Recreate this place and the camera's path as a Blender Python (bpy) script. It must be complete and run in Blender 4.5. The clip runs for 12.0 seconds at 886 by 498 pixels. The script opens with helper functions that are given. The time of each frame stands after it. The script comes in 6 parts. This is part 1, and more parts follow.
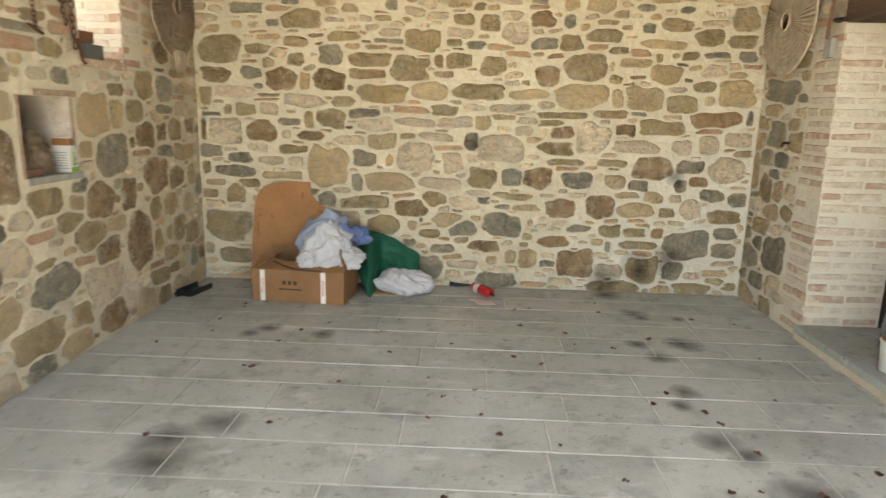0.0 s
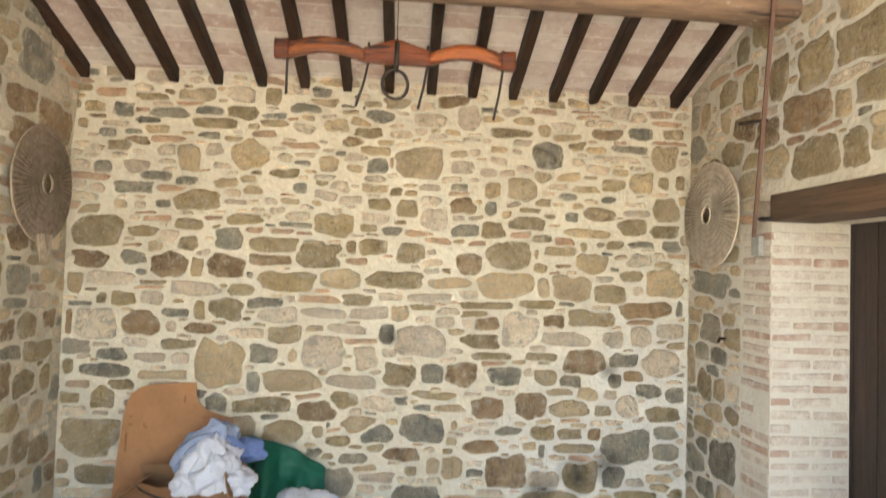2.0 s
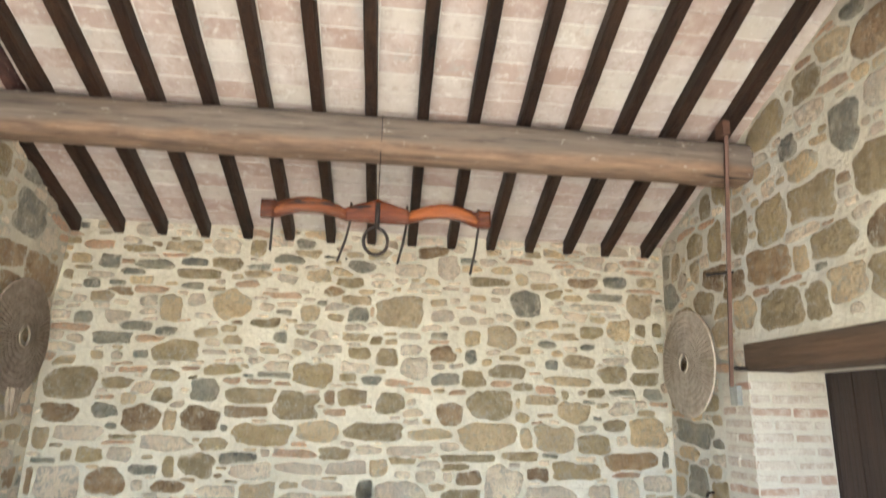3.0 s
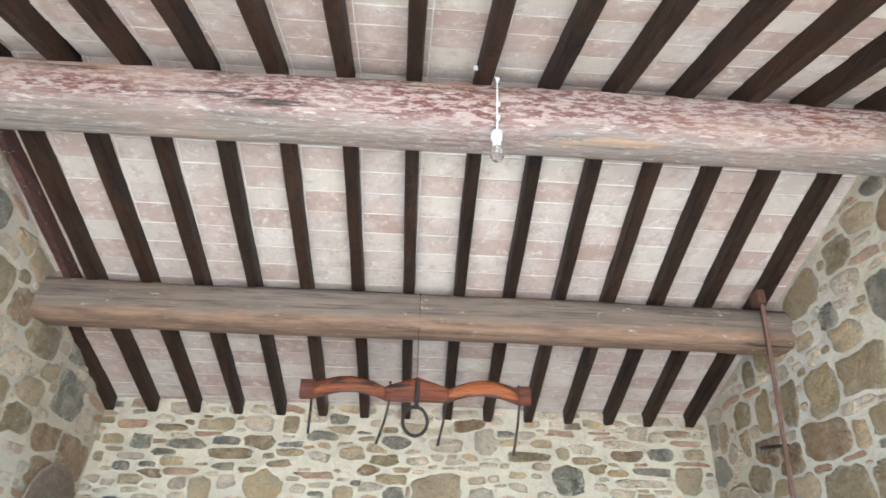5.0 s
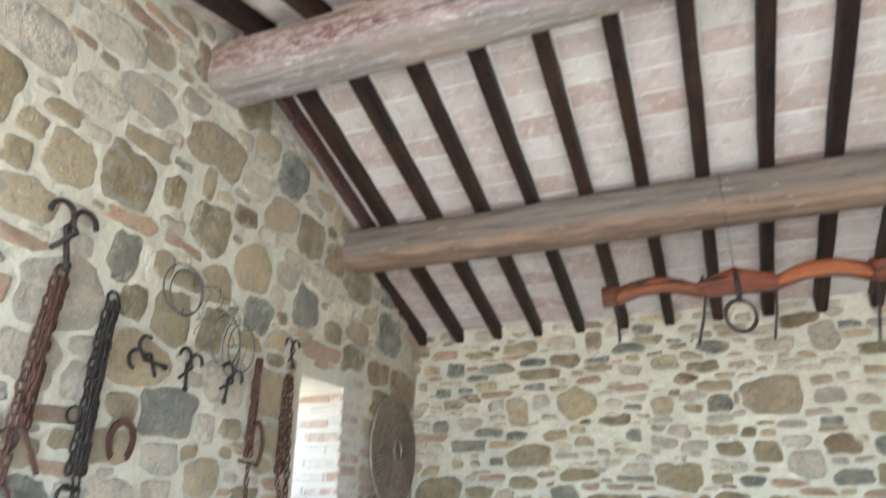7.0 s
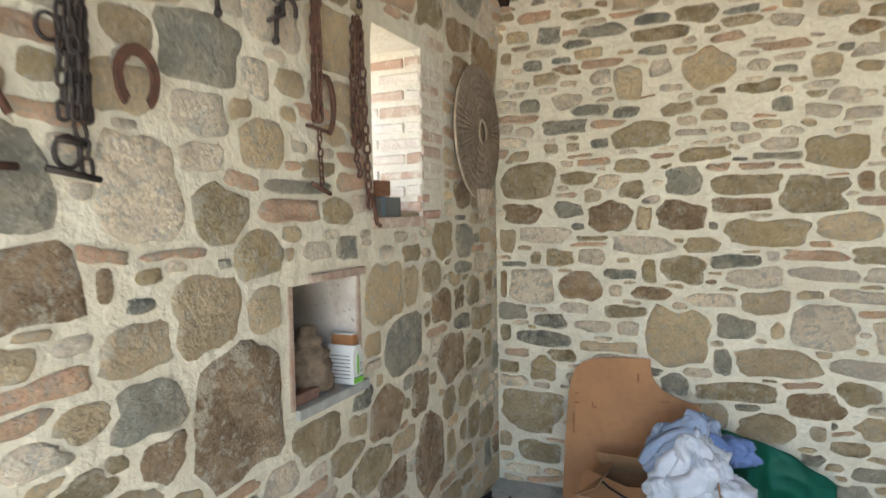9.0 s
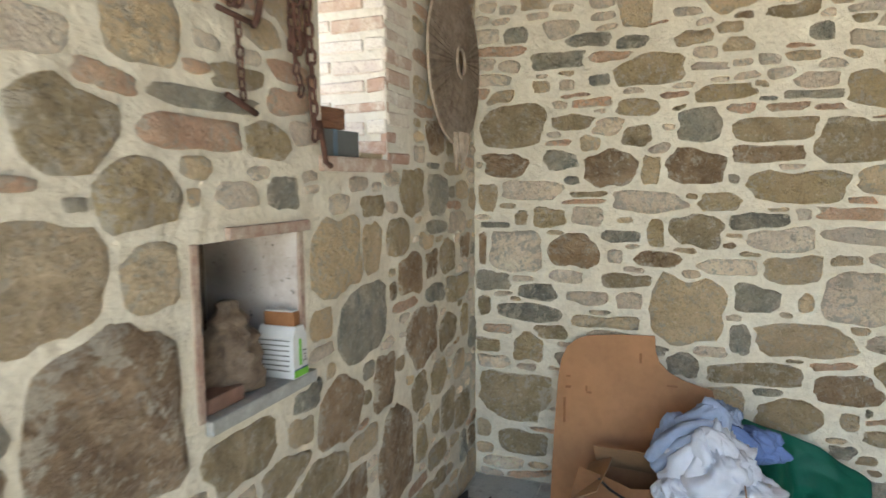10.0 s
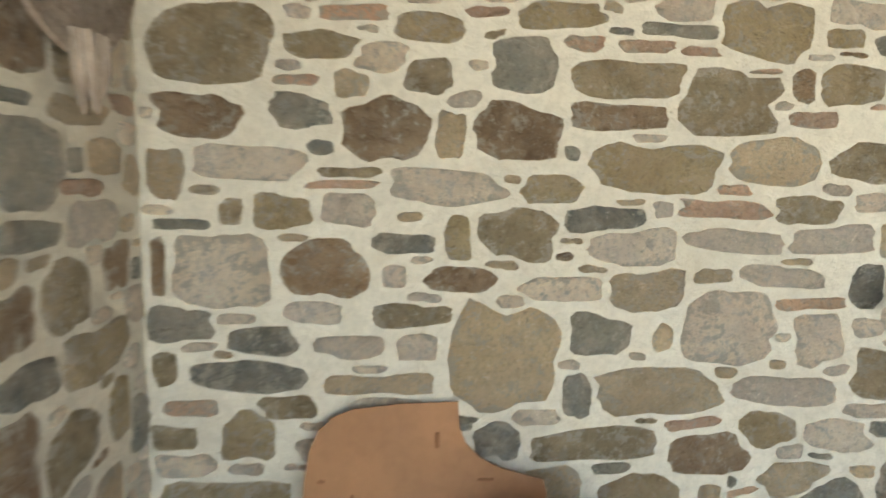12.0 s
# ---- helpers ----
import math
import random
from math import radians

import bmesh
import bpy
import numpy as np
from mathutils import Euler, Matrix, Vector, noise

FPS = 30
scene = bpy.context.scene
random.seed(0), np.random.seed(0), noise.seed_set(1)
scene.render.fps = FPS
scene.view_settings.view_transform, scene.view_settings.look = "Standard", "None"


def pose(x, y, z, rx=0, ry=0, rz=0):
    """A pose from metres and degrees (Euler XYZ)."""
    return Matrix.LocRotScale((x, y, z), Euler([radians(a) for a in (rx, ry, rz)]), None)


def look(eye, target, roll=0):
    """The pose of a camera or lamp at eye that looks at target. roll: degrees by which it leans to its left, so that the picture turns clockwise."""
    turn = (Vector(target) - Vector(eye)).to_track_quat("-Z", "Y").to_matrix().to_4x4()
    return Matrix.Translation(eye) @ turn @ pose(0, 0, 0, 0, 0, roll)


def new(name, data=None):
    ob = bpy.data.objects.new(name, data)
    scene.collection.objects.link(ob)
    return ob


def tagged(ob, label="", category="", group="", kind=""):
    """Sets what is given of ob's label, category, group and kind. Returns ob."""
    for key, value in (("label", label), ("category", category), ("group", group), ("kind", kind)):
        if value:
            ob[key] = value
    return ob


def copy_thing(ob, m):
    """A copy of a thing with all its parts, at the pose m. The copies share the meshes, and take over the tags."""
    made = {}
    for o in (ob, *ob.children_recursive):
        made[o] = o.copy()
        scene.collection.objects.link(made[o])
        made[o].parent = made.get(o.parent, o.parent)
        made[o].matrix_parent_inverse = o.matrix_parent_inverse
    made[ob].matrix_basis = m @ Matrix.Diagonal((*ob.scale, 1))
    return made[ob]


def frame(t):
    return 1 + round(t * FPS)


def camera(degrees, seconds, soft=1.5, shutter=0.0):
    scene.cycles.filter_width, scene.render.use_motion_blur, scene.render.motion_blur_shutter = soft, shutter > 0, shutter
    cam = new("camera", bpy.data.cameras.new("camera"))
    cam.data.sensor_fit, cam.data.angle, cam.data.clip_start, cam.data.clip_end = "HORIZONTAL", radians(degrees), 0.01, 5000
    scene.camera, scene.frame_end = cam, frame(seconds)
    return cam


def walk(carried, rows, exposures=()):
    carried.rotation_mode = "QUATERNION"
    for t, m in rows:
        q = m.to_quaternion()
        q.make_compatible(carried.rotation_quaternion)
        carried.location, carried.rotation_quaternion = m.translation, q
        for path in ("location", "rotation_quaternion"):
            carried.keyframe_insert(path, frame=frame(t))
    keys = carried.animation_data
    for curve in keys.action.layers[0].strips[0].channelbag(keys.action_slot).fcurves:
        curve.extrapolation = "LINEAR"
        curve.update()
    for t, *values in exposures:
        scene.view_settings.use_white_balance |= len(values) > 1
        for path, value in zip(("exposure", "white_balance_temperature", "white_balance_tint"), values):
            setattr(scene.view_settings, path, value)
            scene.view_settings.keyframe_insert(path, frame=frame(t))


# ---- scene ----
cam = camera(70.0, 12.0, shutter=0.5)
PATH = [
    (0, (0.303, 0.27, 1.442), (0.227, 2.224, 1.021), 1.4),
    (0.5, (0.295, 0.467, 1.5), (0.343, 2.418, 1.062), 1.4),
    (1, (0.309, 0.654, 1.513), (0.388, 2.62, 1.158), 1.7),
    (1.5, (0.304, 0.819, 1.606), (0.428, 2.811, 1.477), 1.7),
    (2, (0.295, 0.859, 1.69), (0.469, 2.85, 1.759), 1.7),
    (2.5, (0.359, 0.825, 1.718), (0.54, 2.8, 1.982), 1.4),
    (3, (0.318, 0.788, 1.772), (0.524, 2.715, 2.266), 1.3),
    (3.5, (0.308, 0.724, 1.883), (0.516, 2.6, 2.545), 0.9),
    (3.7, (0.294, 0.723, 1.872), (0.509, 2.566, 2.618), 0.7),
    (5.3, (0.188, 0.739, 1.887), (0.235, 2.502, 2.829), 1.2),
    (5.5, (0.174, 0.749, 1.888), (0.147, 2.515, 2.826), 1.1),
    (6, (0.136, 0.804, 1.873), (-0.103, 2.556, 2.807), 0.8),
    (6.5, (0.098, 0.884, 1.858), (-0.38, 2.596, 2.774), 0.6),
    (7, (0.023, 0.984, 1.849), (-0.643, 2.718, 2.59), 0.2),
    (7.5, (-0.077, 1.114, 1.813), (-0.871, 2.898, 2.246), -0.0),
    (7.7, (-0.149, 1.151, 1.802), (-0.962, 2.948, 2.134), 0.0),
    (9.5, (-0.795, 1.959, 1.661), (-1.572, 3.792, 1.475), -0.6),
    (10, (-0.916, 2.244, 1.615), (-1.612, 4.107, 1.407), -0.6),
    (10.5, (-1.025, 2.59, 1.618), (-1.587, 4.496, 1.387), -0.3),
    (11, (-1.153, 2.919, 1.597), (-1.518, 4.87, 1.356), 0.1),
    (11.5, (-1.23, 3.25, 1.532), (-1.357, 5.234, 1.311), 0.6),
    (12, (-1.224, 3.603, 1.58), (-1.058, 5.578, 1.314), 1.3),
]
walk(cam, [(t, look(eye, target, roll)) for t, eye, target, roll in PATH],
     [(0.0, 2.68, 8300, 7), (0.5, 2.87, 7750, 9), (1.5, 2.98, 7300, 10), (2.5, 2.98, 6850, 9), (3.0, 3.0, 6250, 7), (5.5, 3.05, 5400, 6), (6.5, 2.95, 5400, 5), (7.5, 2.65, 5500, 3), (9.5, 2.72, 6450, 7), (10.5, 2.6, 6450, 7), (12.0, 2.84, 6550, 6)])

# light: open front towards the yard, sky over it, high sun outside
world = bpy.data.worlds.new("world")
scene.world = world
world.use_nodes = True
wn = world.node_tree.nodes
sky = wn.new("ShaderNodeTexSky")
sky.sky_type, sky.sun_disc = "NISHITA", False
sky.sun_elevation, sky.sun_rotation = radians(60.9), radians(203.5)
wn["Background"].inputs[1].default_value = 0.15
world.node_tree.links.new(sky.outputs[0], wn["Background"].inputs[0])
sun = new("sun", bpy.data.lights.new("sun", "SUN"))
sun.data.energy, sun.data.angle, sun.data.color = 5.0, radians(0.6), (1.0, 0.95, 0.87)
sun.matrix_world = look((-2.0, -4.6, 9.0), (0, 0, 0))
WALL_L, WALL_R, WALL_B, FRONT = -1.945, 2.58, 5.49, 0.45
RIDGE_Y, RIDGE_Z, SLOPE, SLOPE_FRONT = 2.95, 3.87, 0.35, 0.28


def roof_z(y):
    """Height of the rafters' underside."""
    return RIDGE_Z - (SLOPE if y > RIDGE_Y else SLOPE_FRONT) * abs(y - RIDGE_Y)


# ---- materials ----
class Nodes:
    """A small builder for node materials."""

    def __init__(self, name, rough=0.8, metal=0.0):
        self.m = bpy.data.materials.new(name)
        self.m.use_nodes = True
        self.t = self.m.node_tree
        self.b = self.t.nodes["Principled BSDF"]
        self.b.inputs["Roughness"].default_value = rough
        self.b.inputs["Metallic"].default_value = metal
        self.geo = self.t.nodes.new("ShaderNodeNewGeometry")
        self.info = self.t.nodes.new("ShaderNodeObjectInfo")
        self.pos = self.geo.outputs["Position"]

    def put(self, socket, value):
        if hasattr(value, "is_linked"):
            self.t.links.new(value, socket)
        elif isinstance(value, tuple) and len(value) == 3 and socket.type == "RGBA":
            socket.default_value = (*value, 1)
        else:
            socket.default_value = value

    def node(self, kind, out=0, **kw):
        n = self.t.nodes.new(kind)
        for k, v in kw.items():
            self.put(n.inputs[k.replace("_", " ")], v)
        return n.outputs[out]

    def math(self, op, a, b=0.0, clamp=False):
        n = self.t.nodes.new("ShaderNodeMath")
        n.operation, n.use_clamp = op, clamp
        self.put(n.inputs[0], a)
        self.put(n.inputs[1], b)
        return n.outputs[0]

    def scaled(self, sx, sy, sz, source=None):
        n = self.t.nodes.new("ShaderNodeMapping")
        self.put(n.inputs[0], source or self.pos)
        n.inputs["Scale"].default_value = (sx, sy, sz)
        return n.outputs[0]

    def local(self):
        return self.t.nodes.new("ShaderNodeTexCoord").outputs["Object"]

    def noise(self, scale, detail=4.0, rough=0.55, vec=None, distortion=0.0):
        return self.node("ShaderNodeTexNoise", 0, Vector=vec or self.pos, Scale=scale, Detail=detail, Roughness=rough, Distortion=distortion)

    def ramp(self, v, stops):
        n = self.t.nodes.new("ShaderNodeValToRGB")
        self.put(n.inputs[0], v)
        e = n.color_ramp.elements
        while len(e) < len(stops):
            e.new(0.5)
        for el, (p, c) in zip(e, stops):
            el.position = p
            el.color = (*c, 1) if isinstance(c, tuple) else (c, c, c, 1)
        return n.outputs[0]

    def mix(self, f, a, b, mode="MIX"):
        n = self.t.nodes.new("ShaderNodeMix")
        n.data_type, n.blend_type = "RGBA", mode
        self.put(n.inputs[0], f)
        self.put(n.inputs[6], a)
        self.put(n.inputs[7], b)
        return n.outputs[2]

    def rand(self):
        return self.math("FRACT", self.math("ADD", self.info.outputs["Random"], self.geo.outputs["Random Per Island"]))

    def spots(self, places):
        """0 to 1 where round patches (stains, the niche's shade) lie: (x, y, z, radius)."""
        total = 0.0
        wob = self.noise(9, 3)
        for x, y, z, r in places:
            d = self.t.nodes.new("ShaderNodeVectorMath")
            d.operation = "DISTANCE"
            self.put(d.inputs[0], self.pos)
            d.inputs[1].default_value = (x, y, z)
            q = self.math("ADD", self.math("DIVIDE", d.outputs["Value"], r), self.math("MULTIPLY", self.math("SUBTRACT", wob, 0.5), 0.9))
            total = self.math("MAXIMUM", total, self.math("SUBTRACT", 1.0, q, True))
        return self.math("POWER", total, 0.8)

    def done(self, colour, bump=None, strength=0.4, dist=0.01, rough=None):
        self.put(self.b.inputs["Base Color"], colour)
        if rough is not None:
            self.put(self.b.inputs["Roughness"], rough)
        if bump is not None:
            self.put(self.b.inputs["Normal"], self.node("ShaderNodeBump", 0, Height=bump, Strength=strength, Distance=dist))
        return self.m


FLOOR_SOOT = [(1.46, 5.37, 0, 0.14), (1.57, 4.88, 0, 0.12), (1.60, 4.80, 0, 0.08), (1.73, 4.26, 0, 0.15), (1.51, 4.0, 0, 0.11), (1.5, 3.5, 0, 0.10), (1.43, 3.33, 0, 0.08), (1.87, 4.79, 0, 0.06),
              (1.43, 4.22, 0, 0.09), (1.48, 2.97, 0, 0.12), (1.56, 2.85, 0, 0.1), (-0.63, 4.19, 0, 0.10), (-1.01, 4.27, 0, 0.10), (-1.1, 4.15, 0, 0.08), (-1.0, 2.78, 0, 0.17), (1.7, 2.55, 0, 0.2), (-0.82, 2.95, 0, 0.14), (-0.95, 2.6, 0, 0.2)]
WALL_SOOT = [(1.97, 5.47, 0.28, 0.15), (1.46, 5.47, 0.11, 0.15), (1.43, 5.47, 0.02, 0.12), (1.74, 5.47, 0.2, 0.17), (0.34, 5.47, 1.2, 0.08), (1.97, 5.47, 0.98, 0.08), (2.0, 5.47, 0.93, 0.05)]


def mortar(soot=(), patches=()):
    n = Nodes("lime_mortar", 0.92)
    big, fine = n.noise(1.3, 5), n.noise(38, 5, 0.65)
    c = n.mix(n.ramp(big, [(0.35, 0.0), (0.7, 1.0)]), (0.64, 0.565, 0.43), (0.555, 0.485, 0.365))
    c = n.mix(n.ramp(n.noise(6, 5), [(0.52, 0.0), (0.75, 0.55)]), c, (0.50, 0.42, 0.30))
    c = n.mix(n.ramp(fine, [(0.35, 0.35), (0.6, 0.0)]), c, (0.40, 0.34, 0.25))
    if patches:
        c = n.mix(n.math("MULTIPLY", n.spots(patches), 0.75), c, (0.64, 0.61, 0.55))
    if soot:
        c = n.mix(n.math("MULTIPLY", n.spots(soot), 0.85), c, (0.04, 0.038, 0.036))
    h = n.math("ADD", n.math("MULTIPLY", n.noise(7, 4), 1.4), n.math("ADD", n.math("MULTIPLY", n.noise(21, 5, 0.6), 0.5), n.math("MULTIPLY", fine, 0.22)))
    return n.done(c, h, 0.65, 0.03)


def stone(name, dark, light, soot=(), streak=1.0, gain=1.28):
    n = Nodes(name, 0.88)
    r = n.rand()
    shift = n.node("ShaderNodeCombineXYZ", 0, X=n.math("MULTIPLY", r, 31.0), Y=n.math("MULTIPLY", r, 17.0), Z=n.math("MULTIPLY", r, 23.0))
    add = n.t.nodes.new("ShaderNodeVectorMath")
    n.put(add.inputs[0], n.pos)
    n.put(add.inputs[1], shift)
    v = n.scaled(1, 1, streak, add.outputs[0])
    coarse, fine = n.noise(9, 6, 0.6, v, 0.6), n.noise(70, 5, 0.7, v)
    c = n.mix(r, dark, light)
    c = n.mix(n.ramp(coarse, [(0.36, 0.0), (0.66, 0.75)]), c, n.mix(0.5, light, (0.42, 0.33, 0.2)))
    c = n.mix(n.ramp(fine, [(0.3, 0.55), (0.52, 0.0)]), c, n.mix(0.6, dark, (0.03, 0.025, 0.02)))
    c = n.mix(n.ramp(n.noise(30, 5, 0.6, v), [(0.42, 0.0), (0.7, 0.5)]), c, n.mix(0.5, light, (0.30, 0.27, 0.22)))
    c = n.mix(1.0, c, n.ramp(n.math("FRACT", n.math("MULTIPLY", r, 7.3)), [(0.0, (0.74, 0.73, 0.72)), (0.5, (1.0, 0.98, 0.95)), (1.0, (1.2, 1.15, 1.05))]), "MULTIPLY")
    c = n.mix(n.ramp(n.noise(5.5, 6, 0.65, v, 0.8), [(0.46, 0.0), (0.62, 0.65)]), c, n.mix(0.55, light, (0.46, 0.345, 0.22)))
    crack = n.noise(11, 7, 0.7, v, 1.2)
    c = n.mix(n.ramp(crack, [(0.31, 0.6), (0.37, 0.0)]), c, n.mix(0.6, dark, (0.03, 0.025, 0.02)))
    chips = n.noise(48, 6, 0.75, v, 0.4)
    c = n.mix(n.ramp(chips, [(0.30, 0.7), (0.40, 0.0)]), c, n.mix(0.75, dark, (0.02, 0.018, 0.015)))
    c = n.mix(n.ramp(chips, [(0.57, 0.0), (0.66, 0.7)]), c, n.mix(0.5, light, (0.62, 0.55, 0.44)))
    c = n.mix(1.0, c, (gain, gain * 0.985, gain * 0.955), "MULTIPLY")
    rim = n.t.nodes.new("ShaderNodeAttribute")
    rim.attribute_name = "rim"
    amount = n.math("MULTIPLY", n.math("FRACT", n.math("MULTIPLY", r, 13.7)), 0.13)
    amount = n.math("ADD", amount, n.math("MULTIPLY", n.math("POWER", rim.outputs["Fac"], 0.9), 0.36))
    ragged = n.math("ADD", 0.5, n.math("MULTIPLY", n.math("SUBTRACT", n.math("ADD", n.math("MULTIPLY", n.noise(15, 6, 0.7, v, 0.5), 0.6), n.math("MULTIPLY", n.noise(46, 5, 0.7, v), 0.4)), 0.5), 4.6))
    smear = n.math("MULTIPLY", n.math("SUBTRACT", n.math("ADD", ragged, amount), 0.78), 5.0, True)
    c = n.mix(n.math("MULTIPLY", smear, 0.88), c, n.mix(n.noise(25, 4), (0.54, 0.46, 0.34), (0.64, 0.56, 0.42)))
    if soot:
        c = n.mix(n.math("MULTIPLY", n.spots(soot), 0.88), c, (0.02, 0.02, 0.02))
    c = n.mix(n.ramp(n.noise(3.2, 5, 0.6, v, 1.0), [(0.42, 0.0), (0.64, 0.3)]), c, n.mix(1.0, dark, (1.15, 0.95, 0.72), "MULTIPLY"))
    c = n.mix(n.ramp(n.noise(17, 7, 0.8, v, 0.5), [(0.545, 0.0), (0.60, 0.6)]), c, n.mix(0.5, light, (0.58, 0.52, 0.42)))
    h = n.math("ADD", n.math("ADD", coarse, n.math("MULTIPLY", crack, 1.2)), n.math("ADD", n.math("MULTIPLY", fine, 0.45), n.math("MULTIPLY", chips, 0.8)))
    return n.done(c, h, 1.0, 0.042)


def brick(name, a, b, wash):
    n = Nodes(name, 0.9)
    r = n.rand()
    c = n.mix(r, a, b)
    c = n.mix(n.ramp(n.noise(14, 6, 0.65), [(0.5 - wash, 0.0), (0.78 - wash, 0.9)]), c, (0.68, 0.62, 0.52))
    fine = n.noise(90, 4, 0.7)
    c = n.mix(n.ramp(fine, [(0.32, 0.4), (0.5, 0.0)]), c, (0.25, 0.15, 0.09))
    return n.done(c, n.math("ADD", n.noise(20, 5), n.math("MULTIPLY", fine, 0.4)), 0.6, 0.015)


def wood(name, dark, light, along="x", scale=1.0, rough=0.75, dust=0.0, red=0.0, under=0.0):
    n = Nodes(name, rough)
    s = {"x": (0.7, 14, 14), "y": (14, 0.7, 14), "z": (14, 14, 0.7)}[along]
    v = n.scaled(*(k * scale for k in s))
    grain, fine = n.noise(1.0, 6, 0.6, v, 0.8), n.noise(5.0, 5, 0.7, v)
    c = n.mix(n.ramp(grain, [(0.3, 0.0), (0.7, 1.0)]), dark, light)
    c = n.mix(n.ramp(fine, [(0.35, 0.6), (0.5, 0.0)]), c, tuple(0.35 * k for k in dark))
    c = n.mix(1.0, c, n.ramp(n.info.outputs["Random"], [(0.0, 0.65), (1.0, 1.25)]), "MULTIPLY")
    if red:
        sep = n.node("ShaderNodeSeparateXYZ", 2, Vector=n.pos)
        coat = n.math("MULTIPLY", n.math("SUBTRACT", n.math("ADD", sep, n.math("MULTIPLY", n.noise(2.5, 4), 0.16)), 3.685), 16.0, True)
        c = n.mix(n.math("MULTIPLY", coat, 0.75), c, n.mix(n.noise(4, 4), (0.42, 0.28, 0.235), (0.52, 0.41, 0.36)))
        flakes = n.ramp(n.noise(12.0, 8, 0.78, n.scaled(1.0, 3.6, 3.6)), [(0.48, 0.0), (0.505, 1.0)])
        patch = n.ramp(n.noise(2.2, 3), [(0.36, 0.5), (0.54, 1.0)])
        c = n.mix(n.math("MULTIPLY", n.math("MULTIPLY", flakes, patch), n.math("MULTIPLY", coat, red)), c, (0.125, 0.036, 0.03))
        c = n.mix(n.ramp(n.noise(11.0, 7, 0.75, n.scaled(0.8, 3.5, 3.5)), [(0.56, 0.0), (0.62, 0.65)]), c, (0.56, 0.49, 0.44))
        c = n.mix(n.ramp(n.noise(1.6, 6, 0.7, n.scaled(0.8, 6, 6)), [(0.60, 0.0), (0.66, 0.6)]), c, (0.50, 0.29, 0.15))
    c = n.mix(n.ramp(n.noise(1.1, 5, 0.6, n.scaled(*(0.6 if q == min(s) else 4.0 for q in s))), [(0.48, 0.0), (0.68, 0.4)]), c, tuple(min(1.0, k * w) for k, w in zip(light, (1.05, 0.85, 0.68))))
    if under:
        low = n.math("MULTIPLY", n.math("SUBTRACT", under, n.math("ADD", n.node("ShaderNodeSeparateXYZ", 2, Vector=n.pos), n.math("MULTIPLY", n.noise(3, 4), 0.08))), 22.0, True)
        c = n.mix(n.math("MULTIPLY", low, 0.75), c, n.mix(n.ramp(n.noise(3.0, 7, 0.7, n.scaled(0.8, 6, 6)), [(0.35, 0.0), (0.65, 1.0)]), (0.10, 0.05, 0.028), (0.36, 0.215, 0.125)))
    c = n.mix(n.ramp(n.noise(0.9, 8, 0.6, v), [(0.32, 0.95), (0.37, 0.0)]), c, tuple(0.2 * k for k in dark))
    if dust:
        c = n.mix(n.ramp(n.noise(30, 5, 0.7, n.scaled(0.35, 1, 1)), [(0.62, 0.0), (0.72, dust)]), c, (0.6, 0.54, 0.45))
    return n.done(c, n.math("ADD", grain, n.math("MULTIPLY", fine, 0.6)), 0.8, 0.02)


def slab_stone():
    n = Nodes("grey_sandstone", 0.62)
    r = n.info.outputs["Random"]
    c = n.mix(r, (0.315, 0.328, 0.298), (0.425, 0.438, 0.398))
    c = n.mix(n.ramp(n.noise(1.7, 6, 0.6), [(0.42, 0.0), (0.68, 0.7)]), c, (0.53, 0.54, 0.505))
    c = n.mix(n.ramp(n.noise(5, 6, 0.65), [(0.52, 0.0), (0.68, 0.6)]), c, (0.19, 0.182, 0.168))
    c = n.mix(n.ramp(n.noise(60, 5, 0.7), [(0.3, 0.35), (0.5, 0.0)]), c, (0.18, 0.18, 0.17))
    c = n.mix(n.ramp(n.noise(2.6, 7, 0.7, n.scaled(1, 2.2, 1)), [(0.57, 0.0), (0.66, 0.6)]), c, (0.62, 0.62, 0.585))
    c = n.mix(n.ramp(n.noise(13, 7, 0.7), [(0.35, 0.6), (0.43, 0.0)]), c, (0.15, 0.143, 0.13))
    c = n.mix(n.ramp(n.noise(24, 4, 0.6), [(0.29, 0.75), (0.33, 0.0)]), c, (0.08, 0.072, 0.06))
    c = n.mix(n.ramp(n.noise(0.9, 4, 0.6), [(0.46, 0.0), (0.66, 0.45)]), c, (0.56, 0.575, 0.55))
    c = n.mix(n.math("MULTIPLY", n.spots(FLOOR_SOOT), 0.88), c, (0.022, 0.021, 0.02))
    return n.done(c, n.math("ADD", n.noise(7, 5), n.math("MULTIPLY", n.noise(80, 4), 0.3)), 0.3, 0.01, n.ramp(n.noise(4, 4), [(0.3, 0.5), (0.7, 0.75)]))


def plain(name, colour, rough=0.7, metal=0.0, vary=0.25, scale=18.0, bump=0.15, second=None, cut=0.5):
    """A surface of one kind with stains and grain."""
    n = Nodes(name, rough, metal)
    v = n.noise(scale, 5, 0.6)
    c = n.mix(n.ramp(v, [(cut - 0.15, 0.0), (cut + 0.2, 1.0)]), colour, second or tuple(k * (1 - vary) for k in colour))
    c = n.mix(n.ramp(n.noise(scale * 7, 3), [(0.35, vary), (0.55, 0.0)]), c, tuple(k * 0.55 for k in colour))
    return n.done(c, n.math("ADD", v, n.math("MULTIPLY", n.noise(scale * 6, 3), 0.4)), bump, 0.01)


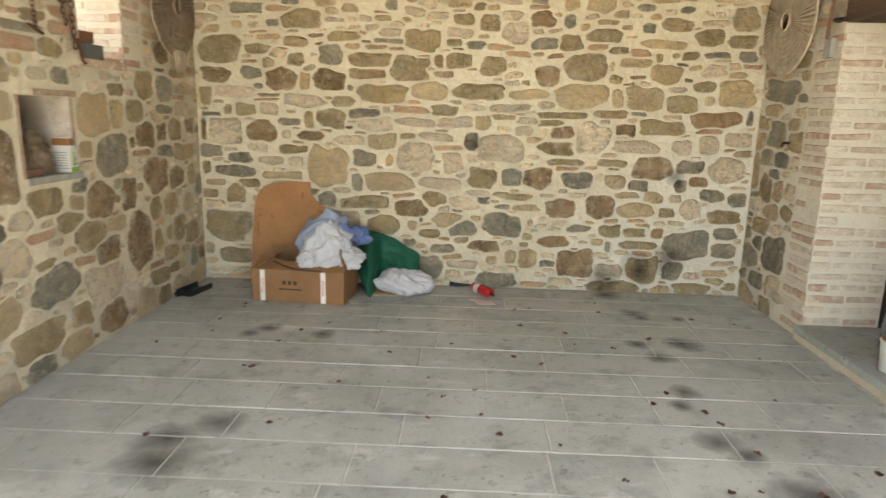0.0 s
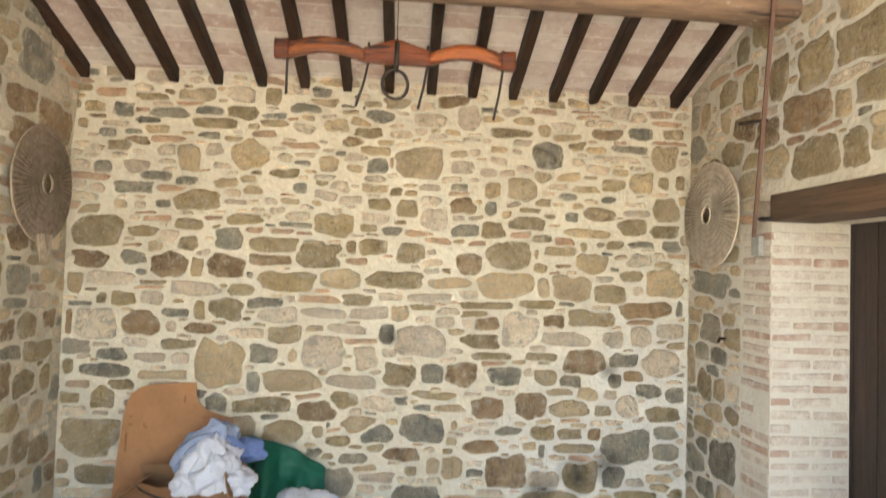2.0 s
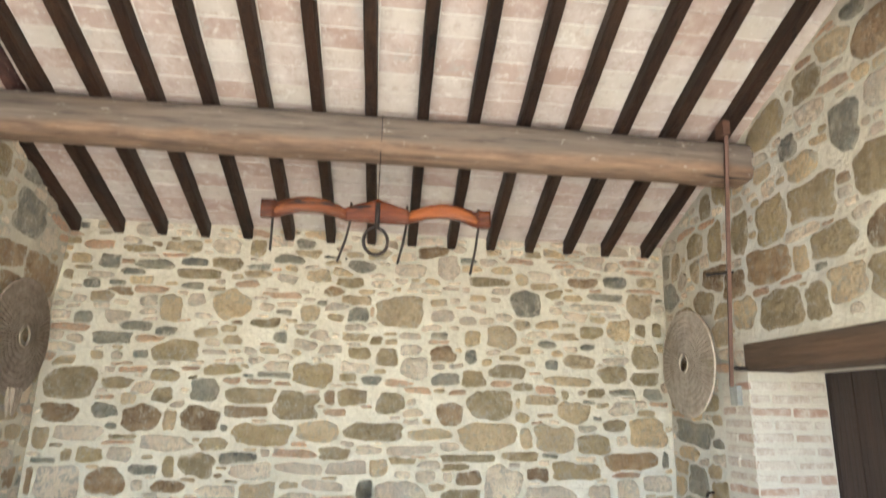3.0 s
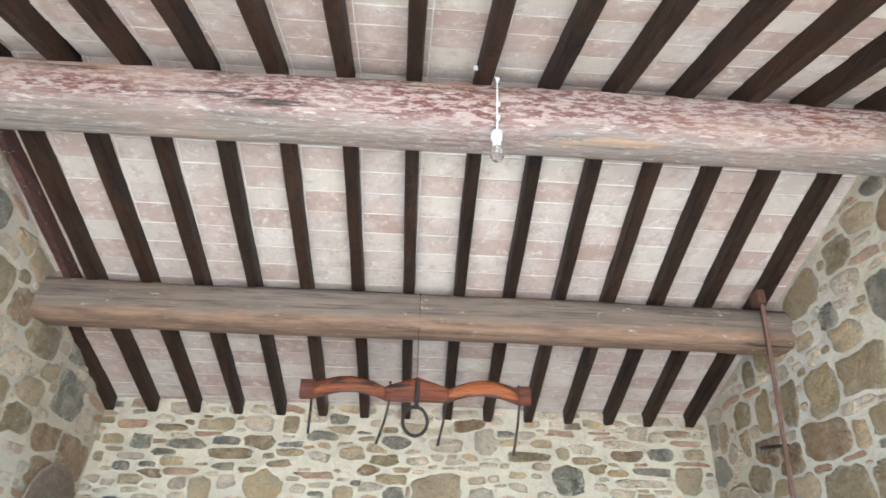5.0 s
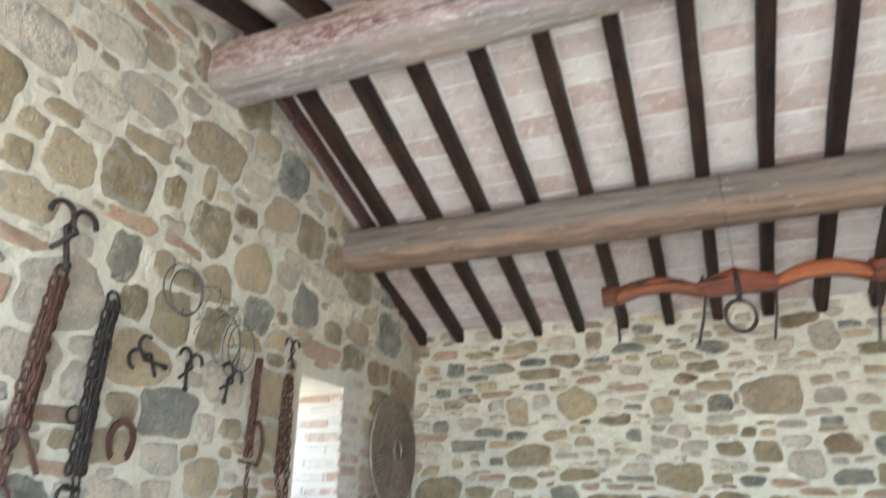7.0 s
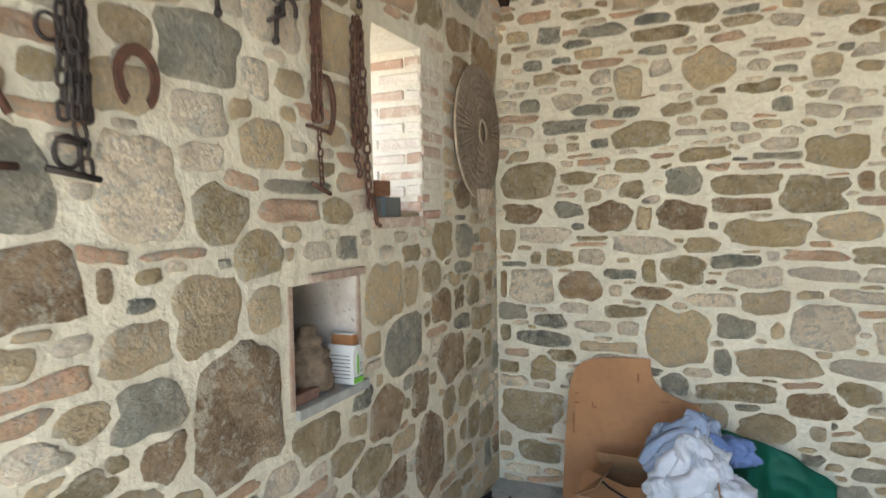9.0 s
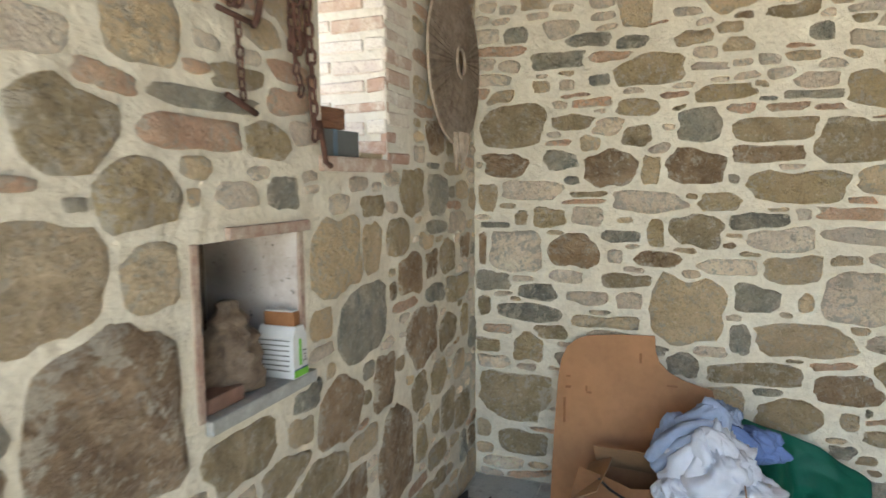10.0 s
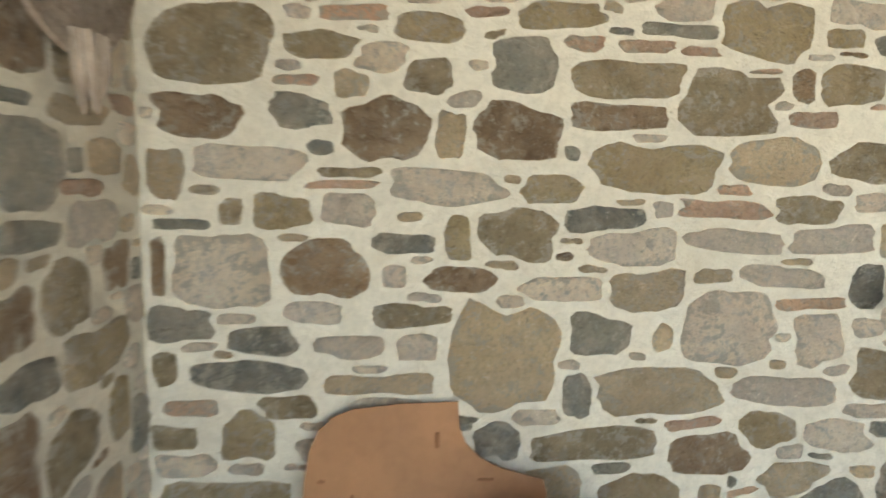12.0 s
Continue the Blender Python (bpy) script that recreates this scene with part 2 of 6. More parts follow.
M_MORTAR = mortar()
M_MORTAR_BACK = mortar(WALL_SOOT, ((2.5, 5.5, 0.6, 1.25), (1.7, 5.5, 0.2, 0.9)))
M_MORTAR_WEST = mortar((), ((-2.25, 4.42, 2.1, 0.6), (-2.2, 4.42, 1.8, 0.5)))
M_MORTAR_EAST = mortar((), ((2.6, 5.0, 0.8, 1.9), (2.6, 4.3, 2.8, 0.9)))
TONES = {"OLIVE": ((0.212, 0.163, 0.088), (0.305, 0.24, 0.138)), "GREY": ((0.145, 0.150, 0.132), (0.225, 0.228, 0.205)), "BROWN": ((0.160, 0.098, 0.052), (0.255, 0.160, 0.088)),
         "TAN": ((0.335, 0.255, 0.155), (0.45, 0.355, 0.23)), "PALE": ((0.44, 0.365, 0.295), (0.56, 0.50, 0.42)), "BRICK": ((0.42, 0.245, 0.165), (0.49, 0.33, 0.235))}
GAIN = {"PALE": 1.92, "TAN": 1.76, "GREY": 1.5, "BROWN": 1.56, "OLIVE": 1.6, "BRICK": 1.6}
M_STONE = {k: stone(k.lower() + "_stone", a, b, gain=GAIN.get(k, 1.28)) for k, (a, b) in TONES.items()}
M_STONE_BACK = {k: stone(k.lower() + "_stone_back", a, b, WALL_SOOT, gain=GAIN.get(k, 1.28)) for k, (a, b) in TONES.items()}
M_BRICK = brick("limewashed_brick", (0.44, 0.34, 0.27), (0.54, 0.455, 0.37), 0.12)
M_BRICK_PALE = brick("whitewashed_brick", (0.55, 0.46, 0.40), (0.62, 0.57, 0.51), 0.10)
M_BRICK_RED = brick("old_brick", (0.40, 0.235, 0.165), (0.46, 0.34, 0.26), 0.05)
M_RAFTER = wood("dark_stained_rafter", (0.010, 0.0055, 0.0035), (0.045, 0.021, 0.011), "y", 1.0, 0.55)
M_RAFTER.node_tree.nodes["Principled BSDF"].inputs["Specular IOR Level"].default_value = 0.25
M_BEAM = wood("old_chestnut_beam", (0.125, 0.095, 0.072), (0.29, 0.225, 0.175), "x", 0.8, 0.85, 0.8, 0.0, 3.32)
M_RIDGE = wood("weathered_painted_beam", (0.19, 0.15, 0.125), (0.36, 0.30, 0.255), "x", 0.8, 0.85, 0.8, 0.9)
M_LINTEL = wood("dark_chestnut_lintel", (0.07, 0.042, 0.025), (0.18, 0.108, 0.064), "y", 0.8, 0.8)
M_DOOR = wood("dark_door_boards", (0.028, 0.017, 0.012), (0.06, 0.035, 0.024), "z", 0.9, 0.7)
M_SLAB = slab_stone()
M_JOINT = plain("floor_joint", (0.60, 0.59, 0.54), 0.9, 0, 0.3, 9, 0.15, (0.36, 0.35, 0.32))
M_YARD = plain("yard_gravel", (0.52, 0.49, 0.44), 0.95, 0, 0.25, 4)


def terracotta():
    n = Nodes("terracotta_tiles", 0.9)
    r = n.geo.outputs["Random Per Island"]
    c = n.ramp(r, [(0.0, (0.40, 0.275, 0.215)), (0.3, (0.47, 0.35, 0.285)), (0.7, (0.50, 0.405, 0.34)), (1.0, (0.57, 0.49, 0.40))])
    c = n.mix(n.ramp(n.noise(7, 6, 0.65), [(0.47, 0.0), (0.7, 0.6)]), c, (0.64, 0.555, 0.49))
    c = n.mix(n.ramp(n.noise(13, 6, 0.7), [(0.34, 0.55), (0.48, 0.0)]), c, (0.36, 0.25, 0.19))
    c = n.mix(n.ramp(n.noise(5, 5, 0.7), [(0.6, 0.0), (0.72, 0.6)]), c, (0.40, 0.40, 0.36))
    c = n.mix(n.ramp(n.noise(19, 7, 0.75), [(0.56, 0.0), (0.63, 0.6)]), c, (0.68, 0.62, 0.55))
    return n.done(c, n.noise(30, 5), 0.5, 0.012)


M_TILE = terracotta()
M_LIME = plain("lime_joint", (0.80, 0.745, 0.65), 0.95, 0, 0.3, 14)

# ---- helpers of this scene ----


def mesh_of(name, verts, faces, mats, smooth=False, index=None, rim=None):
    me = bpy.data.meshes.new(name)
    me.from_pydata(verts, [], faces)
    for m in mats if isinstance(mats, (list, tuple)) else [mats]:
        me.materials.append(m)
    if smooth:
        me.polygons.foreach_set("use_smooth", [True] * len(faces))
    if index is not None:
        me.polygons.foreach_set("material_index", index)
    if rim is not None:
        me.attributes.new("rim", "FLOAT", "POINT").data.foreach_set("value", rim)
    me.update()
    return me


def part(name, source, material, parent=None, label="", smooth=False, matrix=None):
    """Links a bmesh or a mesh as one object under a thing or a part."""
    if isinstance(source, bmesh.types.BMesh):
        me = bpy.data.meshes.new(name)
        bmesh.ops.recalc_face_normals(source, faces=source.faces)
        source.to_mesh(me)
        source.free()
        me.materials.append(material)
        if smooth:
            me.polygons.foreach_set("use_smooth", [True] * len(me.polygons))
    else:
        me = source
    ob = new(name, me)
    if matrix is not None:
        ob.matrix_world = matrix
    if parent is not None:
        ob.parent = parent
        if matrix is None:
            ob.matrix_parent_inverse = parent.matrix_basis.inverted()
        else:
            ob.matrix_basis = parent.matrix_basis.inverted() @ matrix if parent.parent is None else matrix
    if label:
        tagged(ob, label)
    return ob


def thing(name, label, category, at=(0, 0, 0), group="", kind=""):
    ob = new(name)
    ob.empty_display_size = 0.05
    ob.location = at
    return tagged(ob, label, category, group, kind)


def box(lo, hi, bevel=0.0, bm=None, m=None):
    bm = bm or bmesh.new()
    c = [(a + b) / 2 for a, b in zip(lo, hi)]
    s = [abs(b - a) for a, b in zip(lo, hi)]
    mat4 = Matrix.Translation(c) @ Matrix.Diagonal((*s, 1))
    geo = bmesh.ops.create_cube(bm, size=1, matrix=(m @ mat4) if m else mat4)
    if bevel:
        edges = list({e for v in geo["verts"] for e in v.link_edges})
        bmesh.ops.bevel(bm, geom=edges, offset=bevel, segments=2, affect="EDGES", profile=0.6)
    return bm


def tube(points, radius, sides=8, bm=None, closed=False, caps=True):
    """A round bar along a line of points; radius may be a list."""
    bm = bm or bmesh.new()
    pts = [Vector(p) for p in points]
    n = len(pts)
    up, rings = None, []
    for i, p in enumerate(pts):
        a = pts[i - 1] if (i or closed) else pts[0]
        b = pts[(i + 1) % n] if (i < n - 1 or closed) else pts[-1]
        d = (b - a).normalized()
        if up is None:
            up = d.orthogonal().normalized()
        up = (up - d * up.dot(d)).normalized()
        side = d.cross(up)
        r = radius[i] if isinstance(radius, (list, tuple)) else radius
        rings.append([bm.verts.new(p + (up * math.cos(k * math.tau / sides) + side * math.sin(k * math.tau / sides)) * r) for k in range(sides)])
    for i in range(n if closed else n - 1):
        a, b = rings[i], rings[(i + 1) % n]
        off = 0
        if closed and i == n - 1:
            off = min(range(sides), key=lambda o: (a[0].co - b[o].co).length)
        for k in range(sides):
            bm.faces.new((a[k], a[(k + 1) % sides], b[(k + 1 + off) % sides], b[(k + off) % sides]))
    if caps and not closed:
        bm.faces.new(rings[0][::-1])
        bm.faces.new(rings[-1])
    return bm


def arc(cx, cz, r, a0, a1, n=14, y=0.0, rz=None):
    return [(cx + r * math.cos(radians(a0 + (a1 - a0) * i / n)), y, cz + (rz or r) * math.sin(radians(a0 + (a1 - a0) * i / n))) for i in range(n + 1)]


def log(lo, hi, half_w, half_h, z_of, y, seed, square=3.2, rings=60, sides=20):
    """A hewn beam along x: rounded square section, uneven along its length."""
    bm = bmesh.new()
    prev = None
    for i in range(rings + 1):
        x = lo + (hi - lo) * i / rings
        ring = []
        for k in range(sides):
            a = math.tau * k / sides
            c, s = math.cos(a), math.sin(a)
            r = (abs(c) ** square + abs(s) ** square) ** (-1 / square)
            wob = 1 + 0.06 * noise.noise((x * 1.3 + seed, c * 1.5, s * 1.5)) + 0.02 * noise.noise((x * 6 + seed, c * 4, s * 4))
            ring.append(bm.verts.new((x, y + half_w * r * c * wob, z_of(x) + half_h * r * s * wob)))
        if prev:
            for k in range(sides):
                bm.faces.new((prev[k], prev[(k + 1) % sides], ring[(k + 1) % sides], ring[k]))
        else:
            bm.faces.new(ring)
        prev = ring
    bm.faces.new(prev[::-1])
    return bm


# ---- the building ----
def prism_wall(spans, holes, top, place, depth):
    """A wall with holes (u0, u1, v0, v1), as upright strips; place(u, v, d) gives the point d behind its face."""
    bm = bmesh.new()
    cuts = sorted(set(spans) | {h[0] for h in holes} | {h[1] for h in holes})
    for a, b in zip(cuts, cuts[1:]):
        mid = (a + b) / 2
        gaps = sorted((h[2], h[3]) for h in holes if h[0] < mid < h[1])
        edges = [0.0] + [e for g in gaps for e in g] + [None]
        for lo, hi in zip(edges[::2], edges[1::2]):
            za, zb = (top(a), top(b)) if hi is None else (hi, hi)
            if hi is not None and hi - lo < 1e-4:
                continue
            v = [bm.verts.new(place(u, w, d)) for d in (0, depth) for u, w in ((a, lo), (b, lo), (b, zb), (a, za))]
            for f in ((0, 1, 2, 3), (7, 6, 5, 4), (0, 4, 5, 1), (1, 5, 6, 2), (2, 6, 7, 3), (3, 7, 4, 0)):
                bm.faces.new([v[i] for i in f])
    return bm


def on_back(u, v, d):
    return (u, WALL_B + d, v)


def on_left(u, v, d):
    return (WALL_L + 0.08 * max(0.0, v - 2.4) - d, u, v)


def on_right(u, v, d):
    return (WALL_R + d, u, v)


THICK = 0.5
WIN = (3.95, 4.41, 1.70, 2.49)
NICHE = (3.39, 3.80, 1.06, 1.48)
DOORWAY = (1.7, 4.45, 0.10, 2.045)


def gable(y):
    return roof_z(y) + 0.11


tagged(part("wall_north", prism_wall((WALL_L - THICK, WALL_R + THICK), [], lambda u: gable(WALL_B) - 0.01, on_back, THICK), M_MORTAR_BACK), "rubble stone wall pointed with cream lime mortar", "wall", kind="structure")
bm = prism_wall((FRONT, RIDGE_Y, WALL_B - 0.002), [WIN, NICHE], gable, lambda u, v, d: (WALL_L - d, u, v), THICK)
bmesh.ops.bisect_plane(bm, geom=bm.verts[:] + bm.edges[:] + bm.faces[:], plane_co=(0, 0, 2.4), plane_no=(0, 0, 1))
for v in bm.verts:
    v.co.x += 0.08 * max(0.0, v.co.z - 2.4)
box((WALL_L - THICK + 0.003, NICHE[0] - 0.001, NICHE[2] - 0.001), (WALL_L - 0.34, NICHE[1] + 0.001, NICHE[3] + 0.001), 0, bm)
tagged(part("wall_west", bm, M_MORTAR_WEST), "rubble stone gable wall with a niche and a small window", "wall", kind="structure")
tagged(part("wall_east", prism_wall((FRONT, RIDGE_Y, WALL_B - 0.002), [(DOORWAY[0], DOORWAY[1], 0.0, DOORWAY[3])], gable, on_right, THICK), M_MORTAR_EAST), "rubble stone gable wall with a wide brick-edged doorway", "wall", kind="structure")
wall_back, wall_left, wall_right = bpy.data.objects["wall_north"], bpy.data.objects["wall_west"], bpy.data.objects["wall_east"]

floor = tagged(part("floor", box((WALL_L - 0.02, -0.6, -0.14), (WALL_R + 0.02, WALL_B + 0.02, -0.0045)), M_JOINT), "grey sandstone paving in long courses, stained and dusty", "floor", kind="structure")
tagged(part("ground", box((-150, -150, -0.3), (150, 150, -0.145)), M_YARD), "pale gravel yard outside the open front", "ground", kind="structure")
step = tagged(part("doorway_step", box((2.535, DOORWAY[0], 0.0), (3.3, DOORWAY[1] - 0.003, 0.048)), M_MORTAR), "low grey stone step in the doorway", "step", kind="structure")
for i in range(5):
    y1 = DOORWAY[1] - 0.004 - i * 0.56
    part("tread", box((2.522, max(y1 - 0.553, DOORWAY[0]), 0.049), (3.3, y1, 0.10 - 0.001 * (i % 2)), 0.006), M_SLAB, step)
door = tagged(part("door_1", box((3.14, DOORWAY[0] - 0.2, 0.0), (3.17, DOORWAY[1] + 0.2, 2.3)), M_DOOR), "dark brown boarded wooden door, closed", "door", kind="structure")
for i in range(16):
    y0 = DOORWAY[0] - 0.1 + i * 0.19
    part("board", box((3.1, y0, 0.1), (3.139, y0 + 0.183, 2.2), 0.004), M_DOOR, door)
lintel = tagged(part("lintel", box((WALL_R - 0.012, 1.4, 2.04), (WALL_R + 0.3, DOORWAY[1] + 0.01, 2.205), 0.015), M_LINTEL), "rough-hewn dark chestnut lintel over the doorway", "lintel", kind="structure")

# roof: terracotta tiles on rafters, closed above by a deck
verts, faces, index = [], [], []


def roof_block(u0, u1, a, b, up0, up1, back, mat_i):
    """A block on one slope: u across, a to b in plan from the ridge."""
    s = 1 if back else -1
    base = len(verts)
    for up in (up0, up1):
        for u, w in ((u0, a), (u1, a), (u1, b), (u0, b)):
            verts.append((u, RIDGE_Y + s * w, RIDGE_Z - (SLOPE if back else SLOPE_FRONT) * w + up))
    for f in ((0, 1, 2, 3), (7, 6, 5, 4), (0, 4, 5, 1), (1, 5, 6, 2), (2, 6, 7, 3), (3, 7, 4, 0)):
        faces.append([base + i for i in f])
        index.append(mat_i)


PITCH, FIRST = 0.3068, -1.875
rng = random.Random(4)
for back in (True, False):
    length = 2.75 if back else 2.8
    roof_block(WALL_L - 0.35, WALL_R + 0.35, 0, length, 0.1015, 0.2, back, 1)
    for c in range(-1, 15):
        u0 = FIRST + c * PITCH
        w = 0.004
        while w < length - 0.05:
            d = 0.132
            lift = rng.uniform(0.095, 0.0995)
            roof_block(u0 + 0.003, u0 + PITCH - 0.003, w, w + d - rng.uniform(0.006, 0.013), lift, 0.104, back, 0)
            w += d
tagged(part("ceiling", mesh_of("ceiling", verts, faces, [M_TILE, M_LIME], index=index), None), "faded terracotta tiles with white lime joints between rafters", "ceiling", kind="structure")


def rafter_mesh(back, seed, length=2.75):
    s, n = (1 if back else -1), 14
    bm = bmesh.new()
    prev = None
    for i in range(n + 1):
        w = -0.0 + length * i / n
        a = 0.5 + noise.noise((w * 1.5, seed, 0)) * 0.5
        ring = []
        for (dx, dz) in ((-1, 0.18), (-0.82, 0), (0.82, 0), (1, 0.18), (1, 1), (-1, 1)):
            j = 0.004 * noise.noise((w * 5, dx * 3 + seed, dz))
            ring.append(bm.verts.new((dx * (0.033 + 0.003 * a) + j + 0.008 * (a - 0.5) - 0.06 * max(0.0, 1 - (w / 2.54 if back else 0.0)), s * w, -(SLOPE if back else SLOPE_FRONT) * w + dz * 0.1 + j - (0.004 if dz < 0.5 else 0))))
        if prev:
            for k in range(6):
                bm.faces.new((prev[k], prev[(k + 1) % 6], ring[(k + 1) % 6], ring[k]))
        else:
            bm.faces.new(ring)
        prev = ring
    bm.faces.new(prev[::-1])
    me = bpy.data.meshes.new("rafter")
    bmesh.ops.recalc_face_normals(bm, faces=bm.faces)
    bm.to_mesh(me)
    bm.free()
    me.materials.append(M_RAFTER)
    return me


for back in (True, False):
    shapes = [rafter_mesh(back, k * 7.3, 2.6 if back else 2.75) for k in range(4)]
    for c in range(15):
        ob = new("rafter", shapes[c % 4])
        ob.location = (FIRST + c * PITCH + (0.02 if c == 14 else 0), RIDGE_Y + (0.001 if back else -0.001), RIDGE_Z)
        tagged(ob, "dark-stained wooden rafter under the roof tiles", "rafter", "roof rafters", "structure")
M_RED_RAFTER = wood("flaking_red_rafter", (0.055, 0.020, 0.014), (0.15, 0.06, 0.042), "y", 1.0, 0.7, 0.9)
side_rafter = rafter_mesh(True, 41.0, 1.36)
side_rafter.materials[0] = M_RED_RAFTER
ob = new("rafter", side_rafter)
ob.location = (-1.715, RIDGE_Y + 0.002, RIDGE_Z + 0.004)
ob.scale = (0.7, 1, 1)
tagged(ob, "narrow rafter with flaking red-brown paint beside the gable", "rafter", "roof rafters", "structure")
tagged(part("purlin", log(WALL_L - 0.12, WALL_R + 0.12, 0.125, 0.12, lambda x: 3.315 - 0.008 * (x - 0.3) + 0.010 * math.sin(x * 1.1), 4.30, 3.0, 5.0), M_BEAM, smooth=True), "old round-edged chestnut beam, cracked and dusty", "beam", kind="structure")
tagged(part("ridge_beam", log(WALL_L - 0.12, WALL_R + 0.12, 0.125, 0.13, lambda x: 3.735 + 0.008 * math.sin(x * 1.4), 2.95, 11.0, 4.5), M_RIDGE, smooth=True), "weathered ridge beam with flaking red paint", "beam", kind="structure")

# ---- things ----
M_CARD = plain("brown_cardboard", (0.30, 0.15, 0.068), 0.8, 0, 0.2, 5, 0.15)
M_CARD_SHEET = plain("orange_brown_cardboard", (0.385, 0.178, 0.07), 0.7, 0, 0.22, 3.5, 0.1)
M_CARD_IN = plain("cardboard_inside", (0.30, 0.165, 0.08), 0.85, 0, 0.15, 8, 0.1)
M_TAPE = plain("brown_packing_tape", (0.26, 0.13, 0.06), 0.3, 0, 0.1, 10, 0.05)
M_WHITE_TAPE = plain("white_tape", (0.74, 0.71, 0.68), 0.4, 0, 0.1, 12, 0.05)
M_INK_RED = plain("red_print", (0.55, 0.06, 0.05), 0.6, 0, 0.05)
M_INK_DARK = plain("dark_print", (0.05, 0.035, 0.025), 0.7, 0, 0.05)
M_WHITE = plain("white_cotton", (0.54, 0.54, 0.575), 0.9, 0, 0.06, 30, 0.2)
M_BLUE = plain("light_blue_cotton", (0.27, 0.315, 0.42), 0.9, 0, 0.12, 40, 0.2)
M_BLUE_DARK = plain("denim_blue_cotton", (0.13, 0.19, 0.37), 0.9, 0, 0.15, 40, 0.2)
M_GREEN = plain("bottle_green_cloth", (0.010, 0.175, 0.105), 0.55, 0, 0.15, 20, 0.1)
M_RED = plain("red_enamel", (0.50, 0.018, 0.022), 0.3, 0, 0.12, 20, 0.05)
M_BLACK = plain("black_plastic", (0.018, 0.018, 0.019), 0.45, 0, 0.2, 25, 0.1)
M_PAPER = plain("pink_white_paper", (0.66, 0.53, 0.48), 0.85, 0, 0.08, 20, 0.1)
M_RUST = plain("rusty_iron", (0.125, 0.052, 0.030), 0.85, 0.2, 0.35, 45, 0.5, (0.06, 0.032, 0.022))
M_IRON = plain("dark_wrought_iron", (0.035, 0.030, 0.028), 0.6, 0.6, 0.3, 45, 0.4, (0.07, 0.045, 0.034))
M_ROD = plain("brown_iron_rod", (0.15, 0.075, 0.05), 0.6, 0.35, 0.3, 25, 0.3)
M_WIRE = plain("grey_wire", (0.13, 0.115, 0.10), 0.6, 0.5, 0.25, 40, 0.2)
M_YOKE = wood("varnished_red_wood", (0.06, 0.013, 0.005), (0.24, 0.058, 0.016), "x", 1.7, 0.22)
M_YOKE_LIGHT = wood("varnished_orange_wood", (0.13, 0.030, 0.008), (0.36, 0.105, 0.026), "x", 1.7, 0.16)
M_STRAW = plain("pale_straw", (0.66, 0.56, 0.44), 0.85, 0, 0.3, 16, 0.5, (0.44, 0.345, 0.245))
M_STRAW_DARK = plain("grey_brown_straw", (0.42, 0.325, 0.24), 0.85, 0, 0.35, 22, 0.6, (0.25, 0.18, 0.125))
M_STONE_SILL = plain("grey_stone_sill", (0.37, 0.36, 0.325), 0.85, 0, 0.35, 14, 0.6, (0.24, 0.225, 0.195))
PL = Nodes("stained_plaster_niche_shade", 0.9)
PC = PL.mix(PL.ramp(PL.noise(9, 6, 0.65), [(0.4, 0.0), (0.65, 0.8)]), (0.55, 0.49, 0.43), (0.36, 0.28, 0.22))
# three dark patches at the lining's deep end paint the recess's shade
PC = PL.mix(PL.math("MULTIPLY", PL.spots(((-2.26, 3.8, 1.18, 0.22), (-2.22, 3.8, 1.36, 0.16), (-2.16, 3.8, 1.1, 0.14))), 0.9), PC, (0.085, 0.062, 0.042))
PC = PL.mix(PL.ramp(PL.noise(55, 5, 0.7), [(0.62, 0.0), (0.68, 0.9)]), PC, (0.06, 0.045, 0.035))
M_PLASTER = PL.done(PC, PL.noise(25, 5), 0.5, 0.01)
# the jug's clay; also paints the shade on the niche's back
M_JUG = plain("dusty_clay_and_niche_shade", (0.21, 0.15, 0.10), 0.85, 0, 0.45, 22, 1.0, (0.06, 0.038, 0.024))
M_OLD_BRICK = plain("dark_old_brick", (0.21, 0.115, 0.08), 0.9, 0, 0.3, 20, 0.4)
M_JAMB = plain("worn_brick_edge", (0.30, 0.185, 0.135), 0.9, 0, 0.35, 22, 0.6, (0.45, 0.37, 0.28))
M_BAG = plain("white_paper_bag", (0.58, 0.565, 0.53), 0.6, 0, 0.08, 20, 0.2)
M_LIME_GREEN = plain("green_print", (0.16, 0.42, 0.04), 0.6, 0, 0.05)
M_KRAFT = plain("brown_kraft_paper", (0.27, 0.115, 0.042), 0.8, 0, 0.2, 16, 0.2)
M_GREY_BOX = plain("grey_card_box", (0.11, 0.11, 0.10), 0.7, 0, 0.15, 14, 0.1)
M_SLATE_BLUE = plain("blue_band", (0.09, 0.13, 0.17), 0.6, 0, 0.1)
M_BLOCK = wood("brown_wood_block", (0.13, 0.055, 0.028), (0.22, 0.10, 0.05), "y", 2.0, 0.7)
M_PALE_WOOD = wood("pale_board", (0.40, 0.30, 0.18), (0.55, 0.44, 0.29), "y", 1.5, 0.7)
M_BUCKET = plain("white_plastic_bucket", (0.70, 0.70, 0.69), 0.35, 0, 0.1, 14, 0.05)
M_HOSE = plain("grey_ribbed_hose", (0.17, 0.18, 0.19), 0.45, 0, 0.15, 20, 0.1)
M_NAVY = plain("navy_plastic", (0.012, 0.018, 0.05), 0.35, 0, 0.15, 14, 0.05)
M_CERAMIC = plain("white_ceramic", (0.78, 0.77, 0.74), 0.3, 0, 0.05, 20, 0.02)
M_LEAF = plain("dry_leaf", (0.10, 0.055, 0.032), 0.8, 0, 0.4, 60, 0.3, (0.17, 0.08, 0.06))
GLASS = Nodes("clear_bulb_glass", 0.03)
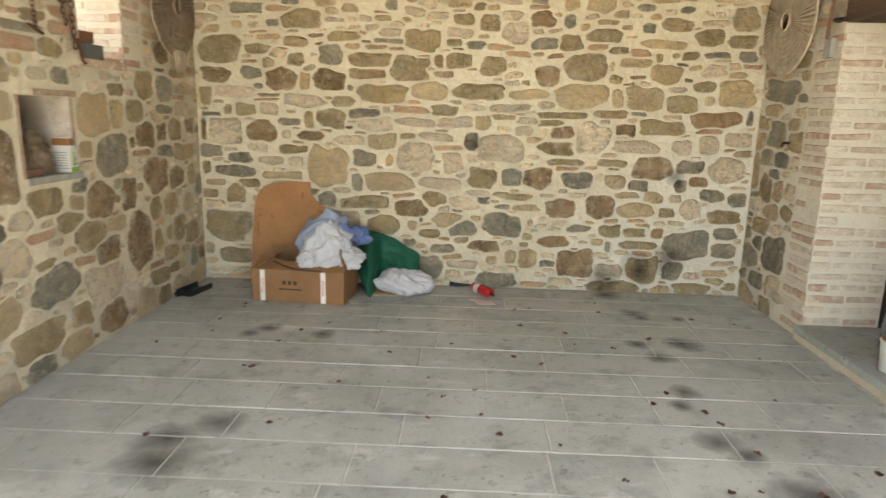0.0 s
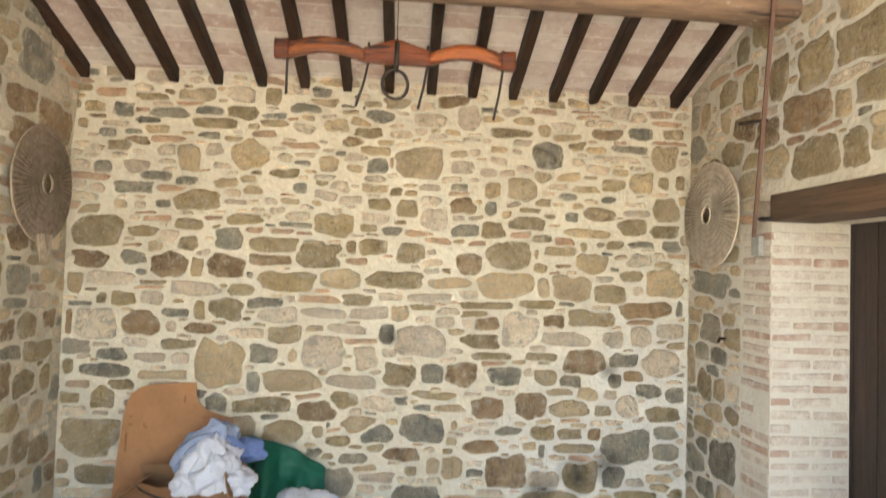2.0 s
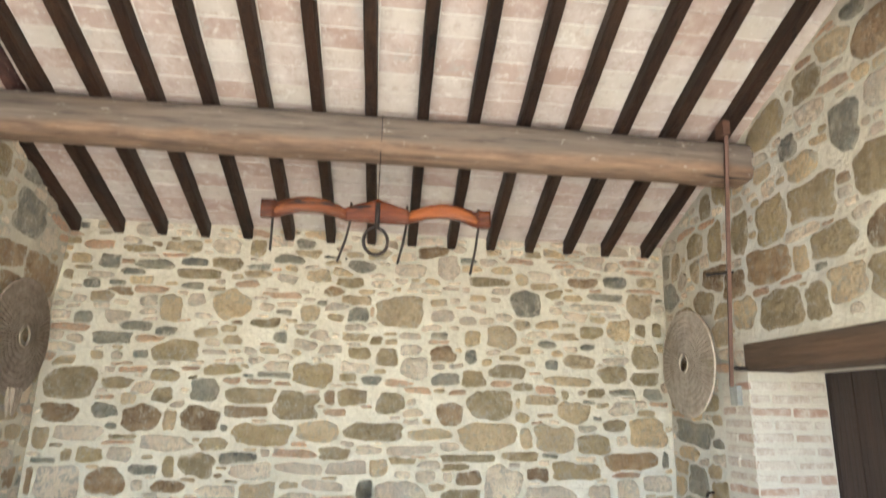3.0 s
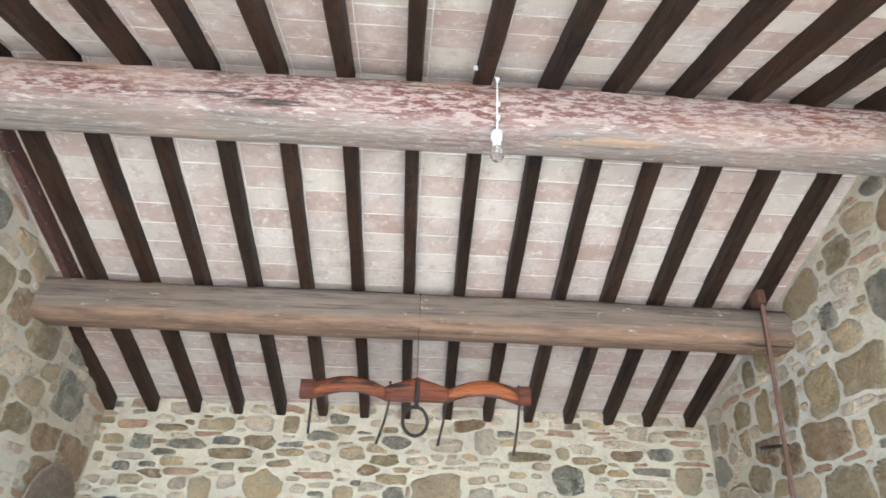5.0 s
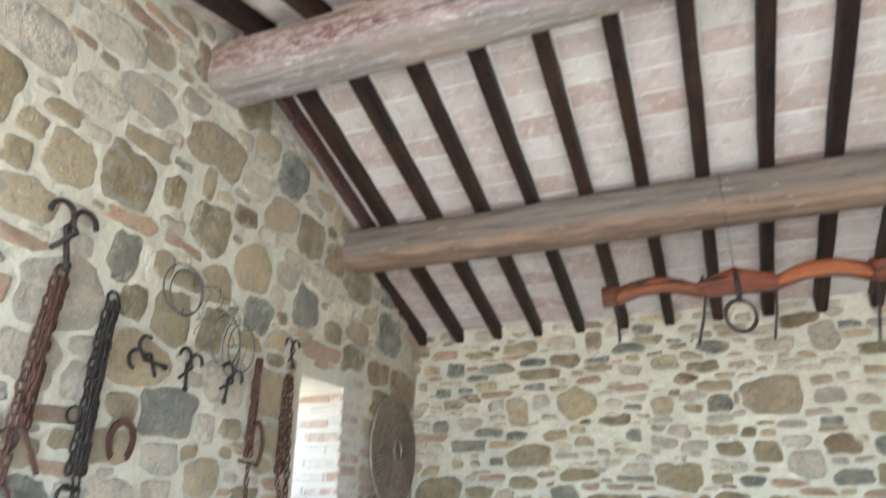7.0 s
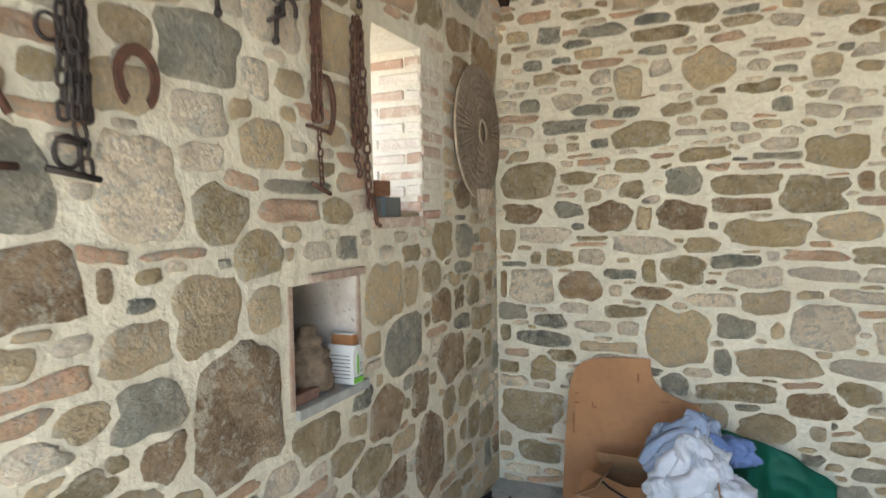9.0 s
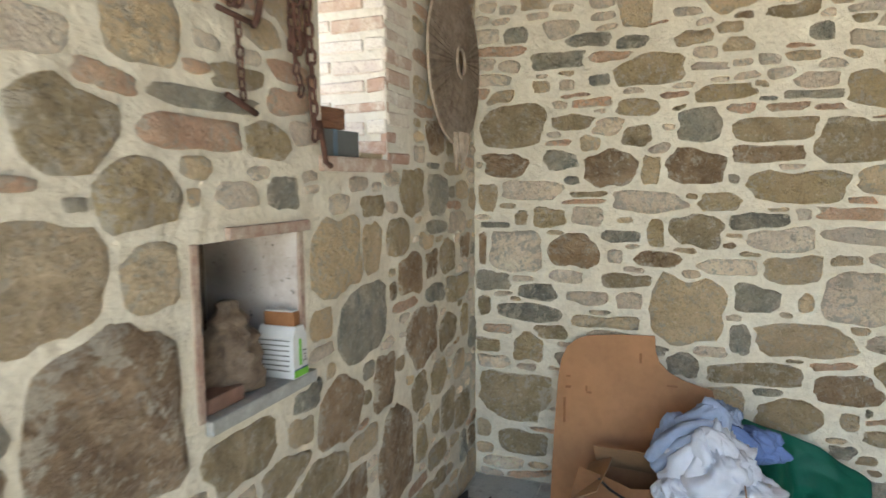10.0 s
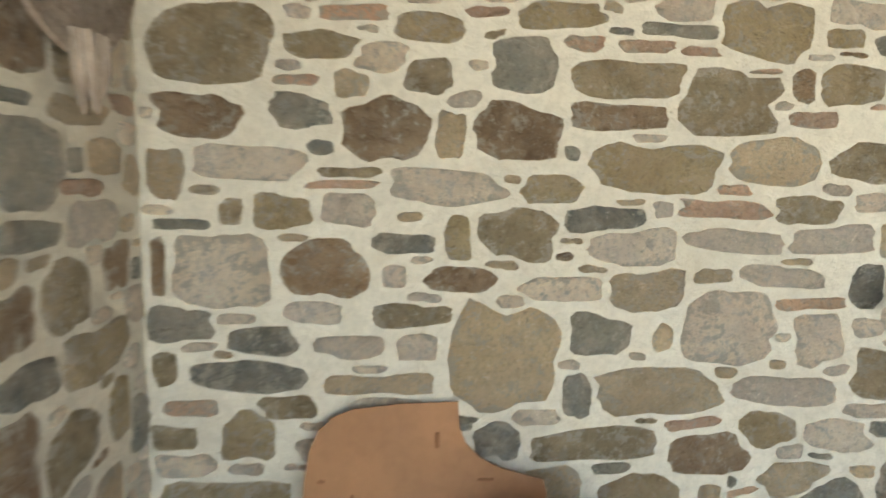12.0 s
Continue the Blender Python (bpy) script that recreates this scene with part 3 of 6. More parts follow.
GLASS.b.inputs["Transmission Weight"].default_value = 1.0
M_GLASS = GLASS.done((0.95, 0.95, 0.93))


def written(text, size, m, material, parent, name="lettering"):
    """Flat lettering, its baseline at m, as a mesh."""
    cu = bpy.data.curves.new(name, "FONT")
    cu.body, cu.size, cu.align_x, cu.align_y, cu.extrude = text, size, "CENTER", "CENTER", 0.0004
    tmp = new(name, cu)
    me = bpy.data.meshes.new_from_object(tmp.evaluated_get(bpy.context.evaluated_depsgraph_get()))
    bpy.data.objects.remove(tmp)
    me.transform(m)
    me.materials.clear()
    me.materials.append(material)
    return part(name, me, None, parent)


def lathe(profile, at, sides=28, wob=0.0, seed=0.0, rings_per_m=14):
    """A turned shape from (radius, height) pairs."""
    bm = bmesh.new()
    rings = []
    for r, z in profile:
        ring = []
        for k in range(sides):
            a = math.tau * k / sides
            q = r * (1 + wob * noise.noise((math.cos(a) * 2 + seed, math.sin(a) * 2, z * rings_per_m)))
            ring.append(bm.verts.new((at[0] + q * math.cos(a), at[1] + q * math.sin(a), at[2] + z)))
        rings.append(ring)
    for a, b in zip(rings, rings[1:]):
        for k in range(sides):
            bm.faces.new((a[k], a[(k + 1) % sides], b[(k + 1) % sides], b[k]))
    bm.faces.new(rings[0][::-1])
    bm.faces.new(rings[-1])
    return bm


def heap(at, radii, seed, folds=0.22, freq=2.6, turn=0.0, level=5, floor_z=None):
    """A heap of crumpled cloth: a lump with sharp warped folds."""
    bm = bmesh.new()
    bmesh.ops.create_icosphere(bm, subdivisions=level, radius=1)
    rot = Matrix.Rotation(turn, 3, "Z")
    for v in bm.verts:
        p = v.co.copy()
        th = math.atan2(p.y, p.x) + 0.9 * noise.noise(p * 0.9 + Vector((seed, 2, 1))) + 0.5 * p.z
        ring = freq * 0.72
        w = Vector((math.cos(th) * ring + seed, math.sin(th) * ring, p.z * 0.75 + seed * 0.3))
        a = 1 - abs(noise.noise(w)) * 2.4
        b = 1 - abs(noise.noise(w * 2.3 + Vector((5, 1, 2)))) * 2.4
        c = noise.noise(p * 1.5 + Vector((seed * 2, 0, 4)))
        d = noise.noise(p * 7 + Vector((seed, 0, 0)))
        e = 1 - abs(noise.noise(w * 4.6 + Vector((1, 8, 2)))) * 2.4
        k = 1 + folds * (a * 0.55 + b * 0.42 + e * 0.16 - 0.4) + 0.34 * c + 0.015 * d
        p = rot @ Vector((p.x * radii[0], p.y * radii[1], p.z * radii[2])) * k
        v.co = p + Vector(at)
        if floor_z is not None and v.co.z < floor_z:
            v.co.z = floor_z + 0.002 * noise.noise(p * 30)
    return bm


# cardboard box with its open flaps
BOX = pose(-1.325, 4.876, 0.001, 0, 0, -4.5)
carton = thing("cardboard_box", "opened brown cardboard box with white fragile tape", "box", BOX.translation)
W, D, H, T = 0.715, 0.40, 0.245, 0.005
bm = box((0, 0, 0), (W, T, H), 0, None, BOX)
for lo, hi in (((0, D - T, 0), (W, D, H)), ((0, T, 0), (T, D - T, H)), ((W - T, T, 0), (W, D - T, H)), ((T, T, 0), (W - T, D - T, T))):
    box(lo, hi, 0, bm, BOX)
part("body", bm, M_CARD, carton)


def flap(w, d, m, seed, bite=False):
    """A bent flap; hinge along local x, reaching along local y."""
    bm = bmesh.new()
    nx, ny = 12, 5
    grid = [[None] * (ny + 1) for _ in range(nx + 1)]
    for side in (0, T):
        g = []
        for i in range(nx + 1):
            row = []
            for j in range(ny + 1):
                x, y = w * i / nx, d * j / ny
                if bite and j:
                    y *= 0.55 + 0.45 * abs(math.cos(3.0 * x / w + 0.5))
                z = 0.012 * noise.noise((x * 6, y * 6, seed)) * j / ny
                row.append(bm.verts.new(m @ Vector((x, y, z + side))))
            g.append(row)
        for i in range(nx):
            for j in range(ny):
                f = (g[i][j], g[i + 1][j], g[i + 1][j + 1], g[i][j + 1])
                bm.faces.new(f if side else f[::-1])
        if side:
            for i in range(nx):
                for j in (0, ny):
                    bm.faces.new((grid[i][j], grid[i + 1][j], g[i + 1][j], g[i][j]))
            for j in range(ny):
                for i in (0, nx):
                    bm.faces.new((grid[i][j], grid[i][j + 1], g[i][j + 1], g[i][j]))
        grid = g
    return bm


part("flap", flap(W, 0.20, BOX @ pose(0, 0.002, H, 22, 0, 0), 1.0, True), M_CARD, carton, "front flap torn and folded inward")
part("flap", flap(D, 0.18, BOX @ pose(W - 0.002, 0.02, H, 78, 0, 90) @ pose(0, 0, 0, 0, 0, 0), 2.0), M_CARD, carton)
part("flap", flap(D, 0.13, BOX @ pose(0.004, D - 0.01, H, 28, 0, -90), 3.0), M_CARD_IN, carton)
part("flap", flap(W * 0.9, 0.16, BOX @ pose(W * 0.95, D - 0.004, H, 55, 0, 180), 4.0), M_CARD_IN, carton)
for x in (0.06, 0.535):
    strip = part("tape", box((x, -0.0015, 0.004), (x + 0.038, -0.0005, H), 0, None, BOX), M_WHITE_TAPE, carton, "white tape with red print")
    written("FRAGILE", 0.032, BOX @ pose(x + 0.019, -0.002, H * 0.5, 90, -90, 0), M_INK_RED, strip)
for x in (0.37, 0.58):
    part("tape", box((x, -0.0012, 0.002), (x + 0.10, -0.0004, H - 0.002), 0, None, BOX), M_TAPE, carton, "glossy brown packing tape")
for x, w, h in ((0.235, 0.036, 0.032), (0.28, 0.032, 0.032), (0.322, 0.034, 0.032)):
    part("print_mark", box((x, -0.002, 0.135), (x + w * 0.8, -0.001, 0.135 + h), 0.0004, None, BOX), M_INK_DARK, carton)
part("print_mark", box((0.205, -0.002, 0.095), (0.385, -0.001, 0.106), 0, None, BOX), M_INK_DARK, carton)
part("cord", tube([BOX @ Vector(p) for p in ((0.10, 0.12, H + 0.06), (0.16, 0.05, H + 0.055), (0.25, 0.02, H + 0.03), (0.36, 0.0, H + 0.012), (0.55, -0.004, H + 0.008))], 0.006), M_BLACK, carton, "black cord along the rim", True)

# cardboard sheet leaning on the wall
outline = [(-1.49, 0.0), (-1.485, 0.35), (-1.475, 0.62), (-1.462, 0.72), (-1.435, 0.785), (-1.39, 0.825), (-1.33, 0.848), (-1.18, 0.862), (-1.01, 0.866), (-1.005, 0.79), (-0.985, 0.74),
           (-0.94, 0.695), (-0.88, 0.665), (-0.80, 0.642), (-0.745, 0.63), (-0.735, 0.59), (-0.74, 0.3), (-0.74, 0.0)]
bm = bmesh.new()
rows = 14
for side in (0.0, 0.006):
    vs = []
    for u, z in outline:
        y = 5.30 + 0.155 * z / 0.866 + 0.012 * math.sin((u + 1.5) * 3.5)
        vs.append(bm.verts.new((u, y - side, z * 0.985 + 0.002)))
    bm.faces.new(vs)
vv = list(bm.verts)
n = len(outline)
for k in range(n):
    bm.faces.new((vv[k], vv[(k + 1) % n], vv[n + (k + 1) % n], vv[n + k]))
sheet = thing("cardboard_sheet", "large cut cardboard sheet leaning against the stone wall", "cardboard", (-1.2, 5.3, 0))
board = part("board", bm, M_CARD_SHEET, sheet)
for u, z, w, h in ((-1.440, 0.40, 0.012, 0.13), (-1.435, 0.57, 0.028, 0.012), (-1.433, 0.625, 0.022, 0.01), (-1.33, 0.55, 0.026, 0.012), (-1.08, 0.72, 0.012, 0.05), (-0.95, 0.62, 0.05, 0.008), (-1.335, 0.56, 0.010, 0.03)):
    yy = 5.30 + 0.155 * z / 0.866 + 0.012 * math.sin((u + 1.5) * 3.5) - 0.009
    part("slot", box((u, yy, z), (u + w, yy + 0.002, z + h)), M_KRAFT, sheet, "dark cut slot")

# clothes on the box
def fold(points, widths, seed, flat=0.55, sides=20, steps=44):
    """A rolled length of cloth along a line: flattened, with creases running along it."""
    pts = [Vector(p) for p in points]
    bm = bmesh.new()
    prev = None
    for i in range(steps + 1):
        f = i / steps * (len(pts) - 1)
        k = min(int(f), len(pts) - 2)
        q = f - k
        p0, p1, p2, p3 = pts[max(k - 1, 0)], pts[k], pts[k + 1], pts[min(k + 2, len(pts) - 1)]
        at = 0.5 * (2 * p1 + (p2 - p0) * q + (2 * p0 - 5 * p1 + 4 * p2 - p3) * q * q + (3 * p1 - p0 - 3 * p2 + p3) * q ** 3)
        d = ((p2 - p0) * (1 - q) + (p3 - p1) * q).normalized()
        side = d.cross(Vector((0.2, -1, 0.35))).normalized()
        out = side.cross(d)
        w = widths[k] * (1 - q) + widths[k + 1] * q
        ring = []
        for j in range(sides):
            a = math.tau * j / sides
            r = 1 + 0.30 * (1 - 2.4 * abs(noise.noise((math.cos(a) * 1.7 + seed, math.sin(a) * 1.7, i * 0.045)))) + 0.10 * noise.noise((math.cos(a) * 3, math.sin(a) * 3 + seed, i * 0.35))
            ring.append(bm.verts.new(at + (side * math.cos(a) + out * math.sin(a) * flat) * w * r))
        if prev:
            for j in range(sides):
                bm.faces.new((prev[j], prev[(j + 1) % sides], ring[(j + 1) % sides], ring[j]))
        else:
            bm.faces.new(ring)
        prev = ring
    bm.faces.new(prev[::-1])
    return bm


cloth = thing("white_shirts", "heap of crumpled white shirts on the box", "clothes", (-0.75, 5.03, H))
part("cloth", heap((-0.755, 5.02, 0.40), (0.165, 0.14, 0.175), 2.2, 0.42, 2.9), M_WHITE, cloth, smooth=True)
part("sleeve", heap((-0.64, 4.99, 0.34), (0.14, 0.10, 0.085), 7.7, 0.35, 2.8, -0.5), M_WHITE, cloth, smooth=True)
part("sleeve", heap((-0.86, 4.96, 0.325), (0.11, 0.09, 0.085), 9.1, 0.35, 2.8, 0.6), M_WHITE, cloth, smooth=True)
for points, widths, seed in ((((-0.817, 4.979, 0.579), (-0.741, 4.947, 0.560), (-0.674, 4.931, 0.478), (-0.615, 4.939, 0.395), (-0.557, 4.955, 0.358)), (0.027, 0.039, 0.035, 0.035, 0.039), 3.0),
                               (((-0.783, 4.955, 0.588), (-0.708, 4.931, 0.533), (-0.657, 4.915, 0.450), (-0.641, 4.923, 0.358)), (0.023, 0.031, 0.027, 0.023), 5.2),
                               (((-0.825, 4.955, 0.514), (-0.884, 4.931, 0.450), (-0.918, 4.931, 0.395), (-0.968, 4.955, 0.372)), (0.031, 0.043, 0.031, 0.014), 8.1),
                               (((-0.800, 4.939, 0.496), (-0.817, 4.915, 0.422), (-0.834, 4.907, 0.349), (-0.859, 4.915, 0.280)), (0.023, 0.039, 0.043, 0.039), 11.4),
                               (((-0.750, 4.931, 0.496), (-0.741, 4.907, 0.413), (-0.750, 4.899, 0.340), (-0.758, 4.911, 0.277)), (0.023, 0.035, 0.043, 0.047), 14.9)):
    part("fold", fold(points, widths, seed), M_WHITE, cloth, smooth=True)
shirt = thing("blue_shirt", "crumpled light blue shirt tucked behind the white ones", "clothes", (-0.85, 5.1, H))
part("cloth", heap((-0.86, 5.12, 0.46), (0.135, 0.10, 0.125), 12.4, 0.36, 2.6, 0.5), M_BLUE, shirt, smooth=True)
part("collar", heap((-0.73, 5.16, 0.575), (0.085, 0.07, 0.07), 15.0, 0.4, 2.6), M_BLUE, shirt, smooth=True)
part("sleeve", heap((-0.58, 5.17, 0.47), (0.11, 0.06, 0.07), 18.0, 0.36, 2.6, -0.3), M_BLUE_DARK, shirt, "darker blue sleeve", True)
for points, widths, seed in ((((-0.993, 5.019, 0.404), (-0.951, 5.003, 0.478), (-0.893, 5.003, 0.542), (-0.809, 4.995, 0.588), (-0.725, 5.011, 0.588)), (0.035, 0.039, 0.035, 0.031, 0.027), 21.0),
                               (((-0.977, 5.003, 0.376), (-0.918, 4.979, 0.441), (-0.876, 4.971, 0.514), (-0.817, 4.971, 0.551)), (0.031, 0.035, 0.027, 0.023), 23.5),
                               (((-0.901, 5.059, 0.570), (-0.842, 5.051, 0.606), (-0.775, 5.035, 0.643), (-0.733, 5.035, 0.662)), (0.023, 0.027, 0.035, 0.023), 26.1),
                               (((-0.800, 5.059, 0.680), (-0.758, 5.043, 0.671), (-0.716, 5.035, 0.625), (-0.716, 5.019, 0.570)), (0.023, 0.027, 0.027, 0.023), 28.4)):
    part("fold", fold(points, widths, seed), M_BLUE, shirt, smooth=True)
for points, widths, seed in ((((-0.708, 5.083, 0.570), (-0.657, 5.075, 0.542), (-0.607, 5.083, 0.496), (-0.573, 5.099, 0.459)), (0.023, 0.031, 0.031, 0.023), 31.0), (((-0.691, 5.075, 0.533), (-0.649, 5.067, 0.487), (-0.607, 5.075, 0.455)), (0.025, 0.035, 0.03), 33.0)):
    part("fold", fold(points, widths, seed), M_BLUE_DARK, shirt, "darker blue sleeve", True)

# green cloth draped from the box to the floor
bm = bmesh.new()
nu, nv = 60, 40
grid = []
for i in range(nu + 1):
    s = i / nu
    x0 = -0.64 + 0.55 * s
    ridge = 0.50 - 0.05 * s - 0.17 * s * s
    col = []
    for j in range(nv + 1):
        q = j / nv
        point = math.exp(-((s - 0.27) / 0.10) ** 2)
        reach = 0.10 + 0.30 * point * 1.0 + 0.04 * math.sin(s * 11)
        foot = 0.012 + (1 - point) * (0.16 - 0.10 * s) * (1 if s < 0.55 else 1.1)
        y = 5.40 - reach * q ** 0.8 - 0.02 * q
        z = ridge + (foot - ridge) * q ** 1.25
        fold = 0.022 * q * math.sin(s * 26 + 3.5 * q) + 0.03 * noise.noise((s * 4, q * 2.5, 1)) - 0.018 * (1 - abs(noise.noise((s * 3 + q * 2, q * 2 - s, 5))) * 2)
        col.append(bm.verts.new((x0 + 0.05 * point * q + 0.015 * noise.noise((s * 4, q * 4, 7)), y - fold, max(z + 0.012 * noise.noise((s * 6, q * 5, 3)), 0.006))))
    grid.append(col)
for i in range(nu):
    for j in range(nv):
        bm.faces.new((grid[i][j], grid[i + 1][j], grid[i + 1][j + 1], grid[i][j + 1]))
bmesh.ops.solidify(bm, geom=bm.faces[:], thickness=0.004)
green = thing("green_cloth", "dark green cloth draped from the box to the floor", "cloth", (-0.4, 5.3, 0))
part("cloth", bm, M_GREEN, green, smooth=True)
bundle = thing("white_cloth_bundle", "crumpled white cloth bundle lying on the floor", "cloth", (-0.22, 5.2, 0))
part("cloth", heap((-0.215, 5.2, 0.085), (0.20, 0.13, 0.105), 31.0, 0.28, 2.6, -0.1, 5, 0.016), M_WHITE, bundle, smooth=True)
plank = thing("thin_board", "thin pale wooden board under the white bundle", "board", (-0.4, 5.15, 0))
part("board", box((-0.50, 5.10, 0.001), (-0.17, 5.24, 0.015), 0.002), M_PALE_WOOD, plank)

# fire extinguisher lying on its side
EXT = Matrix.Translation((0.365, 5.33, 0.044)) @ Vector((0.15, -0.22, 0)).to_track_quat("Z", "Y").to_matrix().to_4x4() @ Matrix.Diagonal((0.86, 0.86, 0.86, 1))
ext = thing("fire_extinguisher", "small red fire extinguisher lying on the floor", "extinguisher", EXT.translation)
bm = lathe([(0.02, 0.0), (0.04, 0.006), (0.047, 0.02), (0.047, 0.22), (0.042, 0.25), (0.028, 0.272), (0.018, 0.28)], (0, 0, 0))
bm.transform(EXT)
part("cylinder", bm, M_RED, ext, smooth=True)
bm = lathe([(0.0476, 0.06), (0.0478, 0.062), (0.0478, 0.125), (0.0476, 0.127)], (0, 0, 0))
bm.transform(EXT)
part("paper_label", bm, M_WHITE_TAPE, ext, "white paper label", True)
valve = part("valve", tube([EXT @ Vector((0, 0, 0.275)), EXT @ Vector((0, 0, 0.325))], 0.014), M_BLACK, ext)
part("lever", box((-0.008, -0.02, 0.30), (0.008, 0.06, 0.308), 0.002, None, EXT), M_RED, valve)
part("lever", box((-0.008, -0.02, 0.32), (0.008, 0.05, 0.327), 0.002, None, EXT), M_BLACK, valve)
part("hose", tube([(0.345, 5.38, 0.035), (0.32, 5.42, 0.03), (0.28, 5.44, 0.022), (0.22, 5.455, 0.02), (0.165, 5.465, 0.026)], [0.010, 0.011, 0.012, 0.016, 0.018]), M_BLACK, ext, "black rubber hose", True)
tag = thing("paper_tag", "crumpled pinkish paper tag on the paving", "paper", (0.44, 5.02, 0))
bm = bmesh.new()
for m in (pose(0.46, 4.99, 0.007, 4, 3, 20), pose(0.41, 5.05, 0.005, -4, 3, -25)):
    box((-0.07, -0.035, 0), (0.07, 0.035, 0.003), 0, bm, m)
part("sheet", bm, M_PAPER, tag)

# black dustpan by the wall
pan = thing("dustpan", "black plastic dustpan lying by the wall", "dustpan", (-1.85, 5.0, 0))
PAN = pose(-1.862, 5.02, 0.002, 0, 0, -12)
bm = box((-0.07, -0.12, 0), (0.07, 0.16, 0.006), 0.002, None, PAN)
for lo, hi in (((-0.07, -0.12, 0), (-0.064, 0.16, 0.045)), ((0.064, -0.12, 0), (0.07, 0.16, 0.045)), ((-0.07, -0.12, 0), (0.07, -0.112, 0.055))):
    box(lo, hi, 0.002, bm, PAN)
part("tray", bm, M_BLACK, pan)
part("handle", tube([PAN @ Vector((0, -0.115, 0.04)), PAN @ Vector((0, -0.15, 0.04)), PAN @ Vector((0, -0.19, 0.035))], [0.018, 0.02, 0.024]), M_BLACK, pan, smooth=True)

# paint bucket and vacuum in the doorway
bucket = thing("paint_bucket", "white plastic paint bucket with a dirty lid", "bucket", (2.685, 3.66, 0.1))
part("body", lathe([(0.070, 0.001), (0.074, 0.004), (0.084, 0.165), (0.088, 0.168), (0.088, 0.176), (0.080, 0.178)], (2.685, 3.66, 0.1)), M_BUCKET, bucket, smooth=True)
part("lid", lathe([(0.080, 0.178), (0.078, 0.184), (0.05, 0.186), (0.01, 0.186)], (2.685, 3.66, 0.1)), M_KRAFT, bucket, "brown stained lid", True)
part("handle", tube([(2.685 + 0.09 * math.cos(a) * 0.7, 3.66 - 0.09 * math.cos(a) * 0.7, 0.265 + 0.085 * math.sin(a)) for a in (i * math.pi / 12 for i in range(13))], 0.0025), M_WIRE, bucket)
for a0, col, z0, z1 in ((0.0, M_INK_DARK, 0.06, 0.10), (0.0, M_SLATE_BLUE, 0.115, 0.135)):
    part("print_mark", box((2.685, 3.5815, 0.1 + z0), (2.705, 3.584, 0.1 + z1), 0.0, None, Matrix.Translation((0, 0, 0))), col, bucket)
vac = thing("vacuum_cleaner", "navy drum vacuum cleaner with a grey ribbed hose", "vacuum", (2.90, 3.40, 0.1))
part("drum", lathe([(0.12, 0.002), (0.15, 0.02), (0.16, 0.06), (0.155, 0.30), (0.165, 0.31), (0.165, 0.33), (0.14, 0.36), (0.13, 0.44), (0.09, 0.47), (0.01, 0.475)], (2.88, 3.36, 0.1)), M_NAVY, vac, smooth=True)
pts = [(2.80, 3.97, 0.13), (2.80, 3.965, 0.20), (2.80, 3.945, 0.32), (2.80, 3.90, 0.44), (2.80, 3.83, 0.545), (2.80, 3.74, 0.62), (2.805, 3.64, 0.66), (2.82, 3.54, 0.65), (2.84, 3.46, 0.60), (2.87, 3.38, 0.52)]
fine = []
for a, b in zip(pts, pts[1:]):
    for k in range(8):
        fine.append(Vector(a).lerp(Vector(b), k / 8))
part("hose", tube(fine, [0.024 if k % 2 else 0.021 for k in range(len(fine))], 12), M_HOSE, vac, "grey ribbed hose", True)


# woven straw discs
def straw_disc(name, centre, normal_sign, material, label, ry, rz, tail):
    ob = thing(name, label, "woven disc", centre, "woven straw discs")
    bm = bmesh.new()
    ribs, radial = 62, 16
    rings = []
    for i in range(radial + 1):
        r = 0.17 + 0.83 * i / radial
        ring = []
        for k in range(ribs * 2):
            a = math.tau * k / (ribs * 2)
            lift = 0.030 * (1 - r) ** 0.8 + (0.011 * r if k % 2 else 0.0) + (0.003 if i % 2 else 0.0)
            edge = 1 + (0.012 * noise.noise((math.cos(a) * 3, math.sin(a) * 3, ry * 9)) if i == radial else 0)
            ring.append(bm.verts.new((centre[0] + normal_sign * (0.012 + lift), centre[1] + ry * r * edge * math.cos(a), centre[2] + rz * r * edge * math.sin(a))))
        rings.append(ring)
    m = ribs * 2
    for a, b in zip(rings, rings[1:]):
        for k in range(m):
            bm.faces.new((a[k], a[(k + 1) % m], b[(k + 1) % m], b[k]))
    bmesh.ops.solidify(bm, geom=bm.faces[:], thickness=0.008)
    part("weave", bm, material, ob)
    rim = [(centre[0] + normal_sign * 0.014, centre[1] + ry * math.cos(a), centre[2] + rz * math.sin(a)) for a in (math.tau * i / 48 for i in range(48))]
    part("rim", tube(rim, 0.008, 8, None, True), material, ob, smooth=True)
    eye = [(centre[0] + normal_sign * 0.040, centre[1] + ry * 0.17 * math.cos(a), centre[2] + rz * 0.17 * math.sin(a)) for a in (math.tau * i / 24 for i in range(24))]
    part("centre_ring", tube(eye, 0.009, 8, None, True), material, ob, smooth=True)
    if tail:
        rng = random.Random(5)
        for i in range(16):
            w = rng.uniform(-0.06, 0.06)
            x = centre[0] + normal_sign * rng.uniform(0.01, 0.05)
            part("fibre", tube([(x, centre[1] + w, centre[2] - rz + 0.05), (x, centre[1] + 0.01 + w * 0.8, centre[2] - rz - 0.04), (x - normal_sign * 0.01, centre[1] + 0.02 + w * 0.4, centre[2] - rz - rng.uniform(0.08, 0.13))], [0.012, 0.011, 0.005], 6), material, ob)
    return ob


straw_disc("straw_disc", (2.535, 5.075, 2.13), -1, M_STRAW, "pale woven straw disc with a hole, hung on the wall", 0.365, 0.365, False)
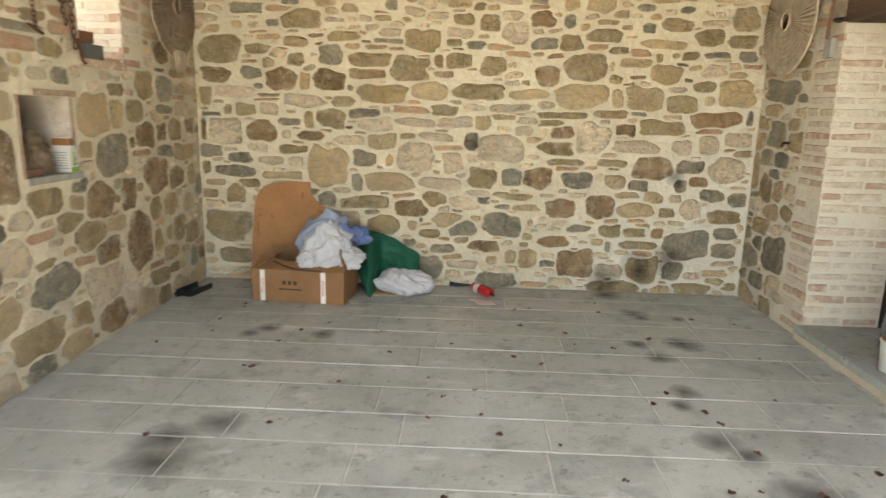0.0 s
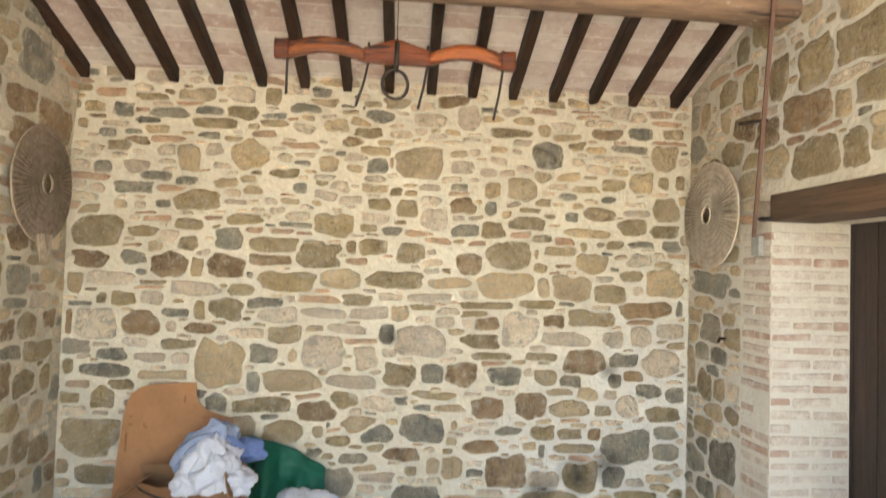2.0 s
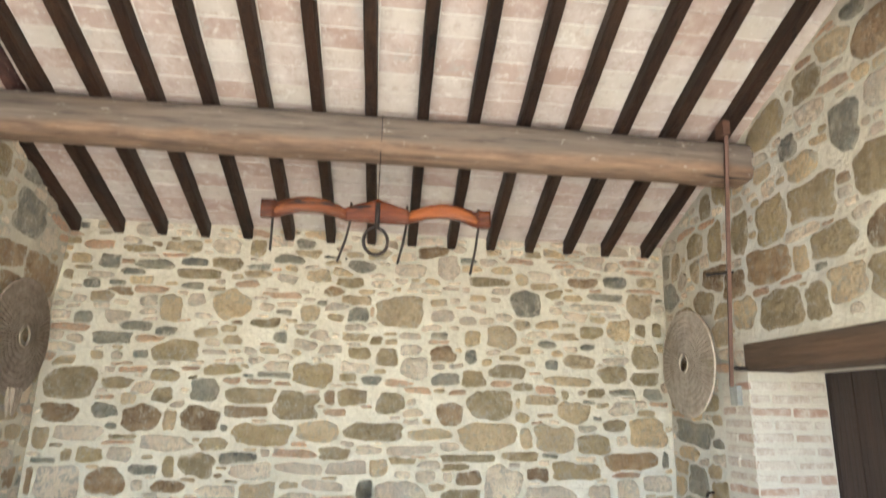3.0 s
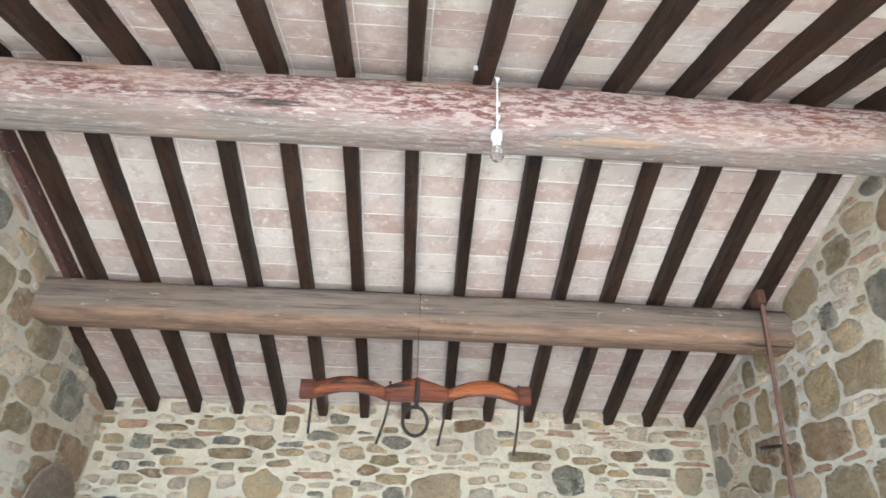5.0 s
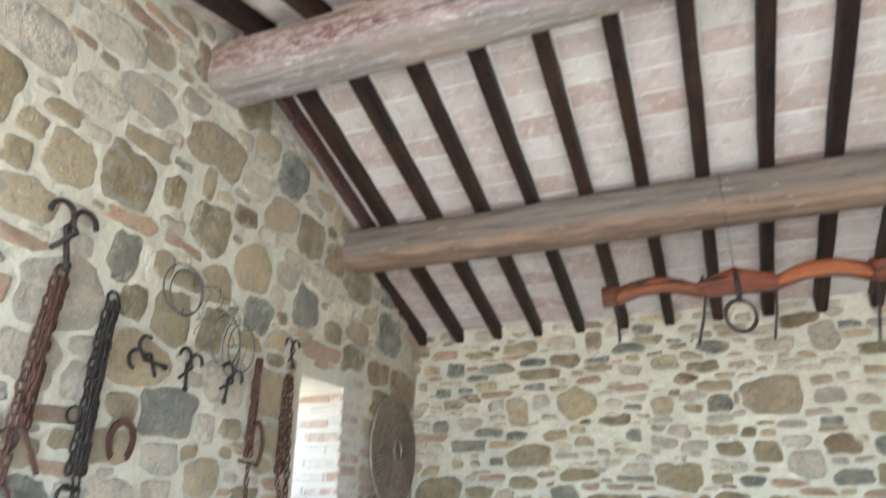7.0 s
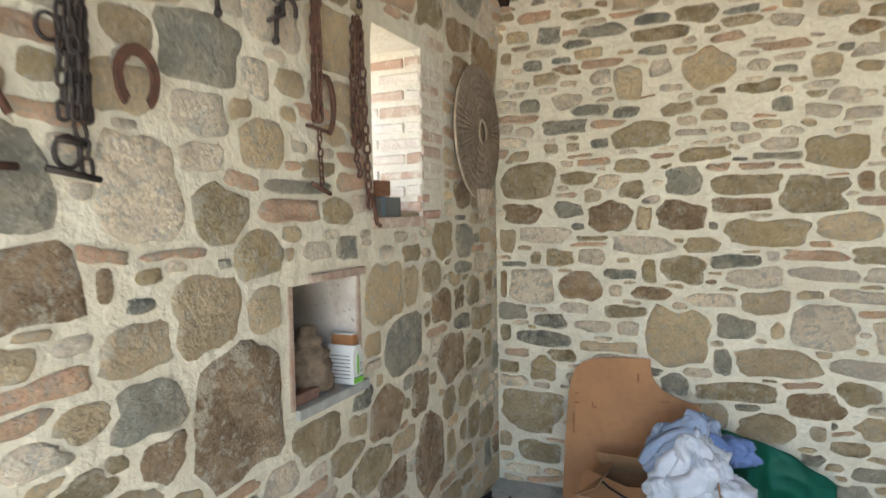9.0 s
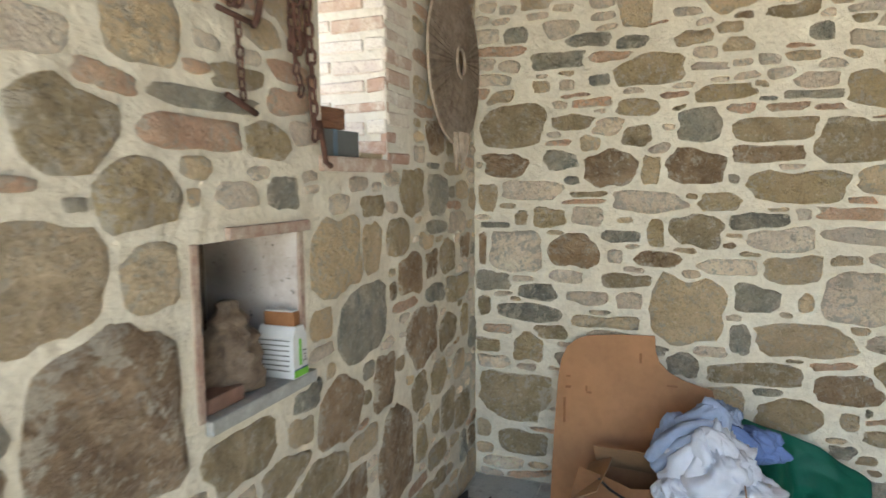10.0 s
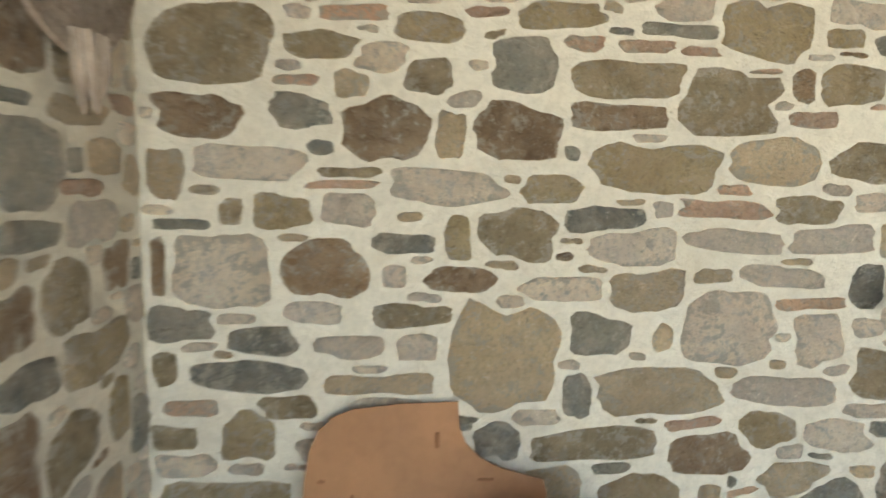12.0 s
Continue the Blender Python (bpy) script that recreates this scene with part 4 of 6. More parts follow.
straw_disc("straw_disc", (-1.925, 5.10, 2.17), 1, M_STRAW_DARK, "grey-brown woven straw disc with a frayed tail", 0.35, 0.37, True)

# iron bar by the doorway
rod = thing("iron_bar", "long brown iron bar hung on the wall by pegs", "iron bar", (2.53, 4.45, 1.95))
part("bar", box((-0.011, -0.016, 0), (0.011, 0.016, 1.600), 0.003, None, look((2.53, 4.555, 1.955), (2.357, 4.075, 3.471)) @ pose(0, 0, 0, 180, 0, 0)), M_ROD, rod)
part("peg", tube([(2.60, 4.50, 2.665), (2.52, 4.51, 2.66), (2.49, 4.66, 2.675)], 0.011), M_IRON, rod, smooth=True)
part("peg", tube([(2.60, 4.53, 2.06), (2.535, 4.50, 2.06), (2.53, 4.38, 2.05)], 0.013), M_IRON, rod, smooth=True)
part("bracket", box((2.54, 4.52, 1.84), (2.575, 4.60, 1.96), 0.004), M_STONE_SILL, rod, "grey zinc plate at its foot")
part("head", box((2.328, 4.055, 3.401), (2.375, 4.150, 3.491), 0.008), M_ROD, rod)

# ox yoke hung from the purlin
YX, YY, YZ = 0.31, 4.22, 2.835
yoke = thing("ox_yoke", "varnished wooden ox yoke hanging from the beam", "yoke", (YX, YY, YZ))


def yoke_solid(x0, x1, section, steps, square, sides=18):
    """A carved piece along x; section(x) gives top, bottom, front and back."""
    bm = bmesh.new()
    prev = None
    for i in range(steps + 1):
        x = x0 + (x1 - x0) * i / steps
        top, bot, front, back = section(x)
        ring = []
        for k in range(sides):
            a = math.tau * (k + 0.5) / sides
            c, s = math.cos(a), math.sin(a)
            r = (abs(c) ** square + abs(s) ** square) ** (-1 / square)
            ring.append(bm.verts.new((YX + x, YY + (front + back) / 2 + (back - front) / 2 * r * c, YZ + (top + bot) / 2 + (top - bot) / 2 * r * s)))
        if prev:
            for k in range(sides):
                bm.faces.new((prev[k], prev[(k + 1) % sides], ring[(k + 1) % sides], ring[k]))
        else:
            bm.faces.new(ring)
        prev = ring
    bm.faces.new(prev[::-1])
    return bm


def bow_hump(x):
    return math.sin(math.pi * min(1.0, max(0.0, (abs(x) - 0.165) / 0.405)))


def board_section(x):
    if abs(x) > 0.565:
        return 0.050, -0.052, -0.034, 0.034
    h = bow_hump(x)
    return 0.020 + 0.052 * h + 0.022 * max(0.0, (abs(x) - 0.165) / 0.405), -0.050 + 0.046 * h, -0.008, 0.030


def bow_section(x):
    h = bow_hump(x)
    thin = 0.35 + 0.65 * h ** 0.5
    mid = -0.014 + 0.046 * h
    return mid + 0.036 * thin, mid - 0.038 * thin, -0.052 * thin, 0.0


def centre_section(x):
    q = abs(x) / 0.175
    return 0.078 - 0.052 * q, -0.042 - 0.008 * q, -0.046 + 0.012 * q, 0.032


part("beam", yoke_solid(-0.64, 0.64, board_section, 96, 6.0), M_YOKE, yoke, smooth=True)
for side in (-1, 1):
    part("bow", yoke_solid(side * 0.165, side * 0.57, bow_section, 36, 2.4), M_YOKE_LIGHT, yoke, "glossy arched bow piece", True)
part("centre_block", yoke_solid(-0.175, 0.175, centre_section, 24, 7.0), M_YOKE, yoke, smooth=True)
for x, dx, ln in ((-0.575, 0.0, 0.19), (-0.15, -0.06, 0.235), (0.165, -0.045, 0.235), (0.575, -0.045, 0.275)):
    part("bow_rod", tube([(YX + x, YY, YZ + 0.06), (YX + x, YY, YZ - 0.05), (YX + x + dx * 0.35, YY, YZ - 0.05 - ln * 0.45), (YX + x + dx, YY, YZ - 0.05 - ln)], 0.007), M_IRON, yoke, smooth=True)
    part("rivet", lathe([(0.016, 0), (0.014, 0.006), (0.004, 0.009)], (YX + x, YY, YZ + (0.045 if abs(x) > 0.4 else 0.015)), 10), M_IRON, yoke)
part("strap", tube([(YX, YY - 0.045, YZ + 0.05), (YX, YY - 0.05, YZ), (YX, YY - 0.046, YZ - 0.05), (YX, YY, YZ - 0.085)], 0.013), M_IRON, yoke, "dark iron strap hook", True)
part("ring", tube([(YX - 0.005 + 0.068 * math.cos(a), YY + 0.01 * math.cos(a), YZ - 0.158 + 0.078 * math.sin(a)) for a in (math.tau * i / 32 for i in range(32))], 0.0095, 8, None, True), M_IRON, yoke, "dark iron ring", True)
part("wire", tube([(YX, YY, YZ + 0.06), (YX, YY - 0.01, 3.2), (YX + 0.002, 4.175, 3.26), (YX + 0.002, 4.172, 3.42)], 0.0022, 6), M_IRON, yoke)

# bulb on the ridge beam
lamp = thing("ceiling_light", "bare clear bulb in a white socket under the ridge beam", "light", (0.57, 2.86, 3.56))
socket = part("socket", lathe([(0.010, 0), (0.017, 0.002), (0.018, 0.03), (0.024, 0.034), (0.025, 0.07), (0.014, 0.078)], (0.57, 2.845, 3.515), 18), M_CERAMIC, lamp, smooth=True)
part("bulb", lathe([(0.004, -0.078), (0.018, -0.074), (0.028, -0.058), (0.029, -0.04), (0.02, -0.012), (0.013, 0.004)], (0.57, 2.845, 3.515), 18), M_GLASS, socket, "clear glass bulb", True)
part("cable", tube([(0.57, 2.83, 3.58), (0.57, 2.812, 3.62), (0.572, 2.806, 3.74), (0.575, 2.806, 3.84), (0.55, 2.79, 3.872), (0.50, 2.78, 3.87), (0.475, 2.76, 3.862)], 0.0035, 6), M_CERAMIC, lamp, "thin white cable", True)
for p in ((0.572, 2.80, 3.63), (0.573, 2.80, 3.70), (0.575, 2.80, 3.84), (0.475, 2.76, 3.862)):
    part("clip", box(tuple(c - 0.008 for c in p), tuple(c + 0.008 for c in p), 0.002), M_CERAMIC, lamp)


# iron things on the west wall
def link_mesh(length, width, r, material):
    pts = []
    for i in range(16):
        a = math.tau * i / 16
        pts.append((0, width * math.cos(a), math.copysign((length - width), math.sin(a)) * (1 if abs(math.sin(a)) > 0.3 else abs(math.sin(a)) / 0.3) * 0.5 + width * 0.9 * math.sin(a)))
    bm = tube(pts, r, 5, None, True)
    me = bpy.data.meshes.new("link")
    bm.to_mesh(me)
    bm.free()
    me.materials.append(material)
    me.polygons.foreach_set("use_smooth", [True] * len(me.polygons))
    return me


WX = WALL_L + 0.032
LINK = {m: link_mesh(0.027, 0.0095, 0.0042, m) for m in (M_RUST, M_IRON)}


def lean(v):
    return 0.08 * max(0.0, v - 2.4)


def off_wall(y, z):
    """Hung things stand a little off the wall's face."""
    return y - 0.0171 * (y - 1.114), z - 0.0171 * (z - 1.813)


def strand(parent, material, y0, z0, y1, z1, off=0.0, scale=1.0, seed=0):
    """Links hung along a line on the west wall."""
    rng = random.Random(seed)
    (y0, z0), (y1, z1) = off_wall(y0, z0), off_wall(y1, z1)
    n = max(1, round(math.dist((y0, z0), (y1, z1)) / (0.030 * scale)))
    tilt = math.atan2(y1 - y0, z0 - z1)
    for i in range(n):
        q = (i + 0.5) / n
        z = z0 + (z1 - z0) * q
        ob = new("link", LINK[material])
        ob.matrix_world = Matrix.Translation((WX + lean(z) + off + rng.uniform(-0.002, 0.002), y0 + (y1 - y0) * q + rng.uniform(-0.002, 0.002), z)) @ pose(0, 0, 0, math.degrees(tilt) + rng.uniform(-6, 6), 0, (90 if i % 2 else 0) + rng.uniform(-22, 22)) @ Matrix.Diagonal((scale, scale, scale, 1))
        m = ob.matrix_world.copy()
        ob.parent = parent
        ob.matrix_parent_inverse = parent.matrix_basis.inverted()
        ob.matrix_basis = m


def ring_on_wall(y, z, ry, rz, r, bm=None, off=0.0, a0=0, a1=360):
    n = 24
    y, z = off_wall(y, z)
    pts = [(WX + lean(z) + off, y + ry * math.cos(radians(a)), z + rz * math.sin(radians(a))) for a in (a0 + (a1 - a0) * i / n for i in range(n + (a1 - a0 < 360)))]
    return tube(pts, r, 7, bm, a1 - a0 >= 360)


def bar_on_wall(y0, z0, y1, z1, r, off=0.0):
    (y0, z0), (y1, z1) = off_wall(y0, z0), off_wall(y1, z1)
    return tube([(WX + lean(z0) + off, y0, z0), (WX + lean(z1) + off, y1, z1)], r, 7)


ch = thing("hanging_chain", "bunch of rusty chains with rings and a cross bar", "chain", (WX, 2.42, 1.82), "chains on the wall")
for k, (a, b, c) in enumerate(((2.405, 2.385, 0.0), (2.425, 2.42, 0.008), (2.445, 2.44, 0.0), (2.43, 2.40, 0.016), (2.415, 2.41, 0.02), (2.44, 2.415, 0.012))):
    strand(ch, M_RUST, a, 2.555, b, 2.06, c, 1.15, k)
strand(ch, M_RUST, 2.39, 2.06, 2.405, 1.90, 0.0, 1.3, 9)
part("ring", ring_on_wall(2.424, 2.575, 0.022, 0.026, 0.006), M_RUST, ch, smooth=True)
part("ring", ring_on_wall(2.385, 2.02, 0.034, 0.034, 0.006), M_RUST, ch, smooth=True)
part("ring", ring_on_wall(2.40, 1.855, 0.036, 0.034, 0.006), M_RUST, ch, smooth=True)
part("hook", bar_on_wall(2.43, 2.05, 2.505, 1.925, 0.009, 0.01), M_RUST, ch, smooth=True)
part("cross_bar", bar_on_wall(2.315, 1.823, 2.515, 1.822, 0.009, 0.008), M_RUST, ch, smooth=True)
ch = thing("hanging_chain", "bunch of dark iron chains with a cross bar", "chain", (WX, 2.66, 1.80), "chains on the wall")
for k, (a, b, c) in enumerate(((2.635, 2.625, 0.0), (2.655, 2.66, 0.008), (2.672, 2.68, 0.0), (2.65, 2.655, 0.016), (2.645, 2.64, 0.02), (2.665, 2.67, 0.012))):
    strand(ch, M_IRON, a, 2.535, b, 1.93, c, 1.15, 20 + k)
strand(ch, M_IRON, 2.66, 1.93, 2.68, 1.81, 0.0, 1.2, 29)
part("ring", ring_on_wall(2.653, 2.55, 0.024, 0.024, 0.006), M_IRON, ch, smooth=True)
part("ring", ring_on_wall(2.60, 2.12, 0.026, 0.028, 0.005), M_IRON, ch, smooth=True)
part("ring", ring_on_wall(2.63, 1.86, 0.03, 0.034, 0.006), M_IRON, ch, smooth=True)
part("cross_bar", bar_on_wall(2.575, 1.822, 2.70, 1.803, 0.008, 0.008), M_IRON, ch, smooth=True)
part("hook", bar_on_wall(2.60, 1.885, 2.675, 1.88, 0.007, 0.008), M_IRON, ch, smooth=True)
ch = thing("hanging_chain", "rusty chain with an iron shackle and a thin tail", "chain", (WX, 3.56, 1.8), "chains on the wall")
for k, (a, b, c) in enumerate(((3.555, 3.55, 0.0), (3.57, 3.565, 0.008), (3.56, 3.56, 0.015), (3.55, 3.545, 0.01))):
    strand(ch, M_RUST, a, 2.50, b, 2.04, c, 1.1, 40 + k)
strand(ch, M_RUST, 3.575, 2.02, 3.58, 1.82, 0.0, 0.8, 47)
part("shackle", ring_on_wall(3.60, 2.10, 0.048, 0.10, 0.010, None, 0.012, -70, 120), M_RUST, ch, smooth=True)
part("cross_bar", bar_on_wall(3.49, 2.02, 3.63, 2.01, 0.007, 0.008), M_RUST, ch, smooth=True)
part("cross_bar", bar_on_wall(3.515, 1.825, 3.625, 1.79, 0.008, 0.006), M_RUST, ch, smooth=True)
ch = thing("hanging_chain", "long rusty chain with a hook beside the window", "chain", (WX, 3.88, 1.68), "chains on the wall")
for k, (a, b, c) in enumerate(((3.815, 3.80, 0.0), (3.83, 3.815, 0.008), (3.82, 3.808, 0.014))):
    strand(ch, M_RUST, a, 2.47, b, 1.98, c, 1.0, 60 + k)
strand(ch, M_RUST, 3.845, 2.46, 3.895, 1.74, 0.01, 1.2, 66)
strand(ch, M_RUST, 3.81, 1.98, 3.845, 1.86, 0.0, 1.0, 68)
part("ring", ring_on_wall(3.83, 2.01, 0.03, 0.035, 0.006), M_RUST, ch, smooth=True)
part("ring", ring_on_wall(3.855, 2.42, 0.018, 0.028, 0.005), M_RUST, ch, smooth=True)
part("hook", tube([(WX + 0.006, 3.875, 1.80), (WX + 0.008, 3.885, 1.75), (WX + 0.01, 3.90, 1.68), (WX + 0.012, 3.925, 1.668)], 0.0085, 7), M_RUST, ch, smooth=True)
shoe = thing("horseshoe", "rusty horseshoe hung on the wall", "horseshoe", (WX, 2.81, 2.0))
bm = bmesh.new()
prof = []
for i in range(25):
    a = radians(-52 + 284 * i / 24)
    prof.append((a, 0.058 * math.cos(a) * (1.0 if math.sin(a) > 0 else 0.95), 0.074 * math.sin(a)))
rings = []
for a, py, pz in prof:
    inner, outer = 0.74, 1.12
    rings.append([bm.verts.new((WX + lean(2.05) + d, 2.785 + py * k, 2.045 + pz * k)) for d, k in ((0, inner), (0, outer), (0.011, outer), (0.011, inner))])
for a, b in zip(rings, rings[1:]):
    for k in range(4):
        bm.faces.new((a[k], a[(k + 1) % 4], b[(k + 1) % 4], b[k]))
bm.faces.new(rings[0])
bm.faces.new(rings[-1][::-1])
part("shoe", bm, M_RUST, shoe)


# nose tongs: two curved jaws on crossed handles
tongs = thing("nose_tongs", "small dark iron cattle nose tongs on the wall", "tongs", (0, 0, 0), "nose tongs on the wall")
part("jaw", tube([(0.004, y, z) for y, _, z in [(p[0], p[1], p[2]) for p in arc(-0.026, 0.034, 0.030, -60, 190, 14)]][::-1] + [(0.004, 0.012, -0.075)], 0.0065, 7), M_IRON, tongs, smooth=True)
part("jaw", tube([(0.012, y, z) for y, _, z in [(p[0], p[1], p[2]) for p in arc(0.028, 0.028, 0.030, 240, -10, 14)]][::-1] + [(0.012, -0.04, -0.055)], 0.0065, 7), M_IRON, tongs, smooth=True)
part("knob", lathe([(0.004, -0.012), (0.010, -0.006), (0.011, 0.0), (0.009, 0.008), (0.003, 0.012)], (0.004, 0.012, -0.08), 10), M_IRON, tongs, smooth=True)
part("rivet", lathe([(0.008, 0.0), (0.008, 0.014), (0.003, 0.017)], (0, 0, 0), 10), M_IRON, tongs)
for y, z, turn, size in ((2.835, 2.36, 70, 1.2), (3.06, 2.365, -8, 1.1), (3.325, 2.35, -20, 1.15), (3.77, 2.58, 5, 1.0)):
    copy_thing(tongs, Matrix.Translation((WX + lean(z), y, z)) @ pose(0, 0, 0, turn, 0, 0)).scale = (size, size, size)
tongs.matrix_basis = Matrix.Translation((WX + lean(2.76), 2.38, 2.70)) @ Matrix.Diagonal((1.5, 1.5, 1.5, 1))

# wire muzzles
wire = thing("wire_muzzle", "tangled thin wire cattle muzzles on the wall", "wire", (WX, 3.1, 2.6))
for y, z, ry, rz in ((2.97, 2.68, 0.115, 0.105), (2.985, 2.67, 0.09, 0.10), (3.28, 2.53, 0.10, 0.115), (3.40, 2.52, 0.095, 0.11), (3.33, 2.50, 0.06, 0.12)):
    part("hoop", ring_on_wall(y, z, ry, rz, 0.003, None, 0.014), M_WIRE, wire, smooth=True)
rng = random.Random(12)
for i in range(9):
    y, z = rng.uniform(2.92, 3.4), rng.uniform(2.5, 2.78)
    pts = [(WX + lean(z) + 0.01 + 0.02 * abs(math.sin(k)), y + 0.02 * k + 0.035 * math.sin(k * 1.3 + i), z - 0.012 * k + 0.03 * math.cos(k * 1.1 + i)) for k in range(8)]
    part("strand", tube(pts, 0.0018, 5), M_WIRE, wire, smooth=True)

# niche with its contents
NX = WALL_L - 0.34
sill = tagged(part("niche_sill", box((NX + 0.002, NICHE[0] + 0.002, 1.026), (WALL_L + 0.022, NICHE[1] + 0.05, NICHE[2] + 0.004), 0.006), M_STONE_SILL), "grey stone sill of the wall niche", "sill", kind="structure")
tagged(part("niche_lintel", box((NX + 0.05, NICHE[0] + 0.10, NICHE[3] + 0.001), (WALL_L + 0.016, NICHE[1] + 0.05, NICHE[3] + 0.032), 0.006), M_JAMB), "red-brown flat brick over the niche", "lintel", kind="structure")
# thin panel in the jug's brown: shade of the deep recess, put into colour
tagged(part("niche_back", box((NX + 0.0005, NICHE[0] + 0.001, NICHE[2] + 0.004), (NX + 0.006, NICHE[1] - 0.007, NICHE[3] - 0.001)), M_JUG), "dark brown panel at the back of the niche, painted with its shade", "plaster", kind="structure")
tagged(part("niche_lining", box((NX + 0.007, NICHE[1] - 0.006, NICHE[2] + 0.004), (WALL_L - 0.002, NICHE[1] - 0.0005, NICHE[3]), 0.001), M_PLASTER), "stained white plaster lining inside the niche, shade painted at its deep end", "plaster", kind="structure")
jamb = tagged(part("niche_jamb", box((WALL_L - 0.06, NICHE[0] - 0.022, NICHE[2]), (WALL_L + 0.006, NICHE[0] + 0.003, NICHE[3] + 0.002), 0.005), M_JAMB), "worn brick edge of the niche", "jamb", kind="structure")
tagged(part("niche_jamb", box((WALL_L - 0.05, NICHE[1] - 0.001, NICHE[2] + 0.006), (WALL_L + 0.005, NICHE[1] + 0.024, NICHE[3]), 0.005), M_JAMB), "worn brick edge of the niche", "jamb", kind="structure")
jug = thing("clay_jug", "dusty bulging brown clay jug in the niche", "jug", (-2.035, 3.595, NICHE[2]))
part("body", lathe([(0.055, 0.001), (0.08, 0.012), (0.092, 0.035), (0.094, 0.055), (0.086, 0.075), (0.08, 0.088), (0.084, 0.10), (0.074, 0.118), (0.064, 0.13), (0.07, 0.145), (0.066, 0.16), (0.05, 0.175), (0.054, 0.188), (0.05, 0.20), (0.036, 0.21), (0.028, 0.222), (0.030, 0.238), (0.018, 0.246)], (-2.035, 3.595, NICHE[2] + 0.005), 34, 0.32, 4.0, 34), M_JUG, jug, smooth=True)
bk = thing("loose_brick", "loose dark red brick lying in the niche", "brick", (-2.0, 3.47, NICHE[2]))
part("brick", box((-2.02, 3.415, NICHE[2] + 0.005), (-1.955, 3.55, NICHE[2] + 0.045), 0.005, None), M_OLD_BRICK, bk)
bag = thing("paper_bag", "white printed paper bag with a folded brown top", "bag", (-2.0, 3.74, NICHE[2]))
B0, B1 = Vector((-2.0430, 3.7270, NICHE[2] + 0.005)), Vector((-1.9230, 3.7970, NICHE[2] + 0.135))
bm = bmesh.new()
rings = []
for z, k in ((0, 0.97), (0.03, 1.02), (0.09, 1.0), (0.118, 0.97), (0.148, 0.55)):
    cx, cy = (B0.x + B1.x) / 2, (B0.y + B1.y) / 2
    hx, hy = (B1.x - B0.x) / 2, (B1.y - B0.y) / 2 * k
    rings.append([bm.verts.new((cx + sx * hx, cy + sy * hy + 0.002 * noise.noise((sx, sy, z * 40)), B0.z + z)) for sx, sy in ((-1, -1), (0, -1.02), (1, -1), (1.02, 0), (1, 1), (0, 1.02), (-1, 1), (-1.02, 0))])
for a, b in zip(rings, rings[1:]):
    for k in range(8):
        bm.faces.new((a[k], a[(k + 1) % 8], b[(k + 1) % 8], b[k]))
bm.faces.new(rings[0][::-1])
bm.faces.new(rings[-1])
part("body", bm, M_BAG, bag)
part("top_fold", box((-2.0330, 3.7470, B0.z + 0.146), (-1.9330, 3.7800, B0.z + 0.188), 0.004), M_KRAFT, bag, "folded brown paper top")
part("top_edge", box((-2.0280, 3.7500, B0.z + 0.187), (-1.9380, 3.7770, B0.z + 0.192), 0.001), M_BAG, bag)
part("stripe", box((-1.9225, 3.7280, B0.z + 0.003), (-1.9205, 3.7960, B0.z + 0.022), 0.0), M_LIME_GREEN, bag, "green band at the foot")
part("stripe", box((-1.9220, 3.7280, B0.z + 0.023), (-1.9205, 3.7960, B0.z + 0.027), 0.0), M_SLATE_BLUE, bag)
for k in range(7):
    part("print_mark", box((-2.0360, 3.7235, B0.z + 0.022 + k * 0.0145), (-1.9360, 3.7255, B0.z + 0.0245 + k * 0.0145), 0.0), M_INK_DARK, bag)
written("2-13", 0.022, Matrix.Translation((-1.9195, 3.7800, B0.z + 0.06)) @ pose(0, 0, 0, 90, 0, 90) @ pose(0, 0, 0, 0, 0, 90), M_INK_DARK, bag)
part("print_mark", box((-1.9205, 3.7520, B0.z + 0.036), (-1.9195, 3.7640, B0.z + 0.112), 0.0), M_LIME_GREEN, bag)

# window sill
wsill = tagged(part("window_sill", box((WALL_L - 0.45, WIN[0] - 0.02, WIN[2] - 0.045), (WALL_L + 0.012, WIN[1] + 0.02, WIN[2] + 0.003), 0.006), M_BRICK_RED), "worn brick window sill", "sill", kind="structure")
gb = thing("grey_box", "flat grey box with a blue band on the sill", "box", (-2.02, 4.08, WIN[2]))
GB = pose(-1.99, 4.075, WIN[2] + 0.004, 0, 0, -6)
part("body", box((-0.07, -0.115, 0), (0.035, 0.115, 0.085), 0.003, None, GB), M_GREY_BOX, gb)
part("band", box((-0.0715, -0.03, -0.0004), (0.0365, -0.008, 0.0865), 0.001, None, GB), M_SLATE_BLUE, gb, "blue paper band")
wb = thing("wood_block", "brown wooden block resting on the grey box", "block", (-2.0, 4.03, WIN[2] + 0.09))
part("block", box((-0.06, -0.09, 0.088), (0.03, 0.045, 0.155), 0.004, None, GB), M_BLOCK, wb)
pb = thing("pale_board", "pale weathered board lying on the sill", "board", (-2.1, 4.3, WIN[2]))
part("board", box((-2.36, 4.215, WIN[2] + 0.004), (-1.95, 4.385, WIN[2] + 0.022), 0.003), M_PALE_WOOD, pb)
peg = thing("wall_peg", "short black iron peg in the wall", "peg", (2.55, 4.93, 1.27))
part("peg", tube([(2.60, 4.95, 1.29), (2.53, 4.94, 1.29), (2.515, 4.93, 1.265)], 0.010, 7), M_IRON, peg, smooth=True)
nail = thing("nail", "dark nail head in the stone wall", "nail", (0.1, 5.48, 2.9))
part("nail", tube([(0.09, 5.50, 2.86), (0.09, 5.462, 2.86)], 0.008, 8), M_IRON, nail)

